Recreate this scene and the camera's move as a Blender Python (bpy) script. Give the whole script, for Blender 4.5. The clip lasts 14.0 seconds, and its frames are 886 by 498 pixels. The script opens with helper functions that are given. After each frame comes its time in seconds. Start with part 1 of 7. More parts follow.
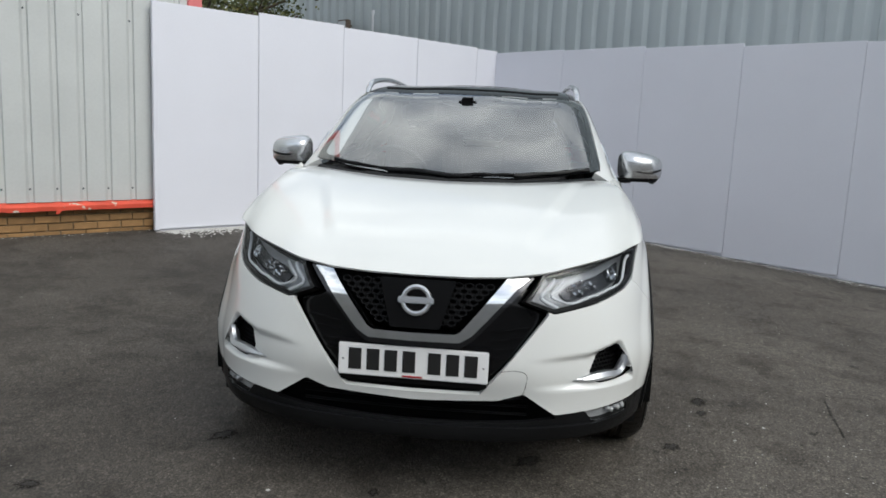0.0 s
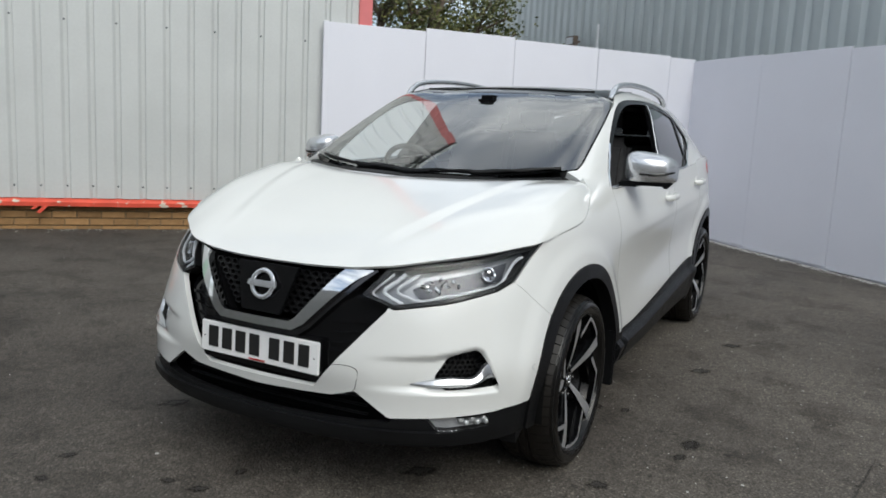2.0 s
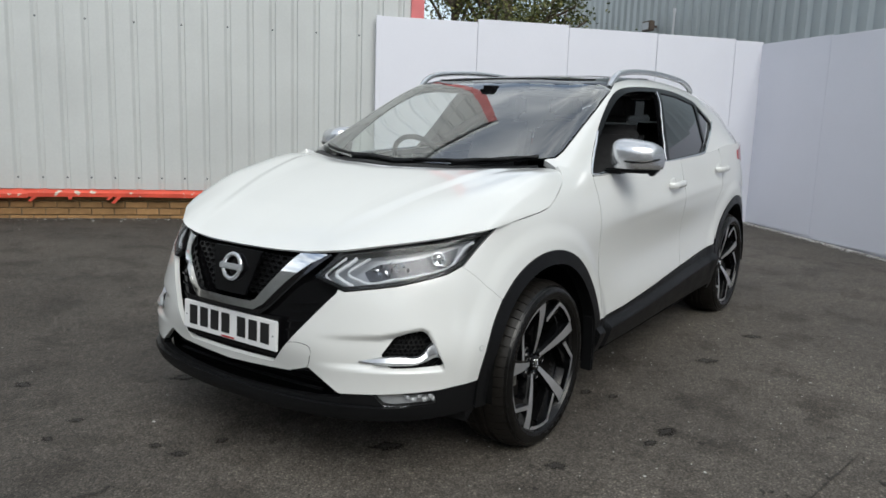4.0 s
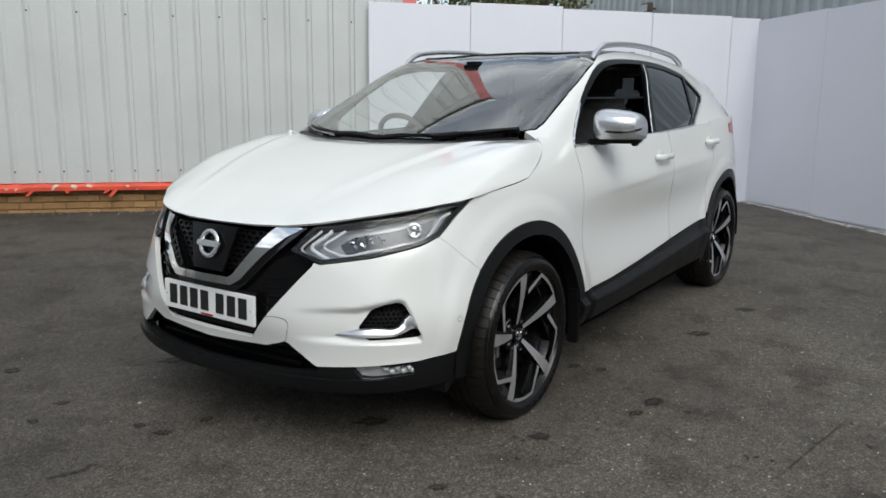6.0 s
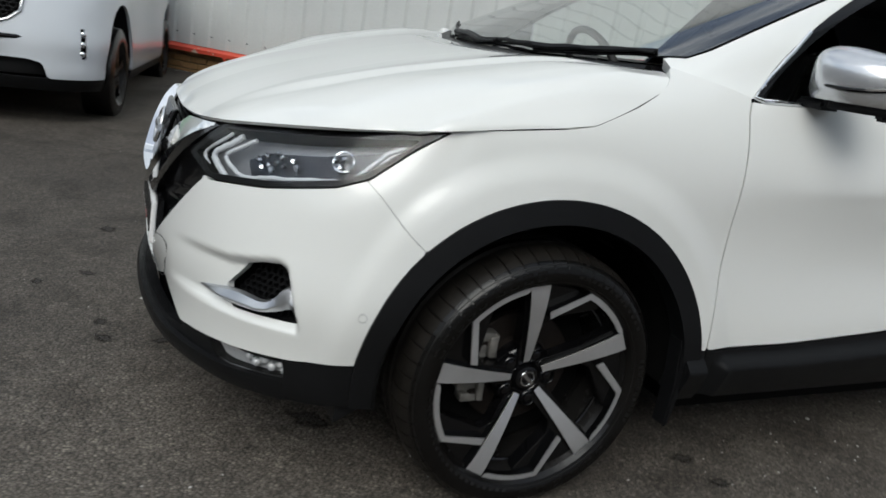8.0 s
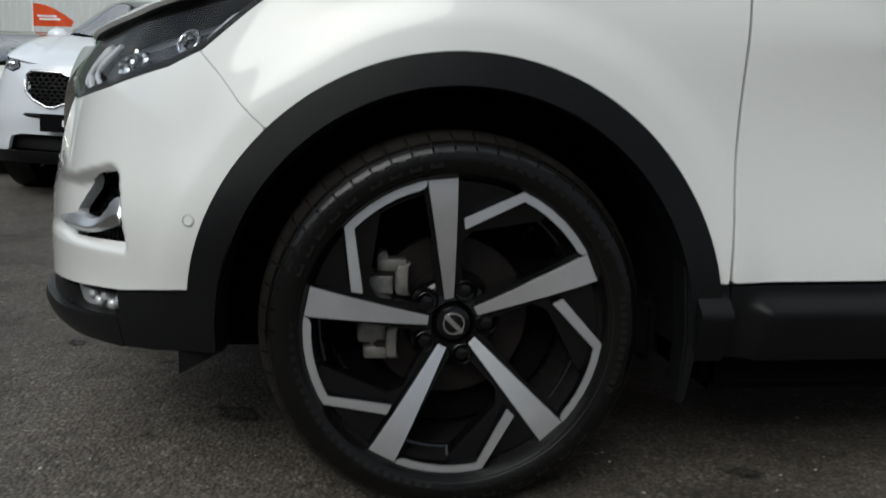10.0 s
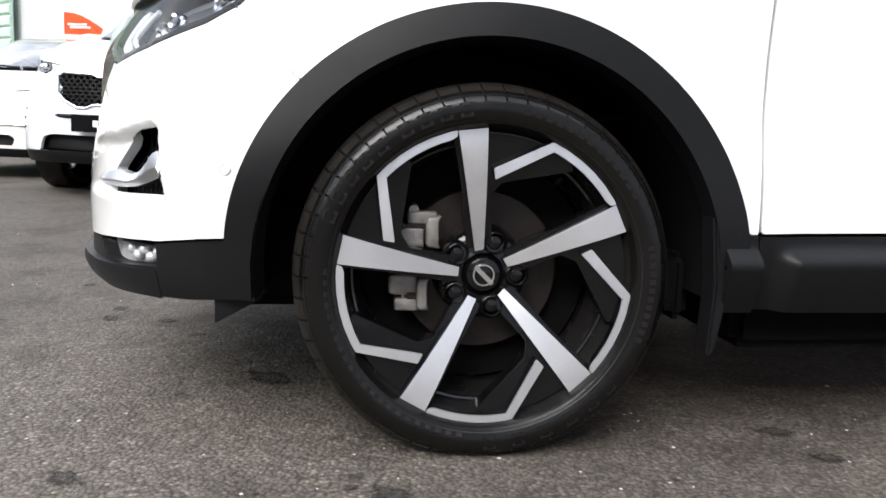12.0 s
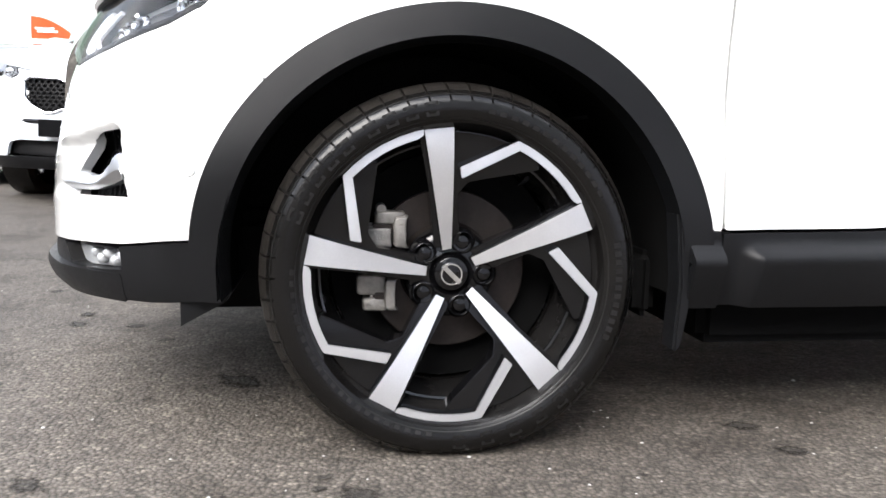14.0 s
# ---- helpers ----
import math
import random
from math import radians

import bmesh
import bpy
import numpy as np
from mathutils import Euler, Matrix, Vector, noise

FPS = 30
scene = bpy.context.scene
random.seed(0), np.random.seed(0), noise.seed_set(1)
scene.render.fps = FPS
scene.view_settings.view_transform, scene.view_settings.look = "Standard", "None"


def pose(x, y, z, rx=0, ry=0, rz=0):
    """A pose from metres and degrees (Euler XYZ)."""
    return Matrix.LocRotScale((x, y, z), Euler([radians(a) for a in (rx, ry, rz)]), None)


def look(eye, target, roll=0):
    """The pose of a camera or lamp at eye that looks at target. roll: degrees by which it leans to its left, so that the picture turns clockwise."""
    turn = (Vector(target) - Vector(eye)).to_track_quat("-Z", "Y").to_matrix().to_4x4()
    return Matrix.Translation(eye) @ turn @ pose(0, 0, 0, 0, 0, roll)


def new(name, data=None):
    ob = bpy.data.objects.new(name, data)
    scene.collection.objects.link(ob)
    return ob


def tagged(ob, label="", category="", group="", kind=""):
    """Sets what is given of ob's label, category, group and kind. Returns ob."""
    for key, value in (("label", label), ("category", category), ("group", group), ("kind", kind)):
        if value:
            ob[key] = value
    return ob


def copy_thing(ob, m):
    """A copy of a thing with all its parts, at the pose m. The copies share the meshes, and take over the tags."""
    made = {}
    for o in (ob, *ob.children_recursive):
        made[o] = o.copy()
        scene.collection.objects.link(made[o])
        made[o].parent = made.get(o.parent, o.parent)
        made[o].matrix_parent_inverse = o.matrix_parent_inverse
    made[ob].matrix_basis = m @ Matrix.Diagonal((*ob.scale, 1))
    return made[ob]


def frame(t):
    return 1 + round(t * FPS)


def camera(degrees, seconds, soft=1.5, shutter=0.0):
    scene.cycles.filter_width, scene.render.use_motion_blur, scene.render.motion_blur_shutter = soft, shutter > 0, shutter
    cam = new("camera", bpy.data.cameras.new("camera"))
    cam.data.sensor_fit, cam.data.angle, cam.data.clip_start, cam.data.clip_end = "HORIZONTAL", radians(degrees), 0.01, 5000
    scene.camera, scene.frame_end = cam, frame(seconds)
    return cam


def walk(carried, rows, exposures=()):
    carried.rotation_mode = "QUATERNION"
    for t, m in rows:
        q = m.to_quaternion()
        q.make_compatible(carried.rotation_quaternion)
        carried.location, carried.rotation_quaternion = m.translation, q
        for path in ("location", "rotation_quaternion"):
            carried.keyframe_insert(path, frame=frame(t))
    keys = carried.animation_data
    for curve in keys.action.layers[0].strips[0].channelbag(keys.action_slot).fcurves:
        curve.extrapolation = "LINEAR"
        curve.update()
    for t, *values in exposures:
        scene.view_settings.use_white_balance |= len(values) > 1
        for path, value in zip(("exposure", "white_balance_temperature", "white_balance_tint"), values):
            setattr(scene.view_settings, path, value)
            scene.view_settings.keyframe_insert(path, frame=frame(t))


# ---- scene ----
cam = camera(60.6, 14.0, soft=1.6, shutter=0.35)

# the yard falls a little, and the car stands along the fall
TILT = pose(0, 0, 0, 1.34)
EXPOSURES = [(0.0, 0.20, 6330, 5), (7.2, 0.20, 6330, 5), (9.3, -0.08, 6300, 4), (9.8, -0.08, 6300, 4), (10.4, 0.25, 6350, 6), (11.0, 0.78, 6400, 8), (12.0, 1.48, 6400, 10), (12.6, 1.85, 6400, 11), (14.0, 1.98, 6400, 11)]
PATH = [
    (0, (0.348, -3.315, 1.395), (0.141, -1.359, 1.03), 2.5),
    (0.5, (0.653, -3.217, 1.337), (0.275, -1.29, 0.958), 2.0),
    (1, (1.047, -3.095, 1.346), (0.446, -1.221, 0.993), 2.4),
    (1.5, (1.404, -2.953, 1.337), (0.674, -1.121, 1.006), 3.1),
    (2, (1.722, -2.789, 1.329), (0.806, -1.044, 0.99), 2.3),
    (2.5, (1.992, -2.697, 1.312), (0.95, -1.036, 0.918), 1.9),
    (3, (2.127, -2.621, 1.35), (1.001, -1.012, 0.972), 1.9),
    (5.5, (2.265, -2.638, 1.302), (1.144, -1.024, 0.932), 0.1),
    (6, (2.306, -2.56, 1.27), (1.163, -0.967, 0.879), -0.3),
    (6.5, (2.312, -2.257, 1.233), (1.087, -0.721, 0.856), 1.8),
    (7, (2.36, -1.822, 1.171), (0.952, -0.467, 0.746), 1.0),
    (7.2, (2.341, -1.646, 1.172), (0.848, -0.411, 0.677), 3.1),
    (9.3, (2.246, -0.211, 0.99), (0.315, 0.104, 0.573), 6.0),
    (9.5, (2.179, -0.2, 0.908), (0.251, 0.135, 0.494), 3.4),
    (10, (2.139, -0.203, 0.674), (0.183, 0.068, 0.358), 1.8),
    (10.5, (2.165, -0.201, 0.559), (0.201, 0.027, 0.264), 1.5),
    (11, (2.165, -0.212, 0.559), (0.204, 0.022, 0.246), 0.8),
    (11.5, (2.169, -0.223, 0.566), (0.203, -0.009, 0.266), 1.1),
    (12, (2.174, -0.221, 0.569), (0.206, -0.005, 0.285), 1.5),
    (12.5, (2.175, -0.221, 0.569), (0.207, -0.001, 0.286), 1.7),
    (13, (2.173, -0.215, 0.564), (0.206, 0.016, 0.283), 1.4),
    (13.5, (2.178, -0.201, 0.567), (0.214, 0.043, 0.28), 0.9),
    (14, (2.178, -0.205, 0.562), (0.217, 0.072, 0.289), 1.1),
]

walk(cam, [(t, TILT @ look(eye, target, roll)) for t, eye, target, roll in PATH], EXPOSURES)

# ---- light ----
world = bpy.data.worlds.new("sky")
scene.world = world
world.use_nodes = True
wn, wl = world.node_tree.nodes, world.node_tree.links
wn.clear()
w_out = wn.new("ShaderNodeOutputWorld")
w_bg = wn.new("ShaderNodeBackground")
w_bg.inputs[1].default_value = 0.15
w_sky = wn.new("ShaderNodeTexSky")
w_sky.sky_type = "NISHITA"
w_sky.sun_disc = False
w_sky.sun_elevation = radians(46)
w_sky.sun_rotation = radians(124.5)
w_sky.dust_density = 3.0
# broken cloud cover
w_co = wn.new("ShaderNodeTexCoord")
w_map = wn.new("ShaderNodeMapping")
w_map.inputs["Scale"].default_value = (1.0, 1.0, 2.6)
w_noise = wn.new("ShaderNodeTexNoise")
w_noise.inputs["Scale"].default_value = 2.6
w_noise.inputs["Detail"].default_value = 7
w_noise.inputs["Roughness"].default_value = 0.55
w_ramp = wn.new("ShaderNodeValToRGB")
w_ramp.color_ramp.elements[0].position = 0.33
w_ramp.color_ramp.elements[0].color = (0.12, 0.12, 0.12, 1)
w_ramp.color_ramp.elements[1].position = 0.64
w_noise2 = wn.new("ShaderNodeTexNoise")
w_noise2.inputs["Scale"].default_value = 4.5
w_noise2.inputs["Detail"].default_value = 6
w_ramp2 = wn.new("ShaderNodeValToRGB")
w_ramp2.color_ramp.elements[0].position = 0.35
w_ramp2.color_ramp.elements[0].color = (4.6, 4.8, 5.2, 1)
w_ramp2.color_ramp.elements[1].position = 0.7
w_ramp2.color_ramp.elements[1].color = (10.5, 10.5, 10.6, 1)
w_mix = wn.new("ShaderNodeMixRGB")
wl.new(w_co.outputs["Generated"], w_map.inputs["Vector"])
wl.new(w_map.outputs[0], w_noise.inputs["Vector"])
wl.new(w_map.outputs[0], w_noise2.inputs["Vector"])
wl.new(w_noise.outputs["Fac"], w_ramp.inputs[0])
wl.new(w_noise2.outputs["Fac"], w_ramp2.inputs[0])
wl.new(w_ramp.outputs[0], w_mix.inputs[0])
wl.new(w_sky.outputs[0], w_mix.inputs[1])
wl.new(w_ramp2.outputs[0], w_mix.inputs[2])
wl.new(w_mix.outputs[0], w_bg.inputs[0])
wl.new(w_bg.outputs[0], w_out.inputs[0])

sun = new("sun", bpy.data.lights.new("sun", "SUN"))
sun.data.energy = 1.65
sun.data.angle = radians(42)
sun.data.color = (1.0, 0.975, 0.94)
sun.matrix_world = look((6.7, -4.6, 8.6), (0, 0, 0))


# ---- materials ----
def material(name, color, rough=0.5, metal=0.0, coat=0.0, var=0.0, scale=6.0, bump=0.0, bscale=60.0, fine=0.0, fscale=120.0, spec=0.5, trans=0.0, ior=1.45, rvar=0.0, island=0.0):
    """A principled material with two scales of variation and bump in metres of object space."""
    m = bpy.data.materials.new(name)
    m.use_nodes = True
    nt = m.node_tree
    p = nt.nodes["Principled BSDF"]
    p.inputs["Roughness"].default_value = rough
    p.inputs["Metallic"].default_value = metal
    p.inputs["Coat Weight"].default_value = coat
    p.inputs["Coat Roughness"].default_value = 0.04
    p.inputs["Specular IOR Level"].default_value = spec
    p.inputs["Transmission Weight"].default_value = trans
    p.inputs["IOR"].default_value = ior
    p.inputs["Base Color"].default_value = (*color, 1)
    co = nt.nodes.new("ShaderNodeTexCoord")
    last = None
    for amount, sc in ((var, scale), (fine, fscale)):
        if amount:
            n = nt.nodes.new("ShaderNodeTexNoise")
            n.inputs["Scale"].default_value = sc
            n.inputs["Detail"].default_value = 5
            nt.links.new(co.outputs["Object"], n.inputs["Vector"])
            mr = nt.nodes.new("ShaderNodeMapRange")
            mr.inputs[1].default_value, mr.inputs[2].default_value = 0.25, 0.75
            mr.inputs[3].default_value, mr.inputs[4].default_value = 1 - amount, 1 + amount
            nt.links.new(n.outputs["Fac"], mr.inputs[0])
            mx = nt.nodes.new("ShaderNodeMixRGB")
            mx.blend_type = "MULTIPLY"
            mx.inputs[0].default_value = 1
            mx.inputs[1].default_value = (*color, 1)
            if last:
                nt.links.new(last, mx.inputs[1])
            nt.links.new(mr.outputs[0], mx.inputs[2])
            last = mx.outputs[0]
    if island:
        oi = nt.nodes.new("ShaderNodeObjectInfo")
        mr = nt.nodes.new("ShaderNodeMapRange")
        mr.inputs[3].default_value, mr.inputs[4].default_value = 1 - island, 1 + island
        nt.links.new(oi.outputs["Random"], mr.inputs[0])
        mx = nt.nodes.new("ShaderNodeMixRGB")
        mx.blend_type = "MULTIPLY"
        mx.inputs[0].default_value = 1
        mx.inputs[1].default_value = (*color, 1)
        if last:
            nt.links.new(last, mx.inputs[1])
        nt.links.new(mr.outputs[0], mx.inputs[2])
        last = mx.outputs[0]
    if last:
        nt.links.new(last, p.inputs["Base Color"])
    if rvar:
        n = nt.nodes.new("ShaderNodeTexNoise")
        n.inputs["Scale"].default_value = scale * 1.7
        n.inputs["Detail"].default_value = 6
        nt.links.new(co.outputs["Object"], n.inputs["Vector"])
        mr = nt.nodes.new("ShaderNodeMapRange")
        mr.inputs[3].default_value, mr.inputs[4].default_value = max(0, rough - rvar), min(1, rough + rvar)
        nt.links.new(n.outputs["Fac"], mr.inputs[0])
        nt.links.new(mr.outputs[0], p.inputs["Roughness"])
    if bump:
        n = nt.nodes.new("ShaderNodeTexNoise")
        n.inputs["Scale"].default_value = bscale
        n.inputs["Detail"].default_value = 4
        nt.links.new(co.outputs["Object"], n.inputs["Vector"])
        b = nt.nodes.new("ShaderNodeBump")
        b.inputs["Strength"].default_value = 1.0
        b.inputs["Distance"].default_value = bump
        nt.links.new(n.outputs["Fac"], b.inputs["Height"])
        nt.links.new(b.outputs[0], p.inputs["Normal"])
    return m


def glass_material(name, tint, rough=0.0, gain=3.0, base=0.02):
    """Thin sheet glass: clear see-through with a Fresnel gloss."""
    m = bpy.data.materials.new(name)
    m.use_nodes = True
    nt = m.node_tree
    nt.nodes.clear()
    out = nt.nodes.new("ShaderNodeOutputMaterial")
    mix = nt.nodes.new("ShaderNodeMixShader")
    tr = nt.nodes.new("ShaderNodeBsdfTransparent")
    gl = nt.nodes.new("ShaderNodeBsdfGlossy")
    fr = nt.nodes.new("ShaderNodeFresnel")
    fr.inputs[0].default_value = 1.52
    amp = nt.nodes.new("ShaderNodeMath")
    amp.operation = "MULTIPLY_ADD"
    amp.inputs[1].default_value = gain
    amp.inputs[2].default_value = base
    amp.use_clamp = True
    tr.inputs[0].default_value = (*tint, 1)
    gl.inputs["Roughness"].default_value = rough
    nt.links.new(fr.outputs[0], amp.inputs[0])
    nt.links.new(amp.outputs[0], mix.inputs[0])
    nt.links.new(tr.outputs[0], mix.inputs[1])
    nt.links.new(gl.outputs[0], mix.inputs[2])
    nt.links.new(mix.outputs[0], out.inputs[0])
    return m


PAINT = material("pearl white car paint", (0.66, 0.666, 0.65), 0.32, coat=1.0, var=0.012, scale=3, fine=0.012, fscale=900, spec=0.45)
PAINT2 = material("white car paint", (0.60, 0.63, 0.67), 0.3, coat=1.0, var=0.012, scale=3)
CREAM = material("cream car paint", (0.66, 0.65, 0.61), 0.3, coat=1.0, var=0.012, scale=3)
CLAD = material("black textured plastic", (0.0065, 0.0067, 0.0073), 0.38, var=0.15, scale=9, bump=0.0004, bscale=700, rvar=0.08, spec=0.19)
GLOSS = material("gloss black plastic", (0.004, 0.004, 0.0045), 0.10, var=0.05, spec=0.27)
MESH = material("black grille plastic", (0.005, 0.005, 0.0055), 0.45, var=0.08, spec=0.2)
DARK = material("dark underbody", (0.005, 0.005, 0.005), 0.9, var=0.2, scale=20, spec=0.06)
CHROME = material("chrome", (0.78, 0.79, 0.80), 0.06, metal=1.0)
SMOKE = material("smoked chrome", (0.06, 0.06, 0.064), 0.15, metal=0.9)
BLADEM = material("satin grey trim", (0.46, 0.47, 0.49), 0.3, metal=0.9, var=0.03)
SATIN = material("satin silver", (0.60, 0.61, 0.63), 0.27, metal=0.85, var=0.03, fine=0.02)
MACHINED = material("machined alloy", (0.70, 0.705, 0.72), 0.36, metal=0.85, var=0.06, scale=18, fine=0.04, fscale=400, rvar=0.06)
WHEELBLACK = material("gloss black alloy", (0.003, 0.003, 0.0034), 0.12, coat=0.2, spec=0.35, var=0.25, scale=14, rvar=0.1)
WHEELGREY = material("dark grey alloy", (0.020, 0.019, 0.0185), 0.25, metal=0.55, var=0.3, scale=16, spec=0.4, rvar=0.1)
RUBBER = material("dressed tyre rubber", (0.0038, 0.0035, 0.0033), 0.22, spec=0.36, var=0.25, scale=12, fine=0.15, fscale=160, bump=0.0003, bscale=260, rvar=0.12)
TREAD = material("dusty tyre tread", (0.0105, 0.0092, 0.008), 0.45, spec=0.25, var=0.35, scale=16, fine=0.25, fscale=120, bump=0.0005, bscale=260)
LETTER = material("raised tyre lettering", (0.0072, 0.0068, 0.0064), 0.38, spec=0.34, var=0.2, scale=30)
DISC = material("worn steel", (0.028, 0.0225, 0.020), 0.5, metal=0.6, var=0.25, scale=18, fine=0.15, fscale=120)
CAST = material("cast alloy", (0.21, 0.20, 0.185), 0.45, metal=0.4, var=0.45, scale=38, bump=0.0025, bscale=90)
LAMPGLASS = glass_material("clear lamp cover", (0.93, 0.94, 0.95), gain=0.4, base=0.01)
SCREEN = glass_material("windscreen glass", (0.88, 0.94, 0.91), gain=1.3, base=0.165)
CLEAR = glass_material("clear side glass", (0.93, 0.95, 0.94), gain=0.0, base=0.05)
TINT = glass_material("dark tinted glass", (0.045, 0.05, 0.05), gain=2.0, base=0.02)
LAMPDARK = material("dark lamp panel", (0.045, 0.048, 0.056), 0.25, metal=0.5, var=0.2, scale=30)
LAMPIN = material("grey lamp housing", (0.30, 0.31, 0.33), 0.30, metal=0.4, var=0.12, scale=20)
FOGIN = material("bright fog reflector", (0.66, 0.67, 0.68), 0.25, metal=0.4, var=0.1, scale=30)
CRYSTAL = material("faceted lamp chrome", (0.62, 0.64, 0.67), 0.12, metal=1.0)
REFLECT = material("lamp reflector", (0.82, 0.83, 0.85), 0.1, metal=1.0)
GUIDE = material("milky light guide", (0.60, 0.62, 0.65), 0.25, var=0.02)
RED = material("red lamp plastic", (0.35, 0.012, 0.015), 0.15, coat=0.6)
PLATE = material("white number plate", (0.74, 0.74, 0.74), 0.35, var=0.02)
INK = material("black print", (0.012, 0.012, 0.012), 0.5)
FABRIC = material("dark seat fabric", (0.045, 0.045, 0.048), 0.85, var=0.2, scale=30, bump=0.0008, bscale=400)
DASH = material("dark dashboard", (0.035, 0.035, 0.037), 0.6, var=0.15, bump=0.0005, bscale=500)
LINING = material("grey headlining", (0.20, 0.20, 0.20), 0.9, var=0.06)


# ---- surface tools ----
def spline(t, p, q):
    """Natural cubic spline through p (n, k) at t, evaluated at q."""
    t, p, q = np.asarray(t, float), np.asarray(p, float), np.asarray(q, float)
    n = len(t)
    h = np.diff(t)
    a = np.zeros((n, n))
    b = np.zeros((n,) + p.shape[1:])
    a[0, 0] = a[-1, -1] = 1
    for i in range(1, n - 1):
        a[i, i - 1], a[i, i], a[i, i + 1] = h[i - 1], 2 * (h[i - 1] + h[i]), h[i]
        b[i] = 3 * ((p[i + 1] - p[i]) / h[i] - (p[i] - p[i - 1]) / h[i - 1])
    c = np.linalg.solve(a, b.reshape(n, -1)).reshape(b.shape)
    i = np.clip(np.searchsorted(t, q) - 1, 0, n - 2)
    shape = (-1,) + (1,) * (p.ndim - 1)
    d = (q - t[i]).reshape(shape)
    hh = h[i].reshape(shape)
    slope = (p[i + 1] - p[i]) / hh - hh * (2 * c[i] + c[i + 1]) / 3
    return p[i] + d * (slope + d * (c[i] + d * (c[i + 1] - c[i]) / (3 * hh)))


def ease(e0, e1, x):
    x = np.clip((x - e0) / (e1 - e0), 0, 1)
    return x * x * (3 - 2 * x)


def line(x, xs, ys):
    return np.interp(x, xs, ys)


def sdf(px, py, poly):
    """Signed distance to a closed polygon, negative inside."""
    best = np.full(px.shape, 1e9)
    inside = np.zeros(px.shape, bool)
    for (x0, y0), (x1, y1) in zip(poly, poly[1:] + poly[:1]):
        ex, ey = x1 - x0, y1 - y0
        k = np.clip(((px - x0) * ex + (py - y0) * ey) / (ex * ex + ey * ey + 1e-12), 0, 1)
        best = np.minimum(best, (px - x0 - k * ex) ** 2 + (py - y0 - k * ey) ** 2)
        cond = (y0 > py) != (y1 > py)
        inside ^= cond & (px < (x1 - x0) * (py - y0) / (y1 - y0 + 1e-12) + x0)
    return np.where(inside, -1, 1) * np.sqrt(best)


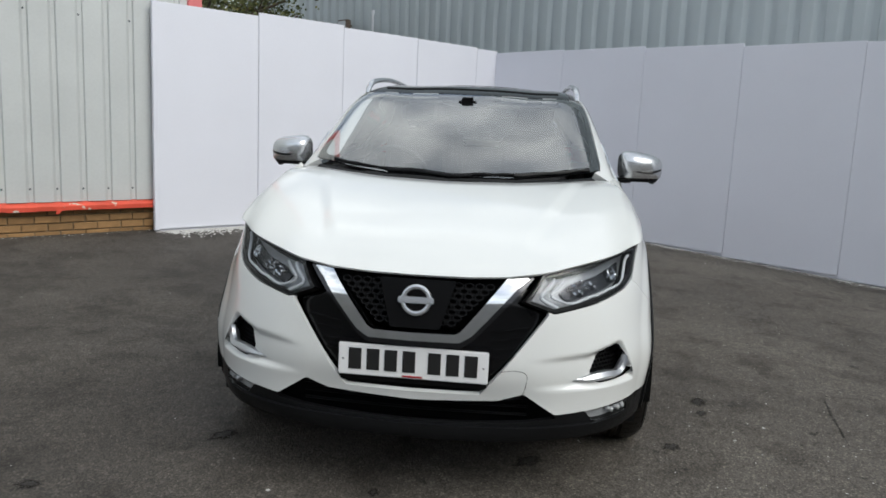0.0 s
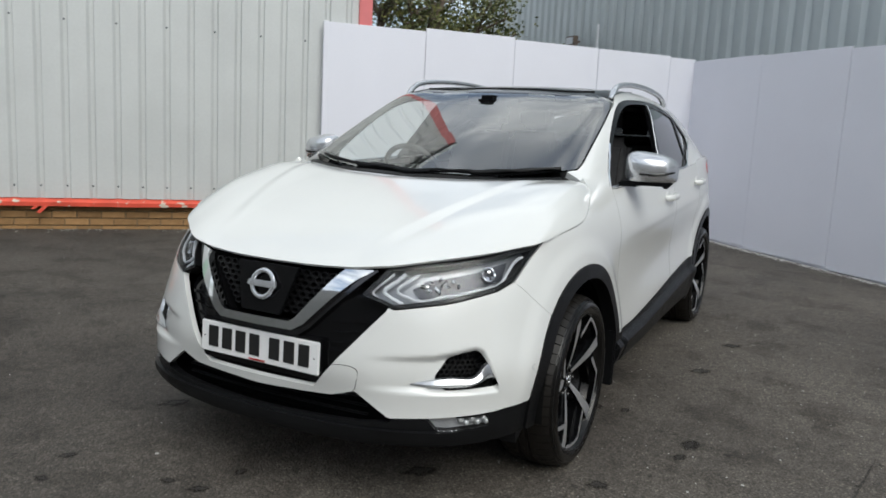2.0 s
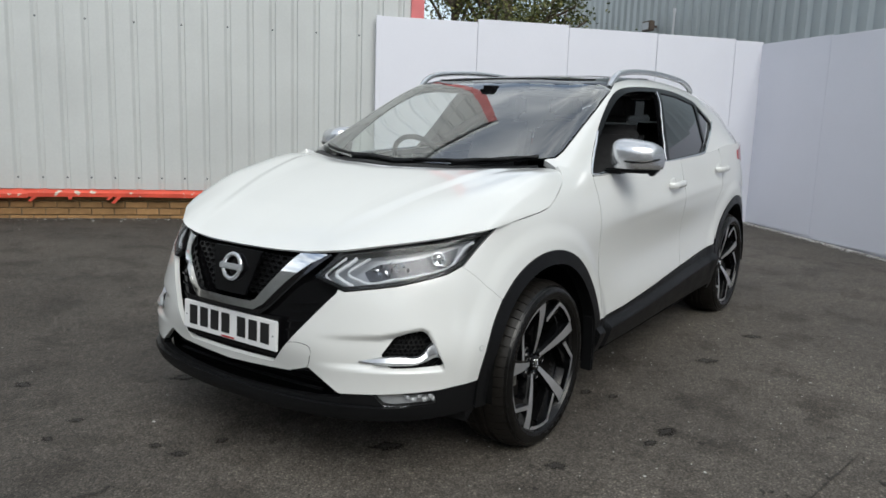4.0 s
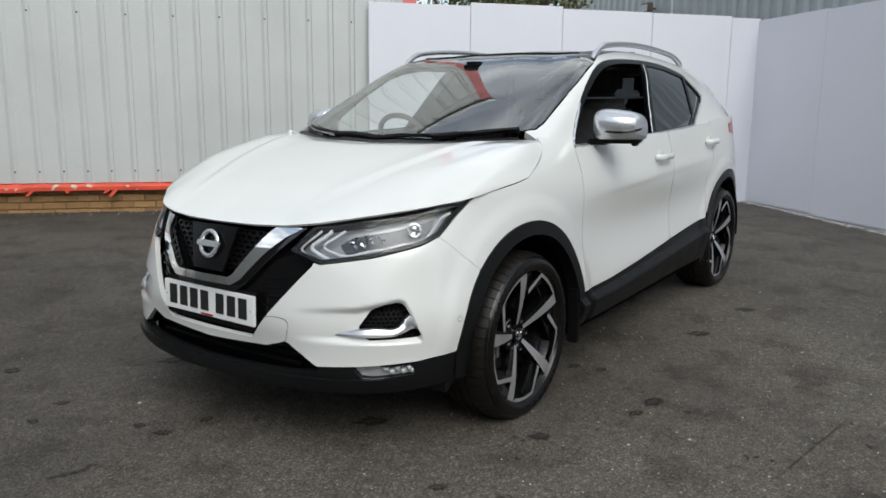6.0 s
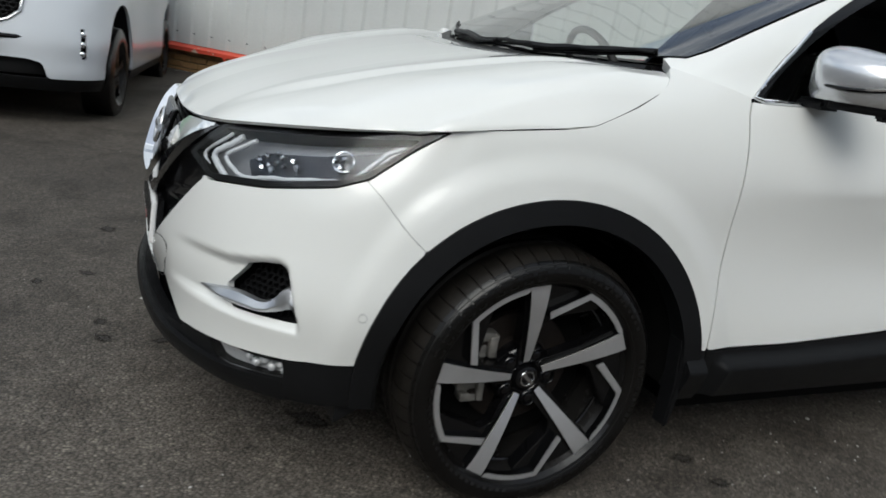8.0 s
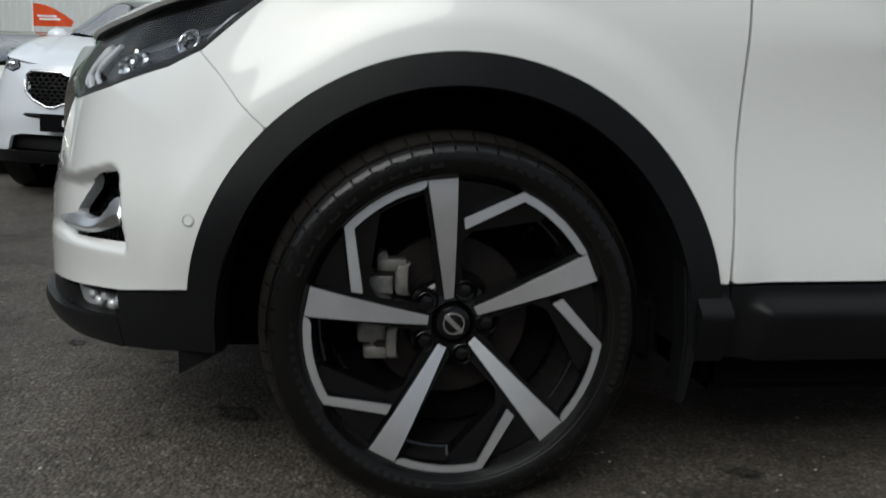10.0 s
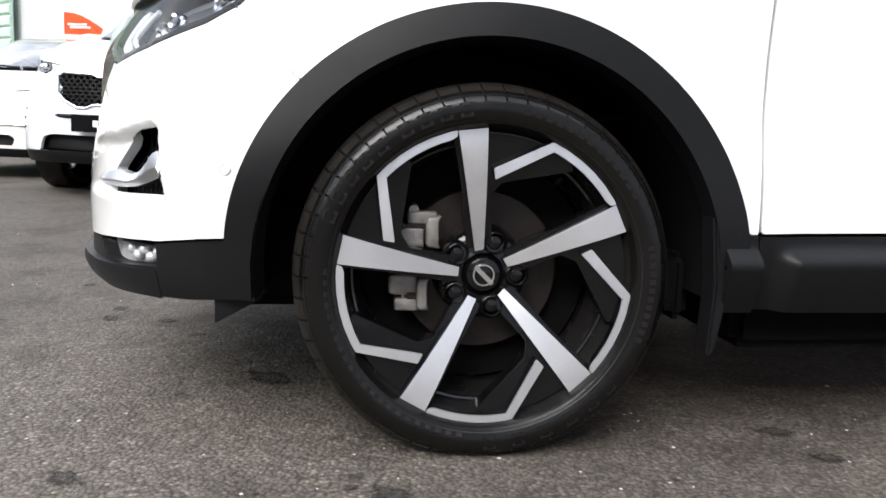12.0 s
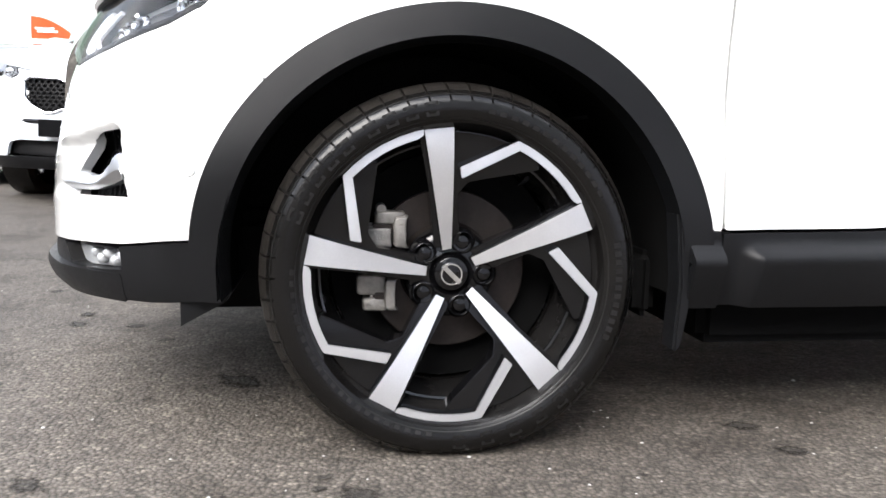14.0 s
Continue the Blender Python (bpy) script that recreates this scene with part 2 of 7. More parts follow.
class Sheet:
    """A triangulated piece of surface with smooth normals."""

    def __init__(self, v, n, t):
        self.v, self.n, self.t = v, n, t

    @staticmethod
    def grid(p, flip=False):
        du, dv = np.gradient(p, axis=0), np.gradient(p, axis=1)
        n = np.cross(du, dv)
        if flip:
            n = -n
        n /= np.linalg.norm(n, axis=2, keepdims=True) + 1e-12
        a, b = p.shape[:2]
        i = np.arange(a * b).reshape(a, b)
        q = np.stack([i[:-1, :-1], i[1:, :-1], i[1:, 1:], i[:-1, 1:]], -1).reshape(-1, 4)
        if flip:
            q = q[:, ::-1]
        t = np.concatenate([q[:, [0, 1, 2]], q[:, [0, 2, 3]]])
        return Sheet(p.reshape(-1, 3), n.reshape(-1, 3), t)

    def keep(self, d):
        """The part where the field d (one value a vertex) is negative, cut along d = 0."""
        t, s = self.t, d[self.t] < 0
        count = s.sum(1)
        full = t[count == 3]
        verts, norms, tris, base = [self.v], [self.n], [full], len(self.v)
        part = t[(count == 1) | (count == 2)]
        if len(part):
            sp = d[part] < 0
            one = sp.sum(1) == 1
            lone = np.where(one, sp.argmax(1), (~sp).argmax(1))
            r = np.arange(len(part))
            a, b, c = part[r, lone], part[r, (lone + 1) % 3], part[r, (lone + 2) % 3]
            def meet(i, j):
                k = (d[i] / (d[i] - d[j]))[:, None]
                return self.v[i] + k * (self.v[j] - self.v[i]), self.n[i] + k * (self.n[j] - self.n[i])
            lo, hi = np.concatenate([np.minimum(a, b), np.minimum(a, c)]), np.concatenate([np.maximum(a, b), np.maximum(a, c)])
            keys, back = np.unique(lo.astype(np.int64) * len(self.v) + hi, return_inverse=True)
            ev, en = meet(keys // len(self.v), keys % len(self.v))
            verts.append(ev), norms.append(en)
            ab, ac = base + back[:len(part)], base + back[len(part):]
            tris.append(np.stack([a, ab, ac], 1)[one])
            o = ~one
            tris.append(np.stack([ab, b, c], 1)[o])
            tris.append(np.stack([ab, c, ac], 1)[o])
        return Sheet(np.concatenate(verts), np.concatenate(norms), np.concatenate(tris)).clean()

    def clean(self):
        used, back = np.unique(self.t, return_inverse=True)
        n = self.n[used]
        return Sheet(self.v[used], n / (np.linalg.norm(n, axis=1, keepdims=True) + 1e-12), back.reshape(-1, 3))

    def mirror(self):
        f = np.array([-1, 1, 1])
        return Sheet(self.v * f, self.n * f, self.t[:, ::-1])

    def join(self, other):
        return Sheet(np.concatenate([self.v, other.v]), np.concatenate([self.n, other.n]), np.concatenate([self.t, other.t + len(self.v)]))

    def both(self):
        return self.join(self.mirror())

    def out(self, d):
        return Sheet(self.v + self.n * d, self.n, self.t)

    def mesh(self, name, mat, lip=0.015):
        """A mesh of the sheet with its borders folded inwards by lip."""
        v, f, n0 = self.v, self.t, len(self.v)
        norms = self.n
        faces = f
        if lip and len(f):
            e = np.concatenate([f[:, [0, 1]], f[:, [1, 2]], f[:, [2, 0]]])
            key = np.sort(e, 1)
            k = key[:, 0].astype(np.int64) * n0 + key[:, 1]
            _, first, counts = np.unique(k, return_index=True, return_counts=True)
            e = e[first[counts == 1]]
            e = e[(np.abs(v[e]).max(1)[:, 0] > 1e-4)]
            a, b = v[e[:, 0]], v[e[:, 1]]
            na, nb = self.n[e[:, 0]], self.n[e[:, 1]]
            r = 0.003
            m = len(e)
            a1, b1 = a - na * lip, b - nb * lip
            side = np.cross(b - a, na)
            side /= np.linalg.norm(side, axis=1, keepdims=True) + 1e-12
            v = np.concatenate([v, a, b, b1, a1])
            norms = np.concatenate([norms, side, side, side, side])
            i = n0 + np.arange(m)
            quad = np.concatenate([np.stack([i + m, i, i + 3 * m], 1), np.stack([i + m, i + 3 * m, i + 2 * m], 1)])
            faces = np.concatenate([f, quad])
        me = bpy.data.meshes.new(name)
        me.vertices.add(len(v))
        me.vertices.foreach_set("co", v.astype(np.float32).ravel())
        me.loops.add(len(faces) * 3)
        me.loops.foreach_set("vertex_index", faces.astype(np.int32).ravel())
        me.polygons.add(len(faces))
        me.polygons.foreach_set("loop_start", np.arange(0, len(faces) * 3, 3, dtype=np.int32))
        me.update(calc_edges=True)
        me.polygons.foreach_set("use_smooth", np.ones(len(faces), bool))
        me.normals_split_custom_set_from_vertices(norms.tolist())
        me.materials.append(mat)
        return me


def sheet_part(name, sheet, mat, parent, lip=0.015, label=""):
    ob = new(name, sheet.mesh(name, mat, lip))
    ob.parent = parent
    return tagged(ob, label)


def part(name, bm, mat, parent, label="", smooth=True, angle=35):
    """Link a bmesh as one mesh object under a thing or a part."""
    me = bpy.data.meshes.new(name)
    bm.normal_update()
    bm.to_mesh(me)
    bm.free()
    for m in mat if isinstance(mat, (list, tuple)) else [mat]:
        me.materials.append(m)
    if smooth:
        me.polygons.foreach_set("use_smooth", np.ones(len(me.polygons), bool))
        me.set_sharp_from_angle(angle=radians(angle))
    ob = new(name, me)
    if parent is not None:
        ob.parent = parent
    return tagged(ob, label)


def box(bm, x0, x1, y0, y1, z0, z1, bevel=0.0, seg=2):
    r = bmesh.ops.create_cube(bm, size=1, matrix=Matrix.Translation(((x0 + x1) / 2, (y0 + y1) / 2, (z0 + z1) / 2)) @ Matrix.Diagonal((x1 - x0, y1 - y0, z1 - z0, 1)))
    if bevel:
        es = {e for v in r["verts"] for e in v.link_edges}
        bmesh.ops.bevel(bm, geom=list(es), offset=bevel, segments=seg, affect="EDGES", clamp_overlap=True)


def prism(bm, pts, axis, lo, hi, bevel=0.0):
    """A polygon of 2D points pulled along an axis ('x': points are y, z; 'y': x, z; 'z': x, y)."""
    def at(a, b, c):
        return {"x": (c, a, b), "y": (a, c, b), "z": (a, b, c)}[axis]
    lo_v = [bm.verts.new(at(a, b, lo)) for a, b in pts]
    hi_v = [bm.verts.new(at(a, b, hi)) for a, b in pts]
    n = len(pts)
    fs = [bm.faces.new(lo_v[::-1]), bm.faces.new(hi_v)]
    fs += [bm.faces.new((lo_v[i], lo_v[(i + 1) % n], hi_v[(i + 1) % n], hi_v[i])) for i in range(n)]
    bmesh.ops.recalc_face_normals(bm, faces=fs)
    if bevel:
        bmesh.ops.bevel(bm, geom=list({e for f in fs for e in f.edges}), offset=bevel, segments=2, affect="EDGES", clamp_overlap=True)


def tube(bm, pts, radius, sides=8, scale=(1, 1), cap=True):
    """A tube along points; radius may be one value or one for each point."""
    pts = [Vector(p) for p in pts]
    rs = radius if isinstance(radius, (list, tuple)) else [radius] * len(pts)
    rings = []
    for i, p in enumerate(pts):
        d = (pts[min(i + 1, len(pts) - 1)] - pts[max(i - 1, 0)]).normalized()
        u = d.cross(Vector((0, 0, 1)))
        if u.length < 1e-3:
            u = d.cross(Vector((0, 1, 0)))
        u.normalize()
        w = u.cross(d)
        rings.append([bm.verts.new(p + rs[i] * (math.cos(a) * u * scale[0] + math.sin(a) * w * scale[1])) for a in (2 * math.pi * k / sides for k in range(sides))])
    for a, b in zip(rings, rings[1:]):
        for k in range(sides):
            bm.faces.new((a[k], a[(k + 1) % sides], b[(k + 1) % sides], b[k]))
    if cap:
        bm.faces.new(rings[0][::-1]), bm.faces.new(rings[-1])


def spin(bm, profile, steps, axis="x"):
    """Turn a profile of (across, radius) about the x axis."""
    rings = []
    for k in range(steps):
        a = 2 * math.pi * k / steps
        rings.append([bm.verts.new((x, r * math.cos(a), r * math.sin(a))) for x, r in profile])
    for k in range(steps):
        a, b = rings[k], rings[(k + 1) % steps]
        for i in range(len(profile) - 1):
            bm.faces.new((a[i], a[i + 1], b[i + 1], b[i]))


def curve_pts(p, n):
    """n points on a smooth curve through the points p."""
    p = np.array(p, float)
    t = np.concatenate([[0], np.cumsum(np.linalg.norm(np.diff(p, axis=0), axis=1))])
    return [tuple(r) for r in spline(t, p, np.linspace(0, t[-1], n))]


# ---- the body of a car: plan curves by height, bonnet, cabin ----
ROWS = {
    0.19: [(0, -0.80), (0.25, -0.79), (0.42, -0.765), (0.55, -0.72), (0.66, -0.65), (0.74, -0.57), (0.79, -0.50), (0.82, -0.41), (0.845, -0.28), (0.855, 0), (0.855, 0.5), (0.85, 1.2), (0.85, 2.0), (0.855, 2.65), (0.83, 3.0), (0.76, 3.22), (0.5, 3.40), (0, 3.43)],
    0.29: [(0, -0.862), (0.25, -0.85), (0.42, -0.826), (0.56, -0.775), (0.68, -0.70), (0.765, -0.61), (0.815, -0.525), (0.846, -0.43), (0.872, -0.28), (0.888, 0), (0.892, 0.5), (0.892, 1.2), (0.892, 2.0), (0.89, 2.65), (0.855, 3.0), (0.79, 3.24), (0.5, 3.44), (0, 3.47)],
    0.39: [(0, -0.85), (0.25, -0.842), (0.42, -0.826), (0.56, -0.782), (0.68, -0.706), (0.765, -0.615), (0.817, -0.53), (0.849, -0.435), (0.877, -0.28), (0.896, 0), (0.902, 0.5), (0.902, 1.2), (0.902, 2.0), (0.898, 2.65), (0.858, 3.0), (0.79, 3.24), (0.5, 3.45), (0, 3.48)],
    0.50: [(0, -0.872), (0.25, -0.862), (0.42, -0.835), (0.56, -0.786), (0.68, -0.712), (0.768, -0.62), (0.822, -0.53), (0.856, -0.435), (0.883, -0.28), (0.898, 0), (0.895, 0.5), (0.893, 1.2), (0.893, 2.0), (0.896, 2.65), (0.858, 3.0), (0.79, 3.24), (0.5, 3.45), (0, 3.48)],
    0.62: [(0, -0.862), (0.25, -0.85), (0.42, -0.816), (0.56, -0.76), (0.675, -0.68), (0.762, -0.58), (0.812, -0.49), (0.848, -0.39), (0.877, -0.25), (0.893, 0), (0.884, 0.5), (0.878, 1.2), (0.882, 2.0), (0.893, 2.65), (0.858, 3.0), (0.79, 3.23), (0.5, 3.43), (0, 3.46)],
    0.75: [(0, -0.832), (0.25, -0.822), (0.395, -0.792), (0.53, -0.73), (0.65, -0.645), (0.74, -0.545), (0.79, -0.46), (0.826, -0.365), (0.857, -0.23), (0.882, 0), (0.880, 0.5), (0.882, 1.2), (0.887, 2.0), (0.894, 2.65), (0.856, 3.0), (0.785, 3.22), (0.5, 3.40), (0, 3.43)],
    0.86: [(0, -0.775), (0.25, -0.765), (0.385, -0.732), (0.52, -0.665), (0.635, -0.58), (0.722, -0.475), (0.772, -0.395), (0.81, -0.31), (0.843, -0.18), (0.868, 0.02), (0.881, 0.5), (0.893, 1.2), (0.897, 2.0), (0.895, 2.65), (0.852, 3.0), (0.78, 3.20), (0.5, 3.37), (0, 3.40)],
    0.94: [(0, -0.70), (0.25, -0.69), (0.385, -0.65), (0.52, -0.585), (0.63, -0.50), (0.72, -0.40), (0.768, -0.33), (0.804, -0.255), (0.834, -0.13), (0.853, 0.03), (0.866, 0.5), (0.879, 1.2), (0.885, 2.0), (0.882, 2.65), (0.842, 3.0), (0.765, 3.18), (0.5, 3.34), (0, 3.37)],
    1.04: [(0, -0.60), (0.25, -0.59), (0.385, -0.55), (0.52, -0.49), (0.63, -0.41), (0.71, -0.31), (0.75, -0.24), (0.775, -0.16), (0.79, -0.02), (0.802, 0.15), (0.826, 0.5), (0.855, 1.2), (0.867, 2.0), (0.862, 2.65), (0.822, 3.0), (0.74, 3.16), (0.5, 3.31), (0, 3.34)],
    1.14: [(0, -0.50), (0.25, -0.49), (0.37, -0.45), (0.49, -0.39), (0.58, -0.31), (0.64, -0.21), (0.66, -0.14), (0.67, -0.06), (0.68, 0.1), (0.70, 0.28), (0.772, 0.5), (0.822, 1.2), (0.84, 2.0), (0.835, 2.65), (0.81, 3.0), (0.735, 3.17), (0.5, 3.28), (0, 3.31)],
}
ARCH = (0.004, 0.335)


def lower_body(fine=0.008, detail=True):
    """The half of the lower body at +x: from the front's middle round the side to the rear's middle."""
    zs = np.array(sorted(ROWS))
    ctl = np.array([ROWS[z] for z in sorted(ROWS)])
    z = np.arange(zs[0], zs[-1] + 1e-6, fine)
    rows = spline(zs, ctl, z)
    f = np.array([-1, 1])
    ext = np.concatenate([rows[:, 2:0:-1] * f, rows, rows[:, -2:-4:-1] * f], axis=1)
    mean = ext.mean(0)
    s = np.concatenate([[0], np.cumsum(np.linalg.norm(np.diff(mean, axis=0), axis=1))])
    s -= s[2]
    end = s[-3]
    near = np.arange(0, 2.0, fine)
    far = np.linspace(2.0, end, 110 if detail else 60)
    q = np.concatenate([near, far])
    p = spline(s, ext.transpose(1, 0, 2), q)
    g = np.zeros((len(z), len(q), 3))
    g[:, :, :2] = p.transpose(1, 0, 2)
    g[:, :, 2] = z[:, None]
    g[:, 0, 0] = 0
    g[:, -1, 0] = 0
    if detail:
        sh = Sheet.grid(g, True)
        n = sh.n.reshape(g.shape)
        x, y, zz = g[..., 0], g[..., 1], g[..., 2]
        push = np.zeros(x.shape)
        for cy in (ARCH[0], ARCH[0] + 2.646):
            r = np.hypot(y - cy, zz - ARCH[1])
            push += 0.010 * (1 - ease(0.50, 0.575, r)) * (y > -0.55) * (x > 0.5) * ease(0.28, 0.45, zz)
        dent = sdf(x + y, zz, [(-0.52, 0.552), (-0.14, 0.562), (0.062, 0.588), (0.098, 0.578), (0.196, 0.448), (-0.24, 0.452), (-0.46, 0.452)])
        push -= (0.012 + 0.014 * ease(-0.28, -0.05, x + y)) * (1 - ease(-0.012, 0.005, dent)) * (y < -0.2) * ease(-0.46, -0.22, x + y)
        crease = zz - line(y, [0.4, 2.4], [0.835, 0.905])
        push += 0.0045 * np.exp(-(crease / np.where(crease > 0, 0.07, 0.024)) ** 2) * ease(0.4, 1.1, y) * (1 - ease(2.2, 2.7, y))
        scoop = zz - line(y, [0.5, 2.2], [0.56, 0.66])
        push -= 0.0025 * np.exp(-(scoop / 0.10) ** 2) * ease(0.5, 0.9, y) * (1 - ease(1.9, 2.2, y))
        g = g + n * push[..., None]
        g[:, 0, 0] = 0
    return Sheet.grid(g, True)


HOOD_X = [0, 0.20, 0.31, 0.45, 0.60, 0.72, 0.79, 0.82, 0.846]


def bonnet(fine=0.008):
    """The half of the bonnet at +x, over its plan from the nose to the screen."""
    x = np.concatenate([np.arange(0, 0.846, fine), [0.846]])
    yf = spline(HOOD_X, np.array([-0.778, -0.774, -0.762, -0.735, -0.628, -0.49, -0.36, -0.275, -0.02])[:, None], x)[:, 0]
    zf = line(x, HOOD_X, [0.826, 0.829, 0.832, 0.848, 0.872, 0.893, 0.909, 0.919, 0.951])
    back = [0, 0.3, 0.5, 0.62, 0.70, 0.762, 0.785, 0.803, 0.82, 0.838, 0.846]
    yr = line(x, back, [0.085, 0.125, 0.205, 0.275, 0.315, 0.318, 0.288, 0.240, 0.178, 0.105, 0.05])
    zr = line(x, back, [1.072, 1.077, 1.085, 1.091, 1.092, 1.084, 1.066, 1.045, 1.013, 0.982, 0.9605])
    t = np.linspace(0, 1, 150) ** 1.5
    g = np.zeros((len(x), len(t), 3))
    g[:, :, 0] = x[:, None]
    g[:, :, 1] = yf[:, None] + (yr - yf)[:, None] * t
    rise = 0.12 * (1 - (1 - t) ** 14) + 0.88 * (1 - (1 - t) ** 1.36)
    g[:, :, 2] = zf[:, None] + (zr - zf)[:, None] * rise
    # the raised middle between two soft creases that run out to the screen pillars
    edge = 0.33 + 0.30 * t[None, :]
    g[:, :, 2] += 0.011 * (1 - ease(-0.05, 0.03, x[:, None] - edge)) * ease(0.0, 0.3, t)[None, :] * (1 - ease(0.85, 1.0, t))[None, :]
    # the shoulders over the wheels
    g[:, :, 2] += 0.021 * (ease(0.36, 0.68, x) * (1 - ease(0.745, 0.846, x)))[:, None] * (ease(0.06, 0.42, t) * (1 - ease(0.72, 1.0, t)))[None, :]
    return Sheet.grid(g)


def cabin(fine=0.012):
    """The half of the cabin at +x: cross-sections along the car from the screen to the tail."""
    ys = [0.06, 0.34, 0.60, 0.85, 1.09, 1.30, 1.66, 2.1, 2.6, 3.0, 3.22]
    zc = [1.062, 1.190, 1.302, 1.404, 1.488, 1.522, 1.545, 1.548, 1.520, 1.478, 1.440]
    xe = [0.735, 0.705, 0.682, 0.662, 0.640, 0.632, 0.628, 0.620, 0.598, 0.565, 0.54]
    ze = [0.965, 1.108, 1.238, 1.358, 1.455, 1.488, 1.500, 1.488, 1.452, 1.405, 1.37]
    xb = [0.80, 0.80, 0.815, 0.828, 0.838, 0.844, 0.851, 0.856, 0.848, 0.80, 0.74]
    zb = [0.90, 1.03, 1.05, 1.05, 1.055, 1.06, 1.07, 1.085, 1.10, 1.11, 1.11]
    y = np.arange(0.06, 3.2201, fine)
    zc, xe, ze, xb, zb = (spline(ys, np.array(a)[:, None], y)[:, 0] for a in (zc, xe, ze, xb, zb))
    ctl = np.zeros((len(y), 7, 2))
    for i, k in enumerate((0.0, 0.5)):
        ctl[:, i, 0] = xb + (xe - xb) * k + 0.010 * math.sin(math.pi * k)
        ctl[:, i, 1] = zb + (ze - zb) * k
    ctl[:, 2] = np.stack([xe + (xb - xe) * 0.06, ze - (ze - zb) * 0.06], 1)
    drop = zc - ze
    ctl[:, 3] = np.stack([xe - 0.045, ze + drop * 0.26], 1)
    ctl[:, 4] = np.stack([xe * 0.62, ze + drop * 0.72], 1)
    ctl[:, 5] = np.stack([xe * 0.30, ze + drop * 0.94], 1)
    ctl[:, 6] = np.stack([xe * 0, zc], 1)
    tk = np.array([0, 0.2, 0.40, 0.47, 0.66, 0.83, 1.0])
    q = np.linspace(0, 1, 110)
    ext = np.concatenate([ctl, ctl[:, 5:4:-1] * np.array([-1, 1])], 1)
    p = spline(np.append(tk, 1.17), ext.transpose(1, 0, 2), q)
    g = np.zeros((len(q), len(y), 3))
    g[..., 0], g[..., 2] = p[..., 0], p[..., 1]
    g[..., 1] = y
    g[-1, :, 0] = 0
    return Sheet.grid(g, True)


def dist_line(px, py, pts):
    """Height above an open line given by points in px."""
    return py - np.interp(px, [p[0] for p in pts], [p[1] for p in pts])


BELT = [(0.3, 1.10), (0.45, 1.055), (0.56, 1.050), (1.0, 1.066), (1.39, 1.078), (2.0, 1.094), (2.27, 1.105), (2.6, 1.125), (3.3, 1.135)]
BONNET_LINE = [(-2, 0.88), (-0.30, 0.917), (-0.02, 0.949), (0.05, 0.9605), (0.11, 0.985), (0.175, 1.012), (0.235, 1.043), (0.272, 1.068), (0.288, 1.087), (0.33, 1.20), (4, 1.3)]


def pull(x, y, z):
    """Round the nose's corners back, more so above the lower lip."""
    x = np.abs(x)
    return (0.018 + 0.026 * ease(0.40, 0.58, z)) * ease(0.12, 0.60, x) * (1 - ease(0.80, 0.87, x)) * (1 - ease(-0.62, -0.25, y))


def shaped(v):
    v[:, 1] += pull(v[:, 0], v[:, 1], v[:, 2])


def unwarp(v):
    """The plain length of points on the shaped body."""
    return v[:, 1] - pull(v[:, 0], v[:, 1], v[:, 2])


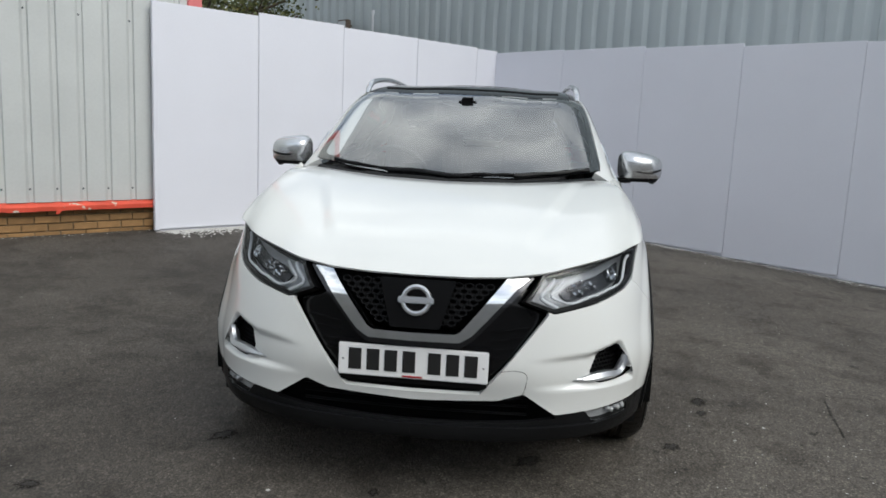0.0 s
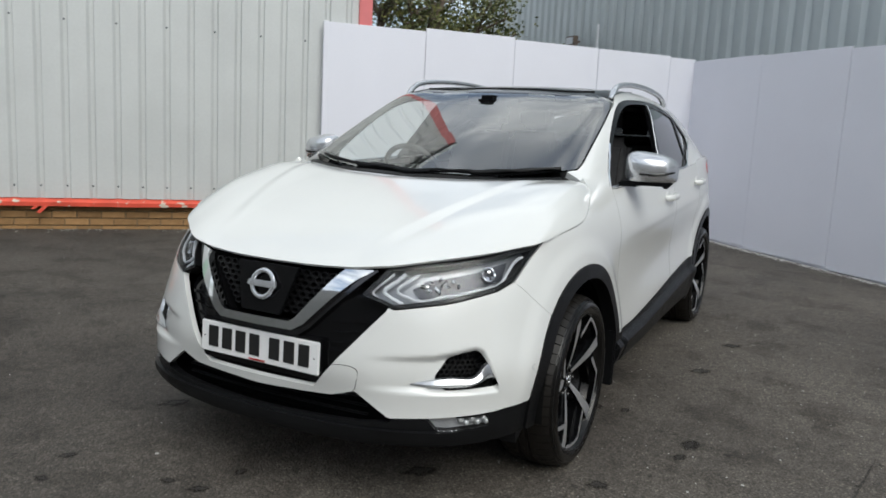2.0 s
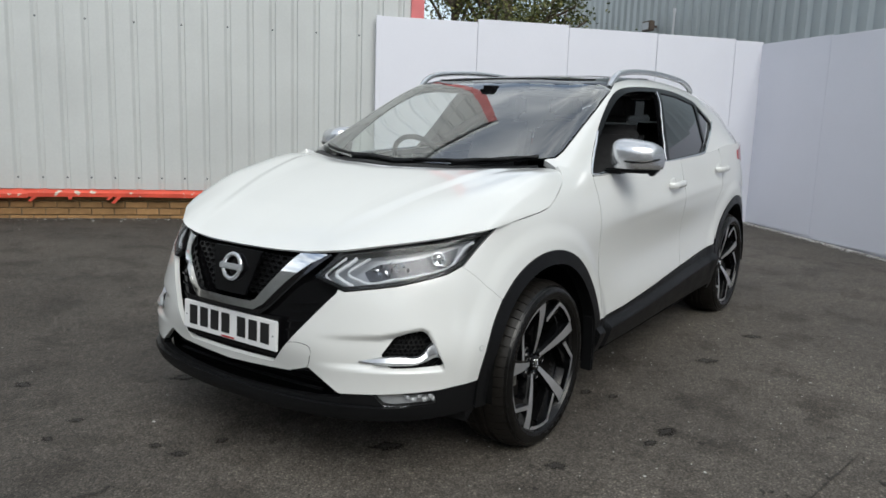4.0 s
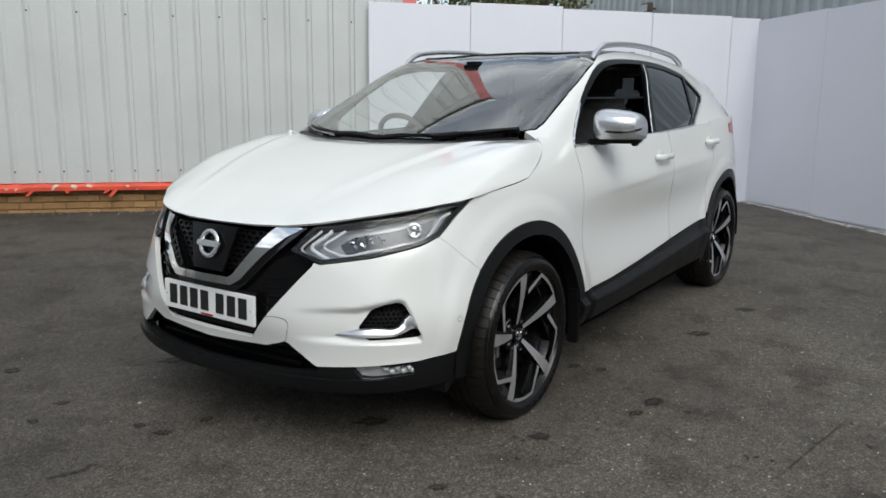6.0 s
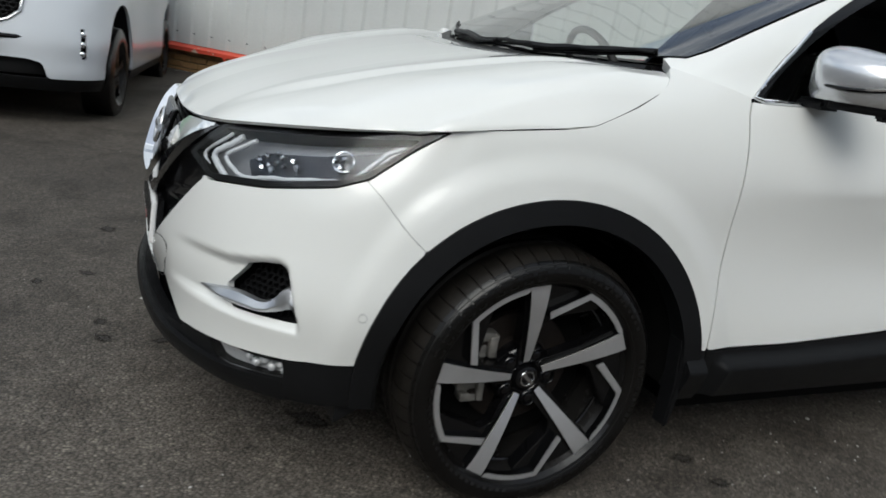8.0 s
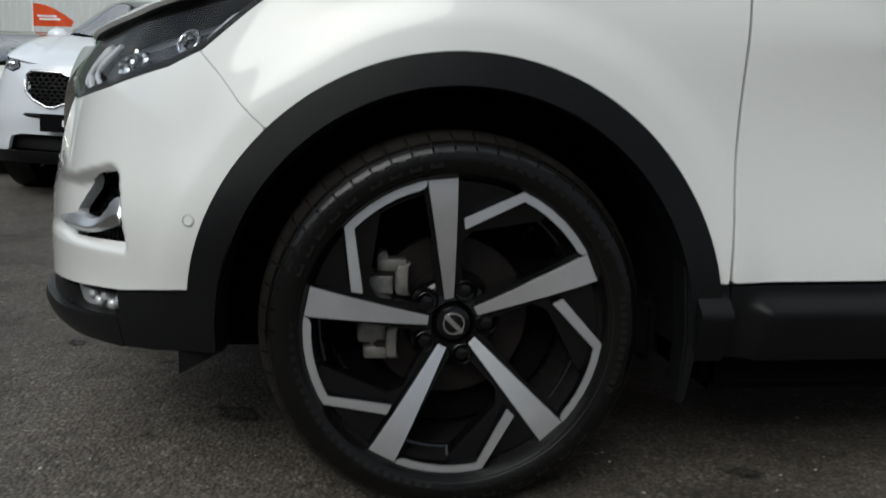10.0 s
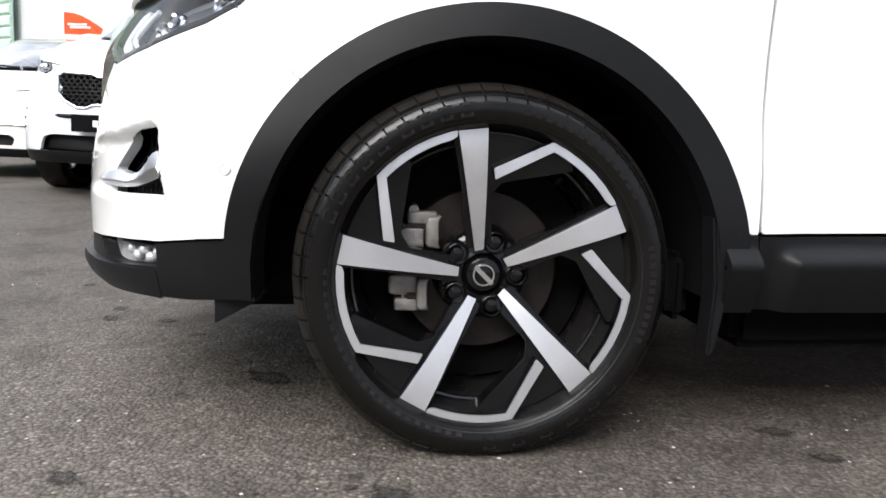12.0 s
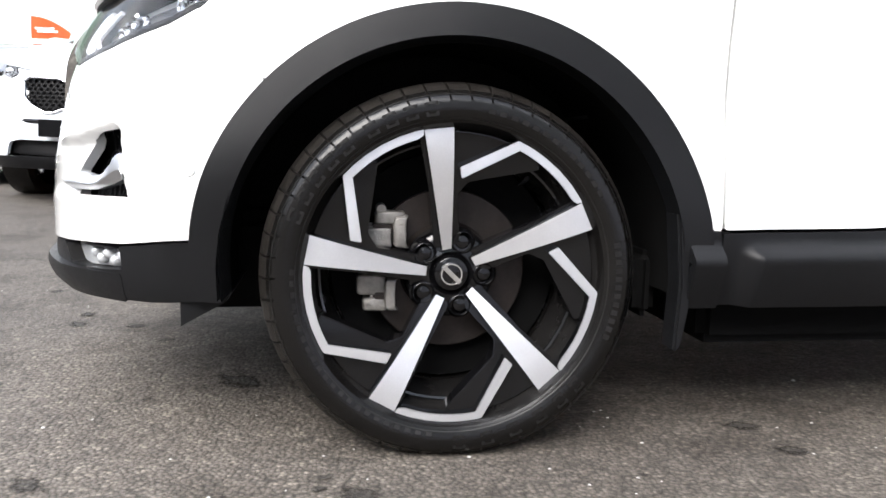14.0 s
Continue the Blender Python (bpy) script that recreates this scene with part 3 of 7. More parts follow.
# ---- wheels ----
def tyre_bmesh(radius=0.341, width=0.226, rim=0.2655, pitches=54):
    bm = bmesh.new()
    h = width / 2
    prof = [(h - 0.012, rim - 0.004), (h + 0.002, rim + 0.004), (h + 0.009, rim + 0.016), (h + 0.0115, rim + 0.030), (h + 0.0095, rim + 0.042), (h + 0.003, radius - 0.025), (h - 0.008, radius - 0.016), (h - 0.026, radius - 0.006), (h - 0.050, radius), (0.030, radius + 0.001), (0.024, radius - 0.007), (0.016, radius - 0.007), (0.010, radius + 0.001)]
    prof = prof + [(-a, b) for a, b in prof[::-1]]
    zone = [0, 0, 0, 0, 0, 0.3, 0.8, 1, 1, 0, 0, 0, 0]
    zone = zone + zone[::-1]
    rings = []
    for k in range(pitches):
        for u, cut in ((0.0, 0), (0.86, 0), (0.875, 1), (0.955, 1), (0.97, 0)):
            for_angle = 2 * math.pi * (k + u) / pitches
            ring = []
            for (x, r), zn in zip(prof, zone):
                lag = 0.010 * zn
                rr = r - 0.007 * zn * cut
                ring.append(bm.verts.new((x, rr * math.cos(for_angle + lag), rr * math.sin(for_angle + lag))))
            rings.append(ring)
    for a, b in zip(rings, rings[1:] + rings[:1]):
        for i in range(len(prof) - 1):
            f = bm.faces.new((a[i], a[i + 1], b[i + 1], b[i]))
            f.material_index = 1 if 6 <= i <= len(prof) - 8 else 0
    # the flattened foot on the ground
    for v in bm.verts:
        if v.co.z < -0.322:
            v.co.z = -0.322 + (v.co.z + 0.322) * 0.15
    # raised bars of moulded lettering and rings on the side wall
    wall_r = [p[1] for p in prof[:7]]
    wall_x = [p[0] for p in prof[:7]]
    def raised(r0, r1, a0, a1, n=6, lift=0.0012):
        q = []
        for k in range(n + 1):
            a = math.radians(a0 + (a1 - a0) * k / n)
            row = []
            for r in (r0, r1):
                x = float(np.interp(r, wall_r, wall_x))
                row.append(bm.verts.new((x + lift, r * math.cos(a), r * math.sin(a))))
            q.append(row)
        for a, b in zip(q, q[1:]):
            bm.faces.new((a[0], a[1], b[1], b[0])).material_index = 2
    for a0 in (128, 135, 142, 149, 156, 97, 104, 111, 118, 270, 280, 290, 300, 309, 317):
        # a moulded character of two uprights and two cross strokes
        for b0 in (0.0, 3.4):
            raised(rim + 0.017, rim + 0.041, a0 + b0, a0 + b0 + 1.0, 2)
        for r0 in (0.017, 0.037):
            raised(rim + r0, rim + r0 + 0.004, a0 + 1.0, a0 + 3.4, 3)
    for a0 in range(0, 360, 4):
        raised(rim + 0.0095, rim + 0.0112, a0, a0 + 4, 2, 0.0008)
        raised(radius - 0.0245, radius - 0.0225, a0, a0 + 4, 2, 0.0008)
    for a0 in range(338, 372, 3):
        raised(rim + 0.022, rim + 0.034, a0, a0 + 1.8, 2)
    for a0 in range(176, 262, 4):
        raised(rim + 0.012, rim + 0.019, a0, a0 + 2.2, 2)
    for a0 in range(30, 80, 4):
        raised(rim + 0.024, rim + 0.032, a0, a0 + 2.4, 2)
    bmesh.ops.recalc_face_normals(bm, faces=bm.faces)
    return bm


def turned(pts, k):
    c, s = 1.038 * math.cos(math.radians(72 * k + 2.8)), 1.038 * math.sin(math.radians(72 * k + 2.8))
    return [(a * c - b * s, a * s + b * c) for a, b in pts]


def arc(r, a0, a1, n=8):
    return [(r * math.cos(math.radians(a0 + (a1 - a0) * i / n)), r * math.sin(math.radians(a0 + (a1 - a0) * i / n))) for i in range(n + 1)]


def dished(bm, pts, front, back, dish=0.030, bevel=0.0):
    """A plate seen face on along x: its front follows a shallow dish towards the hub."""
    prism(bm, pts, "x", back, front, bevel)
    for v in bm.verts:
        r = math.hypot(v.co.y, v.co.z)
        v.co.x -= dish * max(0.0, 1 - r / 0.235) ** 1.3


def curved_bar(bm, pts, front, back, dish, n=9):
    """A tapering spoke face between two edges, bending in towards the hub."""
    (oa, ob), (ia, ib) = pts[:2], pts[2:][::-1]
    rows = []
    for i in range(n + 1):
        t = i / n
        row = []
        for o, q in ((oa, ia), (ob, ib)):
            y, z = o[0] + (q[0] - o[0]) * t, o[1] + (q[1] - o[1]) * t
            sag = dish * max(0.0, 1 - math.hypot(y, z) / 0.25) ** 1.5
            row += [(front - sag, y, z), (back - sag, y, z)]
        mid = [sum(c) / 2 for c in zip(row[0], row[2])]
        w = 0.0015 / (math.dist(row[0][1:], row[2][1:]) / 2)
        inset = [tuple(a + (m - a) * w for a, m in zip(row[k], mid)) for k in (0, 2)]
        ring = [inset[0], inset[1], (row[2][0] - 0.0015, *row[2][1:]), row[3], row[1], (row[0][0] - 0.0015, *row[0][1:])]
        rows.append([bm.verts.new(p) for p in ring])
    for a, b in zip(rows, rows[1:]):
        for k in range(6):
            bm.faces.new((a[k], a[(k + 1) % 6], b[(k + 1) % 6], b[k]))
    bm.faces.new(rows[0]), bm.faces.new(rows[-1][::-1])
    bmesh.ops.recalc_face_normals(bm, faces=bm.faces)


def front_only(bm):
    """Bright metal on the faces that look out, black paint on the flanks."""
    bm.normal_update()
    for f in bm.faces:
        f.material_index = 0 if f.normal.x > 0.72 else 1


def build_wheel(parent, m):
    """A 19 inch five-spoke alloy wheel with tyre, brake disc and caliper; its face looks to +x."""
    bm = bmesh.new()
    spin(bm, [(0.092, 0.2675), (0.1005, 0.2672), (0.1015, 0.2645), (0.098, 0.2625), (0.088, 0.2590), (0.075, 0.250), (0.055, 0.243), (0.0, 0.222), (-0.07, 0.222), (-0.105, 0.24), (-0.11, 0.25)], 96)
    wheel = part("wheel", bm, WHEELGREY, parent, "five-spoke alloy wheel with dark and machined faces")
    wheel.matrix_basis = m
    part("tyre", tyre_bmesh(), [RUBBER, TREAD, LETTER], wheel, "black low-profile tyre with raised side lettering", angle=28)
    face = 0.1035
    # y in the wheel's plane runs to the rear as seen from +x, so the drawing keeps its hand
    for k in range(5):
        bm = bmesh.new()
        web = [(-0.050, 0.243)] + arc(0.246, 88, 52, 8) + [(0.153, 0.176), (0.032, 0.160), (0.012, 0.138), (0.018, 0.052), (-0.028, 0.046), (-0.036, 0.15)]
        dished(bm, turned(web, k), face - 0.016, face - 0.055, 0.046, 0.002)
        part("spoke", bm, WHEELBLACK, wheel, "gloss black spoke")
        bm = bmesh.new()
        curved_bar(bm, turned([(-0.0448, 0.2490), (0.0079, 0.2525), (0.0030, 0.0450), (-0.0157, 0.0420)], k), face - 0.001, face - 0.024, 0.056)
        front_only(bm)
        part("spoke_face", bm, [MACHINED, WHEELBLACK], wheel, "machined bright spoke face")
        bm = bmesh.new()
        hook = [(-0.0448, 0.2400)] + arc(0.2400, 103, 133, 6) + [(-0.1535, 0.0676), (-0.1725, 0.0715)] + arc(0.2540, 135, 100, 8)
        dished(bm, turned(hook, k), face + 0.002, face - 0.020, 0.018, 0.0012)
        front_only(bm)
        part("rim_hook", bm, [MACHINED, WHEELBLACK], wheel, "machined rim edge with hooked arm")
    bm = bmesh.new()
    spin(bm, [(0.088, 0.0), (0.088, 0.026), (0.086, 0.030), (0.074, 0.034), (0.080, 0.040), (0.0770, 0.052), (0.0755, 0.066), (0.071, 0.077), (0.062, 0.083), (0.040, 0.085), (0.0, 0.085)], 64)
    for v in bm.verts:
        v.co.x -= 0.024 if v.co.x > 0.03 else 0
    part("hub", bm, WHEELBLACK, wheel)
    bm = bmesh.new()
    spin(bm, [(0.0885, 0.0160), (0.0920, 0.0172), (0.0920, 0.0198), (0.0880, 0.0210)], 40)
    box(bm, 0.0875, 0.0928, -0.0225, 0.0225, -0.0042, 0.0042, 0.001)
    bmesh.ops.rotate(bm, verts=bm.verts, matrix=Matrix.Rotation(radians(-45), 3, "X"))
    bmesh.ops.translate(bm, verts=bm.verts, vec=(-0.024, 0, 0))
    part("centre_badge", bm, CHROME, wheel, "chrome ring badge")
    for k in range(5):
        a = radians(70.8 + 72 * k)
        bm = bmesh.new()
        spin(bm, [(0.0885, 0.0), (0.0882, 0.006), (0.0865, 0.0112), (0.082, 0.0142), (0.062, 0.0150)], 24)
        bmesh.ops.translate(bm, verts=bm.verts, vec=(-0.030, 0.0610 * math.cos(a), 0.0610 * math.sin(a)))
        part("wheel_nut", bm, WHEELBLACK, wheel)
        bm = bmesh.new()
        spin(bm, [(0.048, 0.0165), (0.0585, 0.0172), (0.0600, 0.0184), (0.0590, 0.0198), (0.054, 0.0225), (0.046, 0.026)], 28)
        bmesh.ops.translate(bm, verts=bm.verts, vec=(0, 0.0610 * math.cos(a), 0.0610 * math.sin(a)))
        part("nut_pocket", bm, WHEELBLACK, wheel)
    bm = bmesh.new()
    spin(bm, [(0.010, 0.06), (0.012, 0.085), (-0.002, 0.09), (-0.002, 0.148), (-0.004, 0.150), (-0.022, 0.150), (-0.024, 0.09), (-0.03, 0.06)], 64)
    part("brake_disc", bm, DISC, wheel, "rust-tinted brake disc")
    # two bridges of the casting, each a bar beside two lugs with a notch between them
    for x1, y0, y1, z0, z1 in ((0.030, -0.135, -0.084, 0.087, 0.109), (0.036, -0.103, -0.080, 0.044, 0.100), (0.033, -0.153, -0.108, 0.045, 0.079), (0.026, -0.168, -0.118, -0.045, -0.008), (0.036, -0.118, -0.099, -0.072, -0.015), (0.031, -0.157, -0.116, -0.074, -0.051)):
        bm = bmesh.new()
        lump = bmesh.ops.create_uvsphere(bm, u_segments=24, v_segments=14, radius=1)["verts"]
        for v in lump:
            q = [math.copysign(abs(c) ** 0.3, c) for c in v.co]
            v.co = Vector(((x1 - 0.012) / 2 + (x1 + 0.012) / 2 * q[0], (y0 + y1) / 2 + (y1 - y0) / 1.85 * q[1] + 0.15 * (z1 - z0) * v.co.z * v.co.z, (z0 + z1) / 2 + (z1 - z0) / 1.85 * q[2]))
        part("caliper_lug", bm, CAST, wheel)
    for y, z, r in ((-0.128, 0.083, 0.009), (-0.125, 0.113, 0.010), (-0.137, -0.048, 0.009)):
        bm = bmesh.new()
        bolt = bmesh.ops.create_cone(bm, cap_ends=True, segments=12, radius1=r, radius2=r * 0.9, depth=0.044)["verts"]
        for v in bolt:
            v.co = Vector((0.002 + v.co.z, y + v.co.x, z + v.co.y))
        part("caliper_bolt", bm, CAST, wheel)
    for z0, z1 in ((0.068, 0.090), (-0.060, -0.040)):
        bm = bmesh.new()
        box(bm, 0.0, 0.030, -0.140, -0.104, z0, z1, 0.004)
        part("caliper_slide", bm, DISC, wheel, "rusty slide between the caliper lugs")
    bm = bmesh.new()
    box(bm, -0.03, 0.010, -0.162, -0.124, -0.06, 0.085, 0.014, 3)
    part("brake_caliper", bm, CAST, wheel, "dirty cast brake caliper")
    bm = bmesh.new()
    spin(bm, [(-0.03, 0.0), (-0.03, 0.216), (-0.05, 0.219)], 48)
    part("back_plate", bm, DARK, wheel)
    for x0 in (0.020, 0.042):
        bm = bmesh.new()
        spin(bm, [(x0, 0.2385), (x0 + 0.002, 0.2345), (x0 + 0.008, 0.2345), (x0 + 0.010, 0.2385)], 72)
        part("barrel_ring", bm, SMOKE, wheel)
    bm = bmesh.new()
    tube(bm, [(0.075, 0.133, 0.176), (0.062, 0.125, 0.165), (0.05, 0.121, 0.160)], 0.0042, 8)
    part("valve", bm, WHEELBLACK, wheel)
    return wheel


def place_wheel(src, m):
    """Another wheel of the same meshes."""
    w = src.copy()
    scene.collection.objects.link(w)
    w.parent = src.parent
    w.matrix_basis = m
    for c in src.children:
        d = c.copy()
        scene.collection.objects.link(d)
        d.parent = w
    return w


# ---- the white crossover ----
car = tagged(new("car"), "pearl white five-door crossover with black cladding and an open front window", "car")
car.empty_display_size = 0.2
car.matrix_world = TILT

LOW = lower_body()
HOOD = bonnet()
CAB = cabin()
X, Y, Z = LOW.v.T.copy()
H = X + Y
shaped(LOW.v)
shaped(HOOD.v)
LAMP = [(-0.430, 0.754), (-0.300, 0.842), (-0.028, 0.866), (0.23, 0.887), (0.43, 0.903), (0.525, 0.916), (0.42, 0.862), (0.307, 0.797), (0.20, 0.768), (-0.05, 0.733), (-0.300, 0.711)]
GRILLE = [(-0.1, 0.430), (0.235, 0.434), (0.318, 0.537), (0.455, 0.705), (0.455, 0.72), (0.375, 0.754), (0.452, 0.846), (0.46, 0.90), (-0.1, 0.90)]
V_OUT = [(-0.1, 0.614), (0.156, 0.617), (0.196, 0.640), (0.345, 0.800), (0.402, 0.842), (0.40, 0.90), (-0.1, 0.90)]
V_LOW = [(-0.1, 0.592), (0.165, 0.598), (0.205, 0.625), (0.412, 0.842), (0.41, 0.90), (-0.1, 0.90)]
V_IN = [(-0.1, 0.641), (0.140, 0.644), (0.160, 0.655), (0.308, 0.832), (0.31, 0.90), (-0.1, 0.90)]
MOUTH = [(-0.1, 0.43), (0.30, 0.44), (0.387, 0.462), (0.502, 0.366), (0.503, 0.345), (0.40, 0.336), (-0.1, 0.328)]
INTAKE = [(-0.12, 0.500), (-0.062, 0.558), (0.0, 0.574), (0.075, 0.580), (0.096, 0.568), (0.190, 0.468), (0.180, 0.458), (-0.06, 0.456), (-0.10, 0.466)]
BLADE = [(-0.232, 0.479, 0.475), (-0.15, 0.490, 0.470), (-0.09, 0.497, 0.467), (0.0, 0.497, 0.467), (0.062, 0.497, 0.471), (0.088, 0.509, 0.476), (0.116, 0.534, 0.483), (0.128, 0.538, 0.487), (0.164, 0.500, 0.488)]
FOG = [(-0.150, 0.361), (0.156, 0.366), (0.163, 0.328), (-0.05, 0.318), (-0.10, 0.322)]


def edge_z(x):
    return line(x, [0, 0.30, 0.383, 0.496, 0.605, 0.775, 0.85, 0.95], [0.400, 0.414, 0.440, 0.361, 0.366, 0.376, 0.392, 0.402])


def arch_r(y, z, cy):
    return np.hypot(y - cy, np.maximum(z - ARCH[1], 0))


def every(*d):
    return np.maximum.reduce(d)


R1 = arch_r(Y, Z, ARCH[0])
R2 = arch_r(Y, Z, ARCH[0] + 2.646)
seam = ((Y + 0.479) * 0.122 + (Z - 0.799) * 0.139) / 0.185
lamp_d = sdf(H, Z, LAMP)
grille_d = every(sdf(X, Z, GRILLE), Y + 0.45)
intake_d = every(sdf(H, Z, INTAKE), Y + 0.2)
gap_1 = line(Z, [0.42, 0.60, 0.75, 0.90, 1.02, 1.06], [0.480, 0.482, 0.486, 0.491, 0.500, 0.513])
gap_2 = line(Z, [0.43, 0.6, 0.95, 1.1], [1.600, 1.620, 1.606, 1.600])
gap_3 = line(Z, [0.43, 0.80, 0.88, 1.1], [2.22, 2.22, 2.32, 2.36])
belt = dist_line(Y, Z, BELT)
pillar_z = line(Y, [0.28, 0.45, 0.56, 0.6], [1.112, 1.078, 1.05, 1.05])
door_z = line(Y, [0.48, 0.78, 1.1, 2.25], [0.417, 0.421, 0.441, 0.530])

bumper = LOW.keep(every(seam + 0.0006, -lamp_d + 0.004, -grille_d, -intake_d, edge_z(X) - Z, 0.463 - R1, Z - line(Y, [-0.9, -0.3, 0], [0.83, 0.86, 0.9]), Y + 0.2, H - line(Z, [0.7, 0.86, 0.9], [9, 9, 0]), np.where(H > -0.36, Z - line(H, [-0.43, -0.05, 0.30, 0.52], [0.755, 0.790, 0.835, 0.91]), -1)))
sheet_part("front_bumper", bumper.both(), PAINT, car, 0.02, "white painted front bumper")
lower = LOW.keep(every(Z - edge_z(X) + 0.005, Y + 0.432, -every(sdf(X, Z, MOUTH), Y + 0.5), -every(sdf(H, Z, FOG), Y + 0.3), line(H, [-0.9, -0.2, 0.25, 0.45], [0.262, 0.262, 0.272, 0.285]) - Z))
sheet_part("bumper_skirt", lower.both().out(-0.004), CLAD, car, 0.03, "black textured lower bumper with a front lip")
lip = LOW.keep(every(np.abs(Z - 0.293) - 0.027, Y + 0.47, H - 0.16))
lip = lip.both()
jut = 0.020 * np.interp(lip.v[:, 2], [0.266, 0.285, 0.308, 0.320], [0.35, 0.8, 1.0, 0.7]) * (1 - ease(-0.12, 0.16, np.abs(lip.v[:, 0]) + lip.v[:, 1])) - 0.003
lip = Sheet(lip.v + lip.n * jut[:, None], lip.n, lip.t)
sheet_part("front_lip", lip, CLAD, car, 0.03, "black front lip below the lower grille")
wing = LOW.keep(every(-seam + 0.0006, dist_line(Y, Z, BONNET_LINE) + 0.001, 0.463 - R1, Y - gap_1 + 0.0025, 0.418 - Z, 0.28 - H, -lamp_d + 0.004, Z - pillar_z + 0.001))
door_f = LOW.keep(every(gap_1 + 0.0025 - Y, Y - gap_2 + 0.0025, door_z + 0.002 - Z, belt))
door_r = LOW.keep(every(gap_2 + 0.0025 - Y, Y - gap_3 + 0.0025, door_z + 0.002 - Z, belt, 0.463 - R2))
quarter = LOW.keep(every(gap_3 + 0.0025 - Y, np.where(Y < 2.6, door_z + 0.002, 0.40) - Z, belt - 0.01, 0.463 - R2, -every(sdf(Y, Z, [(2.80, 1.03), (2.81, 1.09), (3.1, 1.12), (3.6, 1.12), (3.6, 1.0), (3.1, 1.0)]), 0.4 - X)))
tail = LOW.keep(every(sdf(Y, Z, [(2.80, 1.03), (2.81, 1.09), (3.1, 1.12), (3.6, 1.12), (3.6, 1.0), (3.1, 1.0)]), 0.4 - X))
sill = LOW.keep(every(Z - door_z + 0.004, gap_1 + 0.0015 - Y, Y - 2.30, 0.463 - R2, 0.280 - Z))
sill_end = LOW.keep(every(Z - 0.416, ARCH[0] + 0.415 - Y, Y - gap_1 + 0.0015, 0.280 - Z))


def ledge(s, y0):
    """The sill's sloping ledge, which stands out below the doors."""
    climb = 0.7 * np.interp(s.v[:, 1], [0.48, 0.78, 1.1, 2.25], [-0.003, 0.001, 0.021, 0.11])
    out = np.interp(s.v[:, 2] - climb, [0.25, 0.30, 0.368, 0.375, 0.396, 0.43], [0.010, 0.019, 0.032, 0.030, 0.003, 0.003]) - 0.003
    start = np.clip((s.v[:, 1] - y0) / 0.03, 0, 1)
    s = s.out((0.003 + out * start)[:, None])
    face = np.cross(s.v[s.t[:, 1]] - s.v[s.t[:, 0]], s.v[s.t[:, 2]] - s.v[s.t[:, 0]])
    n = np.zeros_like(s.v)
    for k in range(3):
        np.add.at(n, s.t[:, k], face)
    n /= np.linalg.norm(n, axis=1, keepdims=True) + 1e-12
    n *= np.sign((n * s.n).sum(1, keepdims=True))
    return Sheet(s.v, n, s.t)


rear_skirt = LOW.keep(every(Z - 0.395, 3.02 - Y, 0.22 - Z))
rings = [LOW.keep(every(r - 0.462, 0.407 - r, lo - Z, 0.5 - X)) for r, lo in ((R1, np.where(Y < 0, 0.285, 0.275)), (R2, np.full(len(Z), 0.24)))]
for flip in (False, True):
    side = (lambda s: s.mirror()) if flip else (lambda s: s)
    sheet_part("front_wing", side(wing), PAINT, car, 0.02)
    d = sheet_part("front_door", side(door_f), PAINT, car, 0.03, "white front door with its window lowered")
    e = sheet_part("rear_door", side(door_r), PAINT, car, 0.03)
    sheet_part("rear_quarter", side(quarter), PAINT, car, 0.02)
    sheet_part("tail_lamp", side(tail.out(0.004)), RED, car, 0.02, "red tail lamp")
    sheet_part("sill", side(ledge(sill, 0.515)), CLAD, car, 0.03, "black plastic sill cladding")
    sheet_part("sill_end", side(ledge(sill_end, 0.38)), CLAD, car, 0.03)
    sheet_part("arch_trim", side(rings[0].out(0.006)), CLAD, car, 0.055, "black wheel arch moulding")
    sheet_part("arch_trim", side(rings[1].out(0.006)), CLAD, car, 0.055, "black wheel arch moulding")
sheet_part("rear_skirt", rear_skirt.both(), CLAD, car, 0.02)
sheet_part("bonnet", HOOD.both(), PAINT, car, 0.009, "white bonnet with two soft creases")

# grille, badge and plate
nose_z = line(X, HOOD_X, [0.826, 0.829, 0.832, 0.848, 0.872, 0.893, 0.909, 0.919, 0.951])
backing = LOW.keep(every(grille_d, Z - nose_z + 0.004, -every(sdf(X, Z, V_IN), Y + 0.4) + 0.0, -lamp_d))
deep_b = backing.both()
sink = -0.034 - 0.050 * ease(0.30, 0.40, np.abs(deep_b.v[:, 0])) * ease(0.66, 0.76, deep_b.v[:, 2])
sheet_part("grille_surround", Sheet(deep_b.v + deep_b.n * sink[:, None], deep_b.n, deep_b.t), GLOSS, car, 0.03, "gloss black grille surround")
vee = LOW.keep(every(sdf(X, Z, V_OUT), -sdf(X, Z, V_IN), Y + 0.5, Z - nose_z + 0.006))
vee_b = vee.both()
vee_2 = LOW.keep(every(sdf(X, Z, V_LOW), -sdf(X, Z, V_OUT), Y + 0.5, Z - nose_z + 0.006))
sheet_part("grille_vee_edge", vee_2.both().out(-0.012), SMOKE, car, 0.03, "smoked chrome edge of the grille bar")
rise = 0.010 - 0.024 * ease(0.27, 0.39, np.abs(vee_b.v[:, 0]))
vee_b = Sheet(vee_b.v + vee_b.n * rise[:, None], vee_b.n, vee_b.t)
sheet_part("grille_vee", vee_b, CHROME, car, 0.030, "chrome V-shaped grille bar")


def front_y(x, z):
    i = np.argmin((X - abs(x)) ** 2 + (Z - z) ** 2 + (Y > -0.3) * 10)
    return float(LOW.v[i][1])


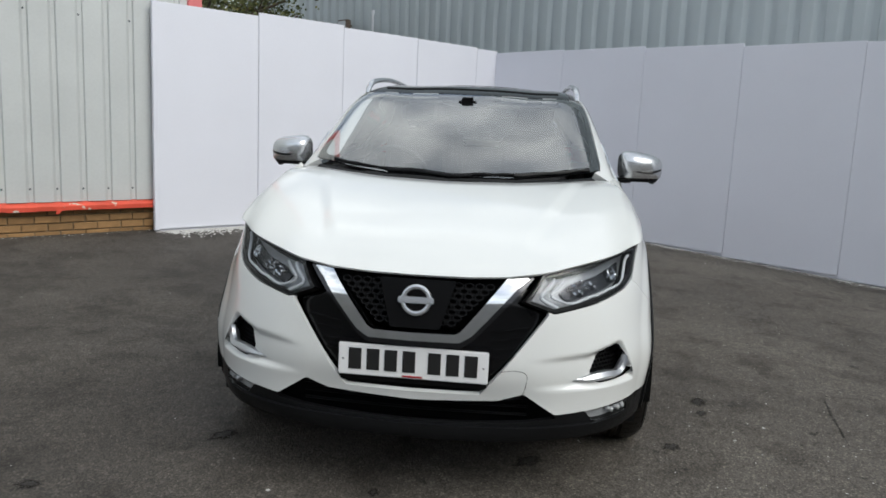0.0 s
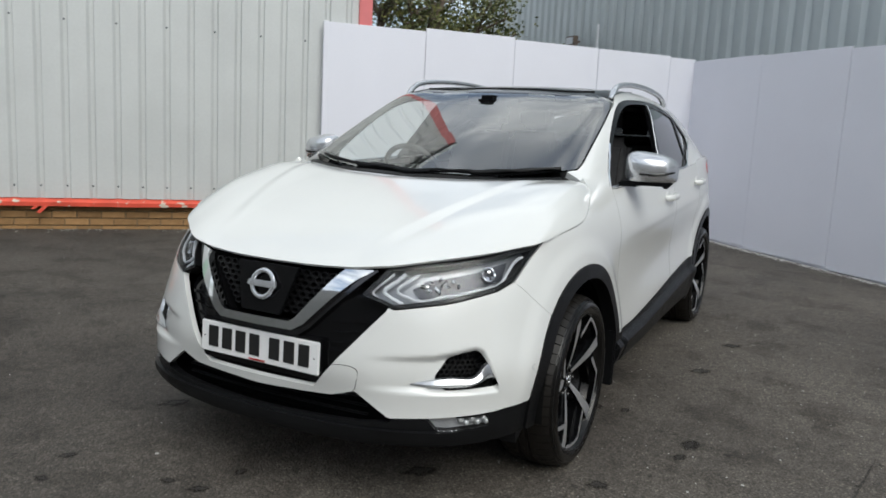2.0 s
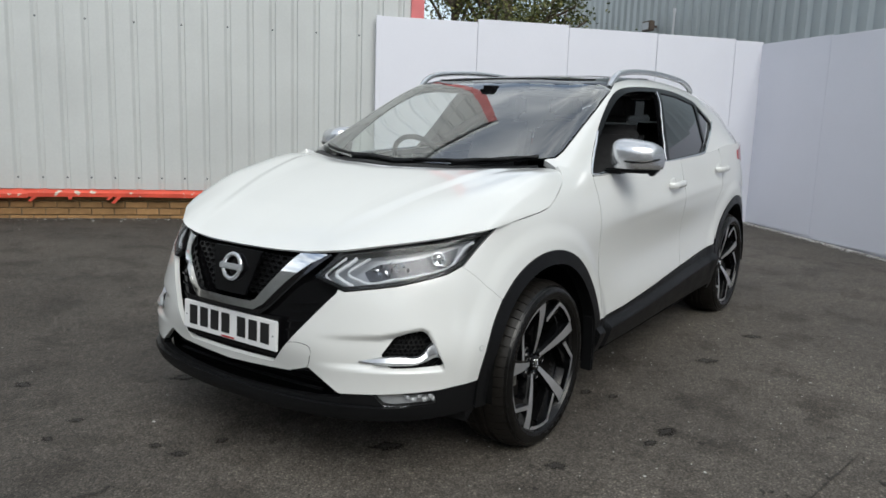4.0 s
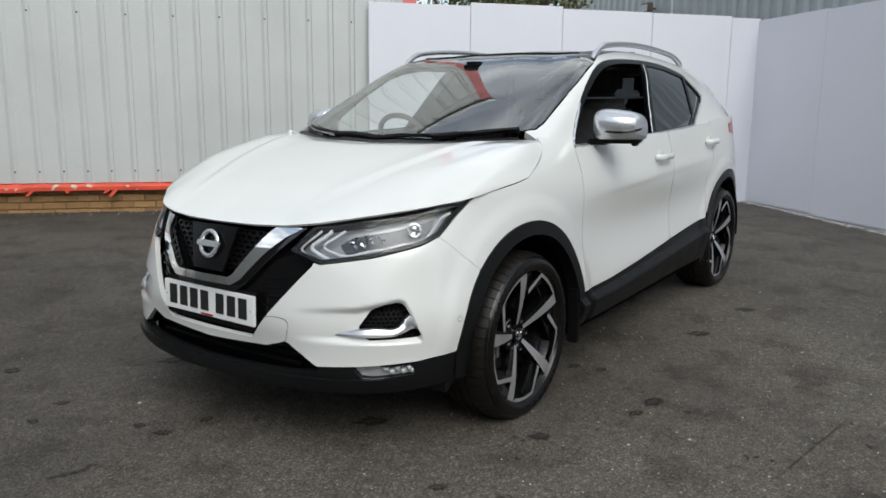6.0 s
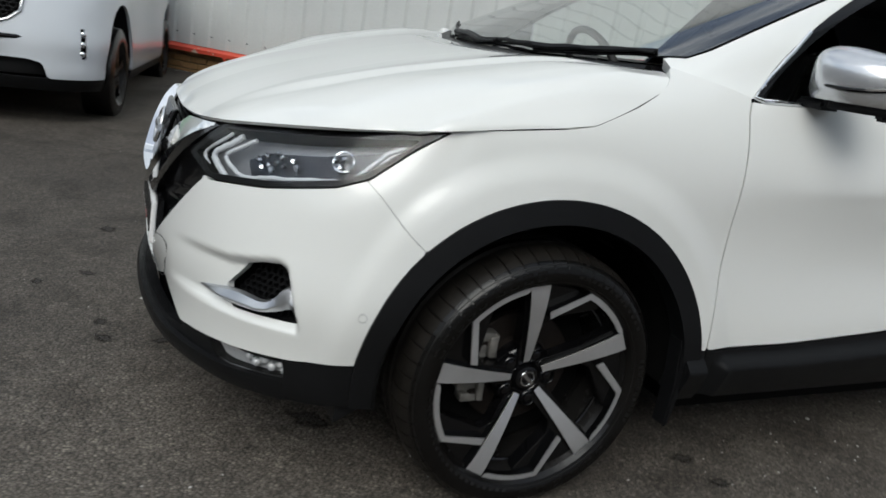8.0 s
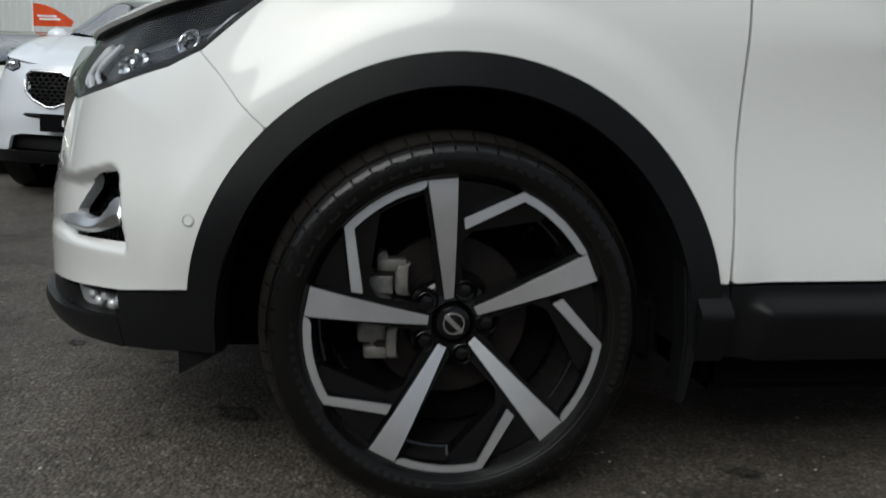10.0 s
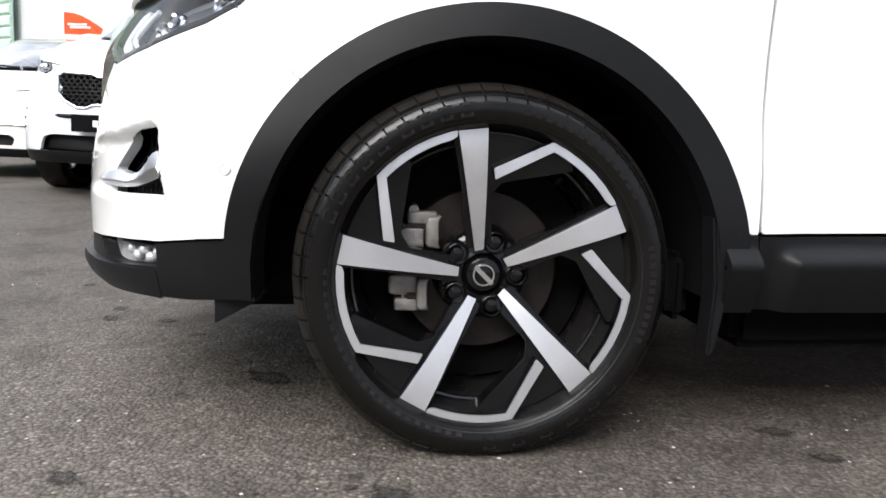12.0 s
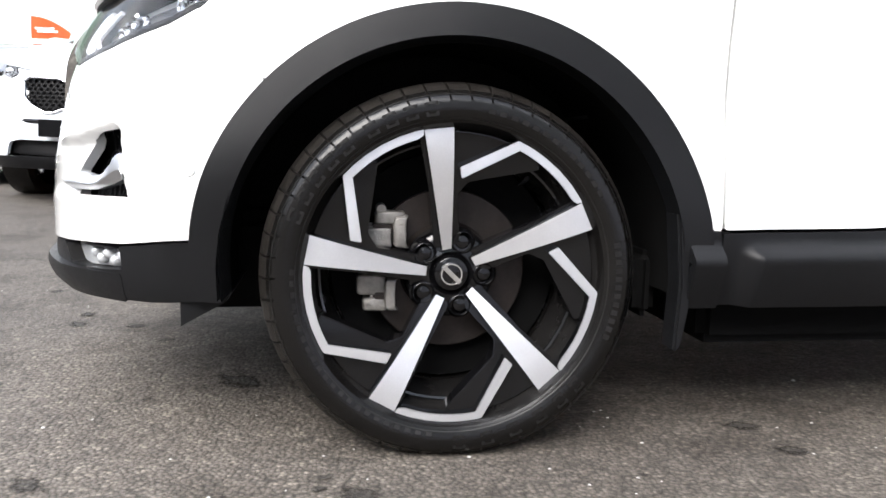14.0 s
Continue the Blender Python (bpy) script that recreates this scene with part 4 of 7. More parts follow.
def honeycomb(poly, dx, dz, place, rim=0.24, mirror=False):
    """Hexagonal openwork over a polygon; place(a, b, depth) gives the point in space."""
    bm = bmesh.new()
    xs, zs = [p[0] for p in poly], [p[1] for p in poly]
    row = 0
    b = min(zs)
    while b < max(zs):
        a = min(xs) + (dx / 2 if row % 2 else 0)
        while a < max(xs):
            if sdf(np.array([a]), np.array([b]), poly)[0] < -dx * 0.30:
                rings = []
                for k, dep in ((1.0, 0.0), (1 - rim, 0.0), (1 - rim, 0.016)):
                    rings.append([bm.verts.new(place(a + k * dx / 2 * 1.02 * math.sin(q), b + k * dz * 0.66 * math.cos(q), dep)) for q in (math.pi / 3 * i for i in range(6))])
                for p, q in zip(rings, rings[1:]):
                    for i in range(6):
                        bm.faces.new((p[i], p[(i + 1) % 6], q[(i + 1) % 6], q[i]))
            a += dx
        b += dz
        row += 1
    bmesh.ops.recalc_face_normals(bm, faces=bm.faces)
    return bm


mesh_poly = [(-0.292, 0.814), (-0.148, 0.650), (0.148, 0.650), (0.292, 0.814)]
part("grille_mesh", honeycomb(mesh_poly, 0.036, 0.018, lambda a, b, d: (a, -0.757 - 0.30 * (0.83 - b) + 0.10 * a * a + d, b)), MESH, car, "black honeycomb grille", smooth=False)
bm = bmesh.new()
prism(bm, [(-0.34, 0.82), (-0.15, 0.62), (0.15, 0.62), (0.34, 0.82)], "y", -0.712, -0.702)
part("radiator_panel", bm, DARK, car)
bm = bmesh.new()
prism(bm, [(-0.134, 0.814), (-0.086, 0.652), (0.086, 0.652), (0.134, 0.814)], "y", 0, 0.012, 0.003)
for v in bm.verts:
    v.co.y += -0.795 - 0.28 * (0.822 - v.co.z)
part("badge_panel", bm, GLOSS, car, "gloss black radar panel behind the badge")
bm = bmesh.new()
for k in range(48):
    a0 = 2 * math.pi * k / 48
    ring = [bm.verts.new(((0.0455 + 0.0085 * math.cos(b)) * math.cos(a0), 0.006 * math.sin(b), (0.0455 + 0.0085 * math.cos(b)) * math.sin(a0))) for b in (2 * math.pi * j / 8 for j in range(8))]
    if k:
        for j in range(8):
            bm.faces.new((last[j], last[(j + 1) % 8], ring[(j + 1) % 8], ring[j]))
    else:
        first = ring
    last = ring
for j in range(8):
    bm.faces.new((last[j], last[(j + 1) % 8], first[(j + 1) % 8], first[j]))
box(bm, -0.062, 0.062, -0.009, 0.004, -0.011, 0.011, 0.003)
bmesh.ops.transform(bm, matrix=pose(0, -0.828, 0.748, -14), verts=bm.verts)
part("badge", bm, SATIN, car, "chrome ring badge with a cross bar")

bm = bmesh.new()
box(bm, -0.260, 0.260, -0.006, 0.006, -0.0555, 0.0555, 0.003)
plate = part("number_plate", bm, PLATE, car, "white number plate with black bars")
plate.matrix_basis = pose(0, -0.849, 0.531, -3)
for cx in (-0.201, -0.138, -0.076, -0.013, 0.075, 0.138, 0.201):
    bm = bmesh.new()
    box(bm, cx - 0.022, cx + 0.022, -0.0085, -0.0055, -0.034, 0.0405)
    part("plate_bar", bm, INK, plate, smooth=False)
for cx in (-0.243, 0.243):
    bm = bmesh.new()
    box(bm, cx - 0.003, cx + 0.003, -0.008, -0.0055, -0.003, 0.003, 0.001)
    part("plate_screw", bm, SATIN, plate)
bm = bmesh.new()
box(bm, -0.035, 0.035, -0.0075, -0.0055, -0.051, -0.045)
part("dealer_strip", bm, RED, plate, smooth=False)
bm = bmesh.new()
box(bm, -0.262, 0.262, 0.004, 0.02, -0.080, 0.068, 0.004)
holder = part("plate_holder", bm, GLOSS, car)
holder.matrix_basis = pose(0, -0.846, 0.531, -3)
# ribs of the side grilles beside the plate
for zz in (0.560, 0.592, 0.624, 0.656):
    rib = LOW.keep(every(grille_d + 0.012, np.abs(Z - zz - 0.06 * (X - 0.3)) - 0.004, 0.272 - X, -sdf(X, Z, V_LOW) + 0.004))
    for flip in (False, True):
        sheet_part("side_grille_rib", (rib.mirror() if flip else rib).out(-0.027), GLOSS, car, 0.012)

# tow-eye cover: a fine rounded joint in the bumper
bm = bmesh.new()
tow = curve_pts([(0.300, 0.520), (0.372, 0.520), (0.388, 0.512), (0.391, 0.478), (0.380, 0.440), (0.360, 0.424), (0.318, 0.422)], 40)
tube(bm, [(a, front_y(a, b) - 0.0002, b) for a, b in tow], 0.0011, 6)
part("tow_cover_joint", bm, CLAD, car)

# lower mouth
bm = bmesh.new()
box(bm, -0.56, 0.56, -0.70, -0.68, 0.25, 0.46)
mouth = part("lower_grille", bm, MESH, car, "black lower grille")
for zz in (0.345, 0.375, 0.405):
    bm = bmesh.new()
    tube(bm, [(x / 10, -0.785 + 0.12 * (x / 10) ** 2, zz) for x in range(-4, 5)], 0.006, 6, (1.6, 0.7))
    part("slat", bm, MESH, mouth)

bm = bmesh.new()
prism(bm, [(-0.60, -0.66), (-0.42, -0.775), (-0.2, -0.815), (0.2, -0.815), (0.42, -0.775), (0.60, -0.66), (0.60, -0.50), (-0.60, -0.50)], "z", 0.268, 0.278)
part("undertray", bm, DARK, car)

# lamps, fog lamps and side intakes, on both sides
def at_sheet(s, h, z):
    d = (s.v[:, 0] + unwarp(s.v) - h) ** 2 + (s.v[:, 2] - z) ** 2
    i = np.argpartition(d, 6)[:6]
    w = 1 / (d[i] + 1e-6)
    w /= w.sum()
    return Vector((s.v[i] * w[:, None]).sum(0)), Vector((s.n[i] * w[:, None]).sum(0)).normalized()


lens = LOW.keep(every(lamp_d + 0.001, Y + 0.15))
lx = lens.v[:, 0] + unwarp(lens.v)
lz = lens.v[:, 2]
ld = sdf(lx, lz, LAMP)
POCKET = [(-0.215, 0.782), (-0.14, 0.812), (0.09, 0.834), (0.325, 0.866), (0.268, 0.805), (0.10, 0.780), (-0.185, 0.748)]
pocket = lens.keep(sdf(lx, lz, POCKET))
GUIDES = [([(-0.175, 0.826), (-0.230, 0.800), (-0.283, 0.771), (-0.240, 0.751), (-0.198, 0.740), (-0.10, 0.750), (0.02, 0.763), (0.14, 0.777), (0.235, 0.790), (0.29, 0.822), (0.350, 0.860), (0.40, 0.872)], 0.0055),
          ([(-0.235, 0.826), (-0.290, 0.796), (-0.338, 0.765), (-0.300, 0.742), (-0.265, 0.727)], 0.0075),
          ([(-0.285, 0.826), (-0.340, 0.795), (-0.385, 0.760), (-0.350, 0.738), (-0.315, 0.722)], 0.0045)]
SPARKS = [(-0.165, 0.792), (-0.135, 0.776), (-0.09, 0.772), (-0.055, 0.804), (-0.15, 0.788), (-0.125, 0.802), (-0.105, 0.782), (-0.075, 0.792), (-0.08, 0.812), (-0.045, 0.788), (-0.015, 0.806), (0.01, 0.792), (0.155, 0.822), (0.185, 0.835), (0.21, 0.818), (0.18, 0.812)]
rim_l = lens.keep(-ld - 0.014)
foglens = LOW.keep(every(sdf(H, Z, FOG) + 0.002, Y + 0.3))
mouth_in = LOW.keep(every(intake_d - 0.075, Y + 0.2, edge_z(X) + 0.01 - Z))
PLAIN = lower_body(0.012, False)
px_, py_, pz_ = PLAIN.v.T.copy()
shaped(PLAIN.v)
skin = PLAIN.keep(every(py_ + 0.15, np.abs(pz_ - 0.51) - 0.09, -0.4 - px_ - py_))
for flip in (False, True):
    side = (lambda s: s.mirror()) if flip else (lambda s: s)
    sg = -1 if flip else 1
    lamp = sheet_part("headlamp", side(lens.out(0.001)), LAMPGLASS, car, 0.004, "clear swept-back headlamp with LED light guides")
    lamp.visible_shadow = False
    sheet_part("lamp_housing", side(lens.out(-0.055)), LAMPIN, lamp, 0)
    sheet_part("lamp_rim", side(rim_l.out(-0.004)), MESH, lamp, 0.05)
    sheet_part("lamp_pocket", side(pocket.out(-0.046)), LAMPDARK, lamp, 0.006, "black inner lamp panel")
    for path, r in GUIDES:
        bm = bmesh.new()
        pts = []
        for hh, zz in curve_pts(path, 4 * len(path)):
            p, n = at_sheet(lens, hh, zz)
            q = p - n * 0.022
            pts.append((sg * q.x, q.y, q.z))
        tube(bm, pts, r, 8)
        part("light_guide", bm, GUIDE, lamp, "milky chevron light guide")
    for i, (hh, zz) in enumerate(SPARKS):
        p, n = at_sheet(lens, hh, zz)
        c = p - n * 0.034
        bm = bmesh.new()
        bmesh.ops.create_icosphere(bm, subdivisions=1, radius=0.0085 if i < 12 else 0.010)
        bmesh.ops.transform(bm, matrix=Matrix.Translation((sg * c.x, c.y, c.z)) @ Matrix.Rotation(0.7 * i, 4, "Y") @ Matrix.Diagonal((1.3, 1.0, 0.8, 1)), verts=bm.verts)
        part("projector", bm, CRYSTAL, lamp, smooth=False)
    p, n = at_sheet(lens, 0.185, 0.826)
    c = p - n * 0.030
    u = n.cross(Vector((0, 0, 1))).normalized()
    w = u.cross(n)
    bm = bmesh.new()
    ring = [c + 0.024 * (math.cos(a) * u + math.sin(a) * w) for a in (2 * math.pi * q / 20 for q in range(22))]
    tube(bm, [(sg * q.x, q.y, q.z) for q in ring], 0.0028, 6, (1, 1), False)
    part("projector_ring", bm, CRYSTAL, lamp, "bright ring of the projector")
    fog = sheet_part("fog_lamp", side(foglens.out(-0.004)), LAMPGLASS, car, 0.004, "clear slim fog lamp")
    fog.visible_shadow = False
    sheet_part("fog_reflector", side(foglens.out(-0.03)), FOGIN, fog, 0)
    for i, hh in enumerate((0.02, 0.05, 0.08, 0.11, 0.14, 0.16)):
        p, n = at_sheet(foglens, hh, 0.352 - 0.012 * (i % 2))
        bm = bmesh.new()
        bmesh.ops.create_icosphere(bm, subdivisions=2, radius=0.012)
        bmesh.ops.transform(bm, matrix=Matrix.Translation((sg * (p.x - n.x * 0.022), p.y - n.y * 0.022, p.z)) @ Matrix.Rotation(0.8 * i, 4, "Y"), verts=bm.verts)
        part("fog_bulb", bm, FOGIN, fog)
    intake = sheet_part("side_intake", side(mouth_in.out(-0.058)), MESH, car, 0, "black honeycomb side intake")
    def deep(a, b, d, sg=sg):
        p, n = at_sheet(mouth_in, a, b)
        q = p - n * (0.034 + d)
        return (sg * q.x, q.y, q.z)
    part("intake_mesh", honeycomb(INTAKE, 0.026, 0.016, deep), MESH, intake, smooth=False)
    # a bar with a ridge, pointed at the plate's end and hooked up at the wheel's
    bm = bmesh.new()
    rings_b = []
    for hh, zt, zb in curve_pts(BLADE, 34):
        p, n = at_sheet(skin, hh, (zt + zb) / 2)
        n.z = 0
        n.normalize()
        k = float(ease(-0.232, -0.10, hh))
        lift = -0.009 * (1 - k) + 0.003 * k - 0.003 * float(ease(0.04, 0.14, hh))
        ridge = zb + (zt - zb) * 0.42
        ring = []
        for zz, dep in ((zt, -0.024 * k), (zt - 0.002, -0.010 * k), (ridge, 0.0), (ridge - 0.003, 0.0), (zb, -0.010 * k), (zb, -0.030 * k), (ridge, -0.040 * k)):
            q = p + n * (lift + dep)
            ring.append(bm.verts.new((sg * q.x, q.y, zz)))
        rings_b.append(ring)
    for a, b in zip(rings_b, rings_b[1:]):
        for i in range(7):
            bm.faces.new((a[i], a[(i + 1) % 7], b[(i + 1) % 7], b[i]))
    bm.faces.new(rings_b[0]), bm.faces.new(rings_b[-1][::-1])
    bmesh.ops.recalc_face_normals(bm, faces=bm.faces)
    part("intake_blade", bm, BLADEM, car, "satin silver intake blade", angle=28)
    bm = bmesh.new()
    i = np.argmin((Y + 0.447) ** 2 + (Z - 0.511) ** 2 + (X < 0.6) * 9)
    spin(bm, [(0.0015, 0.0), (0.0015, 0.0075), (0.0, 0.0082), (0.0004, 0.0088), (0.0008, 0.0094), (-0.001, 0.0098)], 24)
    n = Vector((LOW.n[i][0] * sg, LOW.n[i][1], LOW.n[i][2]))
    turn = n.to_track_quat("X", "Z").to_matrix().to_4x4()
    bmesh.ops.transform(bm, matrix=Matrix.Translation((sg * X[i], float(LOW.v[i][1]), Z[i])) @ turn, verts=bm.verts)
    eye = part("parking_sensor", bm, PAINT, car)
    bm = bmesh.new()
    spin(bm, [(-0.001, 0.0098), (0.0010, 0.0098), (0.0010, 0.0104), (-0.001, 0.0104)], 28)
    bmesh.ops.transform(bm, matrix=Matrix.Translation((sg * X[i], float(LOW.v[i][1]), Z[i])) @ turn, verts=bm.verts)
    part("sensor_ring", bm, BLADEM, eye)

# cabin shell, roof, glass
CX, CY, CZ = CAB.v.T
SCREEN_P = [(-0.1, 0.112), (0.0, 0.112), (0.3, 0.150), (0.5, 0.230), (0.655, 0.330), (0.692, 0.385), (0.696, 0.45), (0.684, 0.6), (0.664, 0.85), (0.637, 1.075), (0.3, 1.050), (-0.1, 1.040)]
ROOF_P = [(-0.1, 1.052), (0.3, 1.062), (0.632, 1.089), (0.600, 1.20), (0.572, 1.5), (0.565, 2.4), (0.51, 2.95), (-0.1, 3.02)]
TRIM_P = curve_pts([(0.515, 1.050), (0.745, 1.245), (0.92, 1.354), (1.10, 1.434), (1.35, 1.467), (1.68, 1.472), (2.02, 1.454), (2.33, 1.405)], 36) + [(2.505, 1.292), (2.515, 1.270), (2.06, 1.098), (1.39, 1.070)]
FRONT_W = curve_pts([(0.553, 1.060), (0.775, 1.237), (0.94, 1.336), (1.12, 1.412), (1.35, 1.445), (1.645, 1.450)], 24) + [(1.395, 1.082)]
REAR_W = [(1.72, 1.448), (2.0, 1.432), (2.30, 1.388), (2.145, 1.165), (2.01, 1.107), (1.47, 1.087)]
QUART_W = [(2.335, 1.380), (2.485, 1.274), (2.10, 1.122), (2.055, 1.116), (2.18, 1.175)]
scr_d = sdf(CX, CY, SCREEN_P)
roof_d = sdf(CX, CY, ROOF_P)
sidew = 0.60 - CX
trim_d = every(sdf(CY, CZ, TRIM_P), sidew)
fw_d, rw_d, qw_d = (every(sdf(CY, CZ, p), sidew) for p in (FRONT_W, REAR_W, QUART_W))
low_lim = np.where(CY < 0.6, line(CY, [0.0, 0.28, 0.45, 0.56], [1.05, 1.065, 1.062, 1.050]), line(CY, [p[0] for p in BELT], [p[1] for p in BELT]))
shell = CAB.keep(every(-scr_d + 0.004, -roof_d + 0.003, -trim_d, low_lim - CZ, 0.335 - CY))
sheet_part("cabin_shell", shell.both(), PAINT, car, 0.03, "white roof sides and pillars")
roof = CAB.keep(every(roof_d))
sheet_part("roof", roof.both().out(-0.002), GLOSS, car, 0.02, "gloss black roof with glass panel")
for yy in (1.19, 1.95):
    bm = bmesh.new()
    tube(bm, [(k / 10 * 0.5, yy, float(CZ[np.argmin((CX - abs(k) / 10 * 0.5) ** 2 + (CY - yy) ** 2)]) - 0.001) for k in range(-10, 11)], 0.006, 6)
    part("roof_seal", bm, CLAD, car)
frit = CAB.keep(every(scr_d + 0.002, -scr_d - line(CY, [0.3, 0.9, 1.1], [0.042, 0.026, 0.05])))
sheet_part("screen_border", frit.both().out(-0.003), GLOSS, car, 0.004, "black windscreen border")
cover = CAB.keep(every(scr_d + 0.002, sdf(CX, CY, [(-0.1, 0.90), (0.05, 0.90), (0.075, 0.955), (0.15, 0.985), (0.165, 1.2), (-0.1, 1.2)])))
sheet_part("sensor_cover", cover.both().out(-0.006), GLOSS, car, 0.03, "black sensor housing behind the screen's top")
glass = CAB.keep(every(scr_d + 0.003))
screen = sheet_part("windscreen", glass.both(), SCREEN, car, 0, "raked windscreen reflecting sky and wall")
screen.visible_shadow = False
trims = CAB.keep(every(trim_d + 0.001, -fw_d, -rw_d, -qw_d))
rear_glass = CAB.keep(rw_d)
quart_glass = CAB.keep(qw_d)
for flip in (False, True):
    side = (lambda s: s.mirror()) if flip else (lambda s: s)
    sheet_part("window_trim", side(trims.out(-0.003)), GLOSS, car, 0.02, "gloss black window surround")
    sheet_part("rear_window", side(rear_glass.out(-0.010)), TINT, car, 0, "dark tinted rear side window")
    sheet_part("quarter_window", side(quart_glass.out(-0.010)), TINT, car, 0)
    if flip:
        g = sheet_part("front_window", side(CAB.keep(fw_d).out(-0.010)), CLEAR, car, 0)
        g.visible_shadow = False


def at_cabin(y, z):
    i = np.argmin((CY - y) ** 2 + (CZ - z) ** 2 + (CX < 0.55) * 9)
    return Vector(CAB.v[i]), Vector(CAB.n[i])


rows_chrome = curve_pts([(0.74, 1.240), (0.62, 1.135), (0.53, 1.060)], 10) + curve_pts([(0.56, 1.054), (1.0, 1.066), (1.39, 1.074), (1.7, 1.084), (1.98, 1.094)], 30) + curve_pts([(2.06, 1.100), (2.28, 1.184), (2.51, 1.276)], 10)
for sg in (1, -1):
    bm = bmesh.new()
    pts = []
    for y, z in rows_chrome:
        p, n = at_cabin(y, z)
        pts.append((sg * (p.x + n.x * 0.002), y, z + 0.002))
    tube(bm, pts, 0.007, 8, (0.8, 1.0))
    part("window_chrome", bm, CHROME, car, "chrome window strip")
    bm = bmesh.new()
    p0, n0 = at_cabin(1.49, 1.447)
    pts = [(sg * at_cabin(1.665 - 0.258 * k / 8, 1.448 - 0.365 * k / 8)[0].x, 1.665 - 0.258 * k / 8, 1.448 - 0.365 * k / 8) for k in range(9)]
    tube(bm, pts, 0.006, 6, (0.7, 1.0))
    part("window_channel", bm, SATIN, car)
    # roof rail
    bm = bmesh.new()
    rail = curve_pts([(0.606, 1.125, 1.462), (0.604, 1.20, 1.512), (0.598, 1.33, 1.540), (0.592, 1.50, 1.552), (0.585, 1.9, 1.556), (0.575, 2.25, 1.540), (0.562, 2.50, 1.512), (0.553, 2.64, 1.470)], 40)
    tube(bm, [(sg * a, b, c) for a, b, c in rail], [0.010] + [0.017] * 38 + [0.010], 10, (1.0, 0.9))
    part("roof_rail", bm, SATIN, car, "silver roof rail")
    # door mirror
    bm = bmesh.new()
    bmesh.ops.create_uvsphere(bm, u_segments=36, v_segments=24, radius=1)
    for v in bm.verts:
        x, y, z = v.co
        sx = math.copysign(abs(x) ** 0.60, x)
        sz = math.copysign(abs(z) ** 0.58, z)
        v.co = Vector((0.932 + 0.116 * sx, 0.752 + (0.105 if y < 0 else 0.05) * y * (1.0 - 0.25 * max(sx, 0)) + 0.02 * sx, 1.134 + 0.078 * sz - 0.016 * sx * (1 if z > 0 else 0.2)))
        v.co.x = sg * v.co.x
    if sg < 0:
        bmesh.ops.reverse_faces(bm, faces=bm.faces)
    geom = bmesh.ops.bisect_plane(bm, geom=bm.verts[:] + bm.edges[:] + bm.faces[:], plane_co=(0, 0, 1.084), plane_no=(0, 0, 1), clear_inner=True)
    mirror = part("door_mirror", bm, SATIN, car, "silver door mirror on a black foot")
    bm = bmesh.new()
    foot = [(0.850, 0.690), (0.90, 0.668), (0.985, 0.690), (1.030, 0.74), (1.026, 0.79), (0.86, 0.79)]
    prism(bm, [(sg * a, b) for a, b in foot], "z", 1.064, 1.089, 0.008)
    box(bm, min(sg * 0.80, sg * 0.89), max(sg * 0.80, sg * 0.89), 0.67, 0.74, 1.056, 1.082, 0.008)
    box(bm, min(sg * 0.985, sg * 1.015), max(sg * 0.985, sg * 1.015), 0.735, 0.775, 1.052, 1.07, 0.006)
    part("mirror_foot", bm, CLAD, mirror)
    bm = bmesh.new()
    pts = curve_pts([(0.885, 0.649, 1.120), (0.95, 0.655, 1.116), (1.0, 0.682, 1.120), (1.040, 0.735, 1.130)], 12)
    tube(bm, [(sg * a, b - 0.001, c) for a, b, c in pts], [0.002] + [0.0055] * 10 + [0.002], 8)
    part("mirror_indicator", bm, GLOSS, mirror, "dark indicator slot")
    # door handles
    for yc, zc in ((1.450, 0.954), (2.302, 0.992)):
        i = np.argmin((Y - yc) ** 2 + (Z - zc) ** 2 + (X < 0.5) * 9)
        bm = bmesh.new()
        pts = curve_pts([(-0.100, 0.004, 0), (-0.085, 0.024, 0.001), (0, 0.036, 0.003), (0.085, 0.026, 0.003), (0.100, 0.004, 0.002)], 16)
        tube(bm, [(sg * (X[i] + b), yc + a, zc + c) for a, b, c in pts], [0.010] + [0.014] * 14 + [0.010], 10, (0.7, 1.25))
        part("door_handle", bm, PAINT, car, "white pull handle")
        bm = bmesh.new()
        bmesh.ops.create_uvsphere(bm, u_segments=20, v_segments=10, radius=1)
        for v in bm.verts:
            v.co = Vector((sg * (X[i] - 0.004 + 0.006 * v.co.x), yc - 0.02 + 0.055 * v.co.y, zc + 0.004 + 0.034 * v.co.z))
        part("handle_bowl", bm, PAINT, car)

# wipers and scuttle
bm = bmesh.new()
pts = [(x / 20, line(abs(x / 20), [0, 0.3, 0.5, 0.66], [0.105, 0.142, 0.222, 0.315]), line(abs(x / 20), [0, 0.3, 0.5, 0.66], [1.066, 1.072, 1.083, 1.094])) for x in range(-13, 14)]
tube(bm, pts, 0.020, 8, (1.4, 0.5))
part("scuttle_panel", bm, CLAD, car)


def on_cabin(x, y, lift):
    i = np.argmin((CX - abs(x)) ** 2 + (CY - y) ** 2)
    return Vector((x, y, float(CZ[i]) + lift))


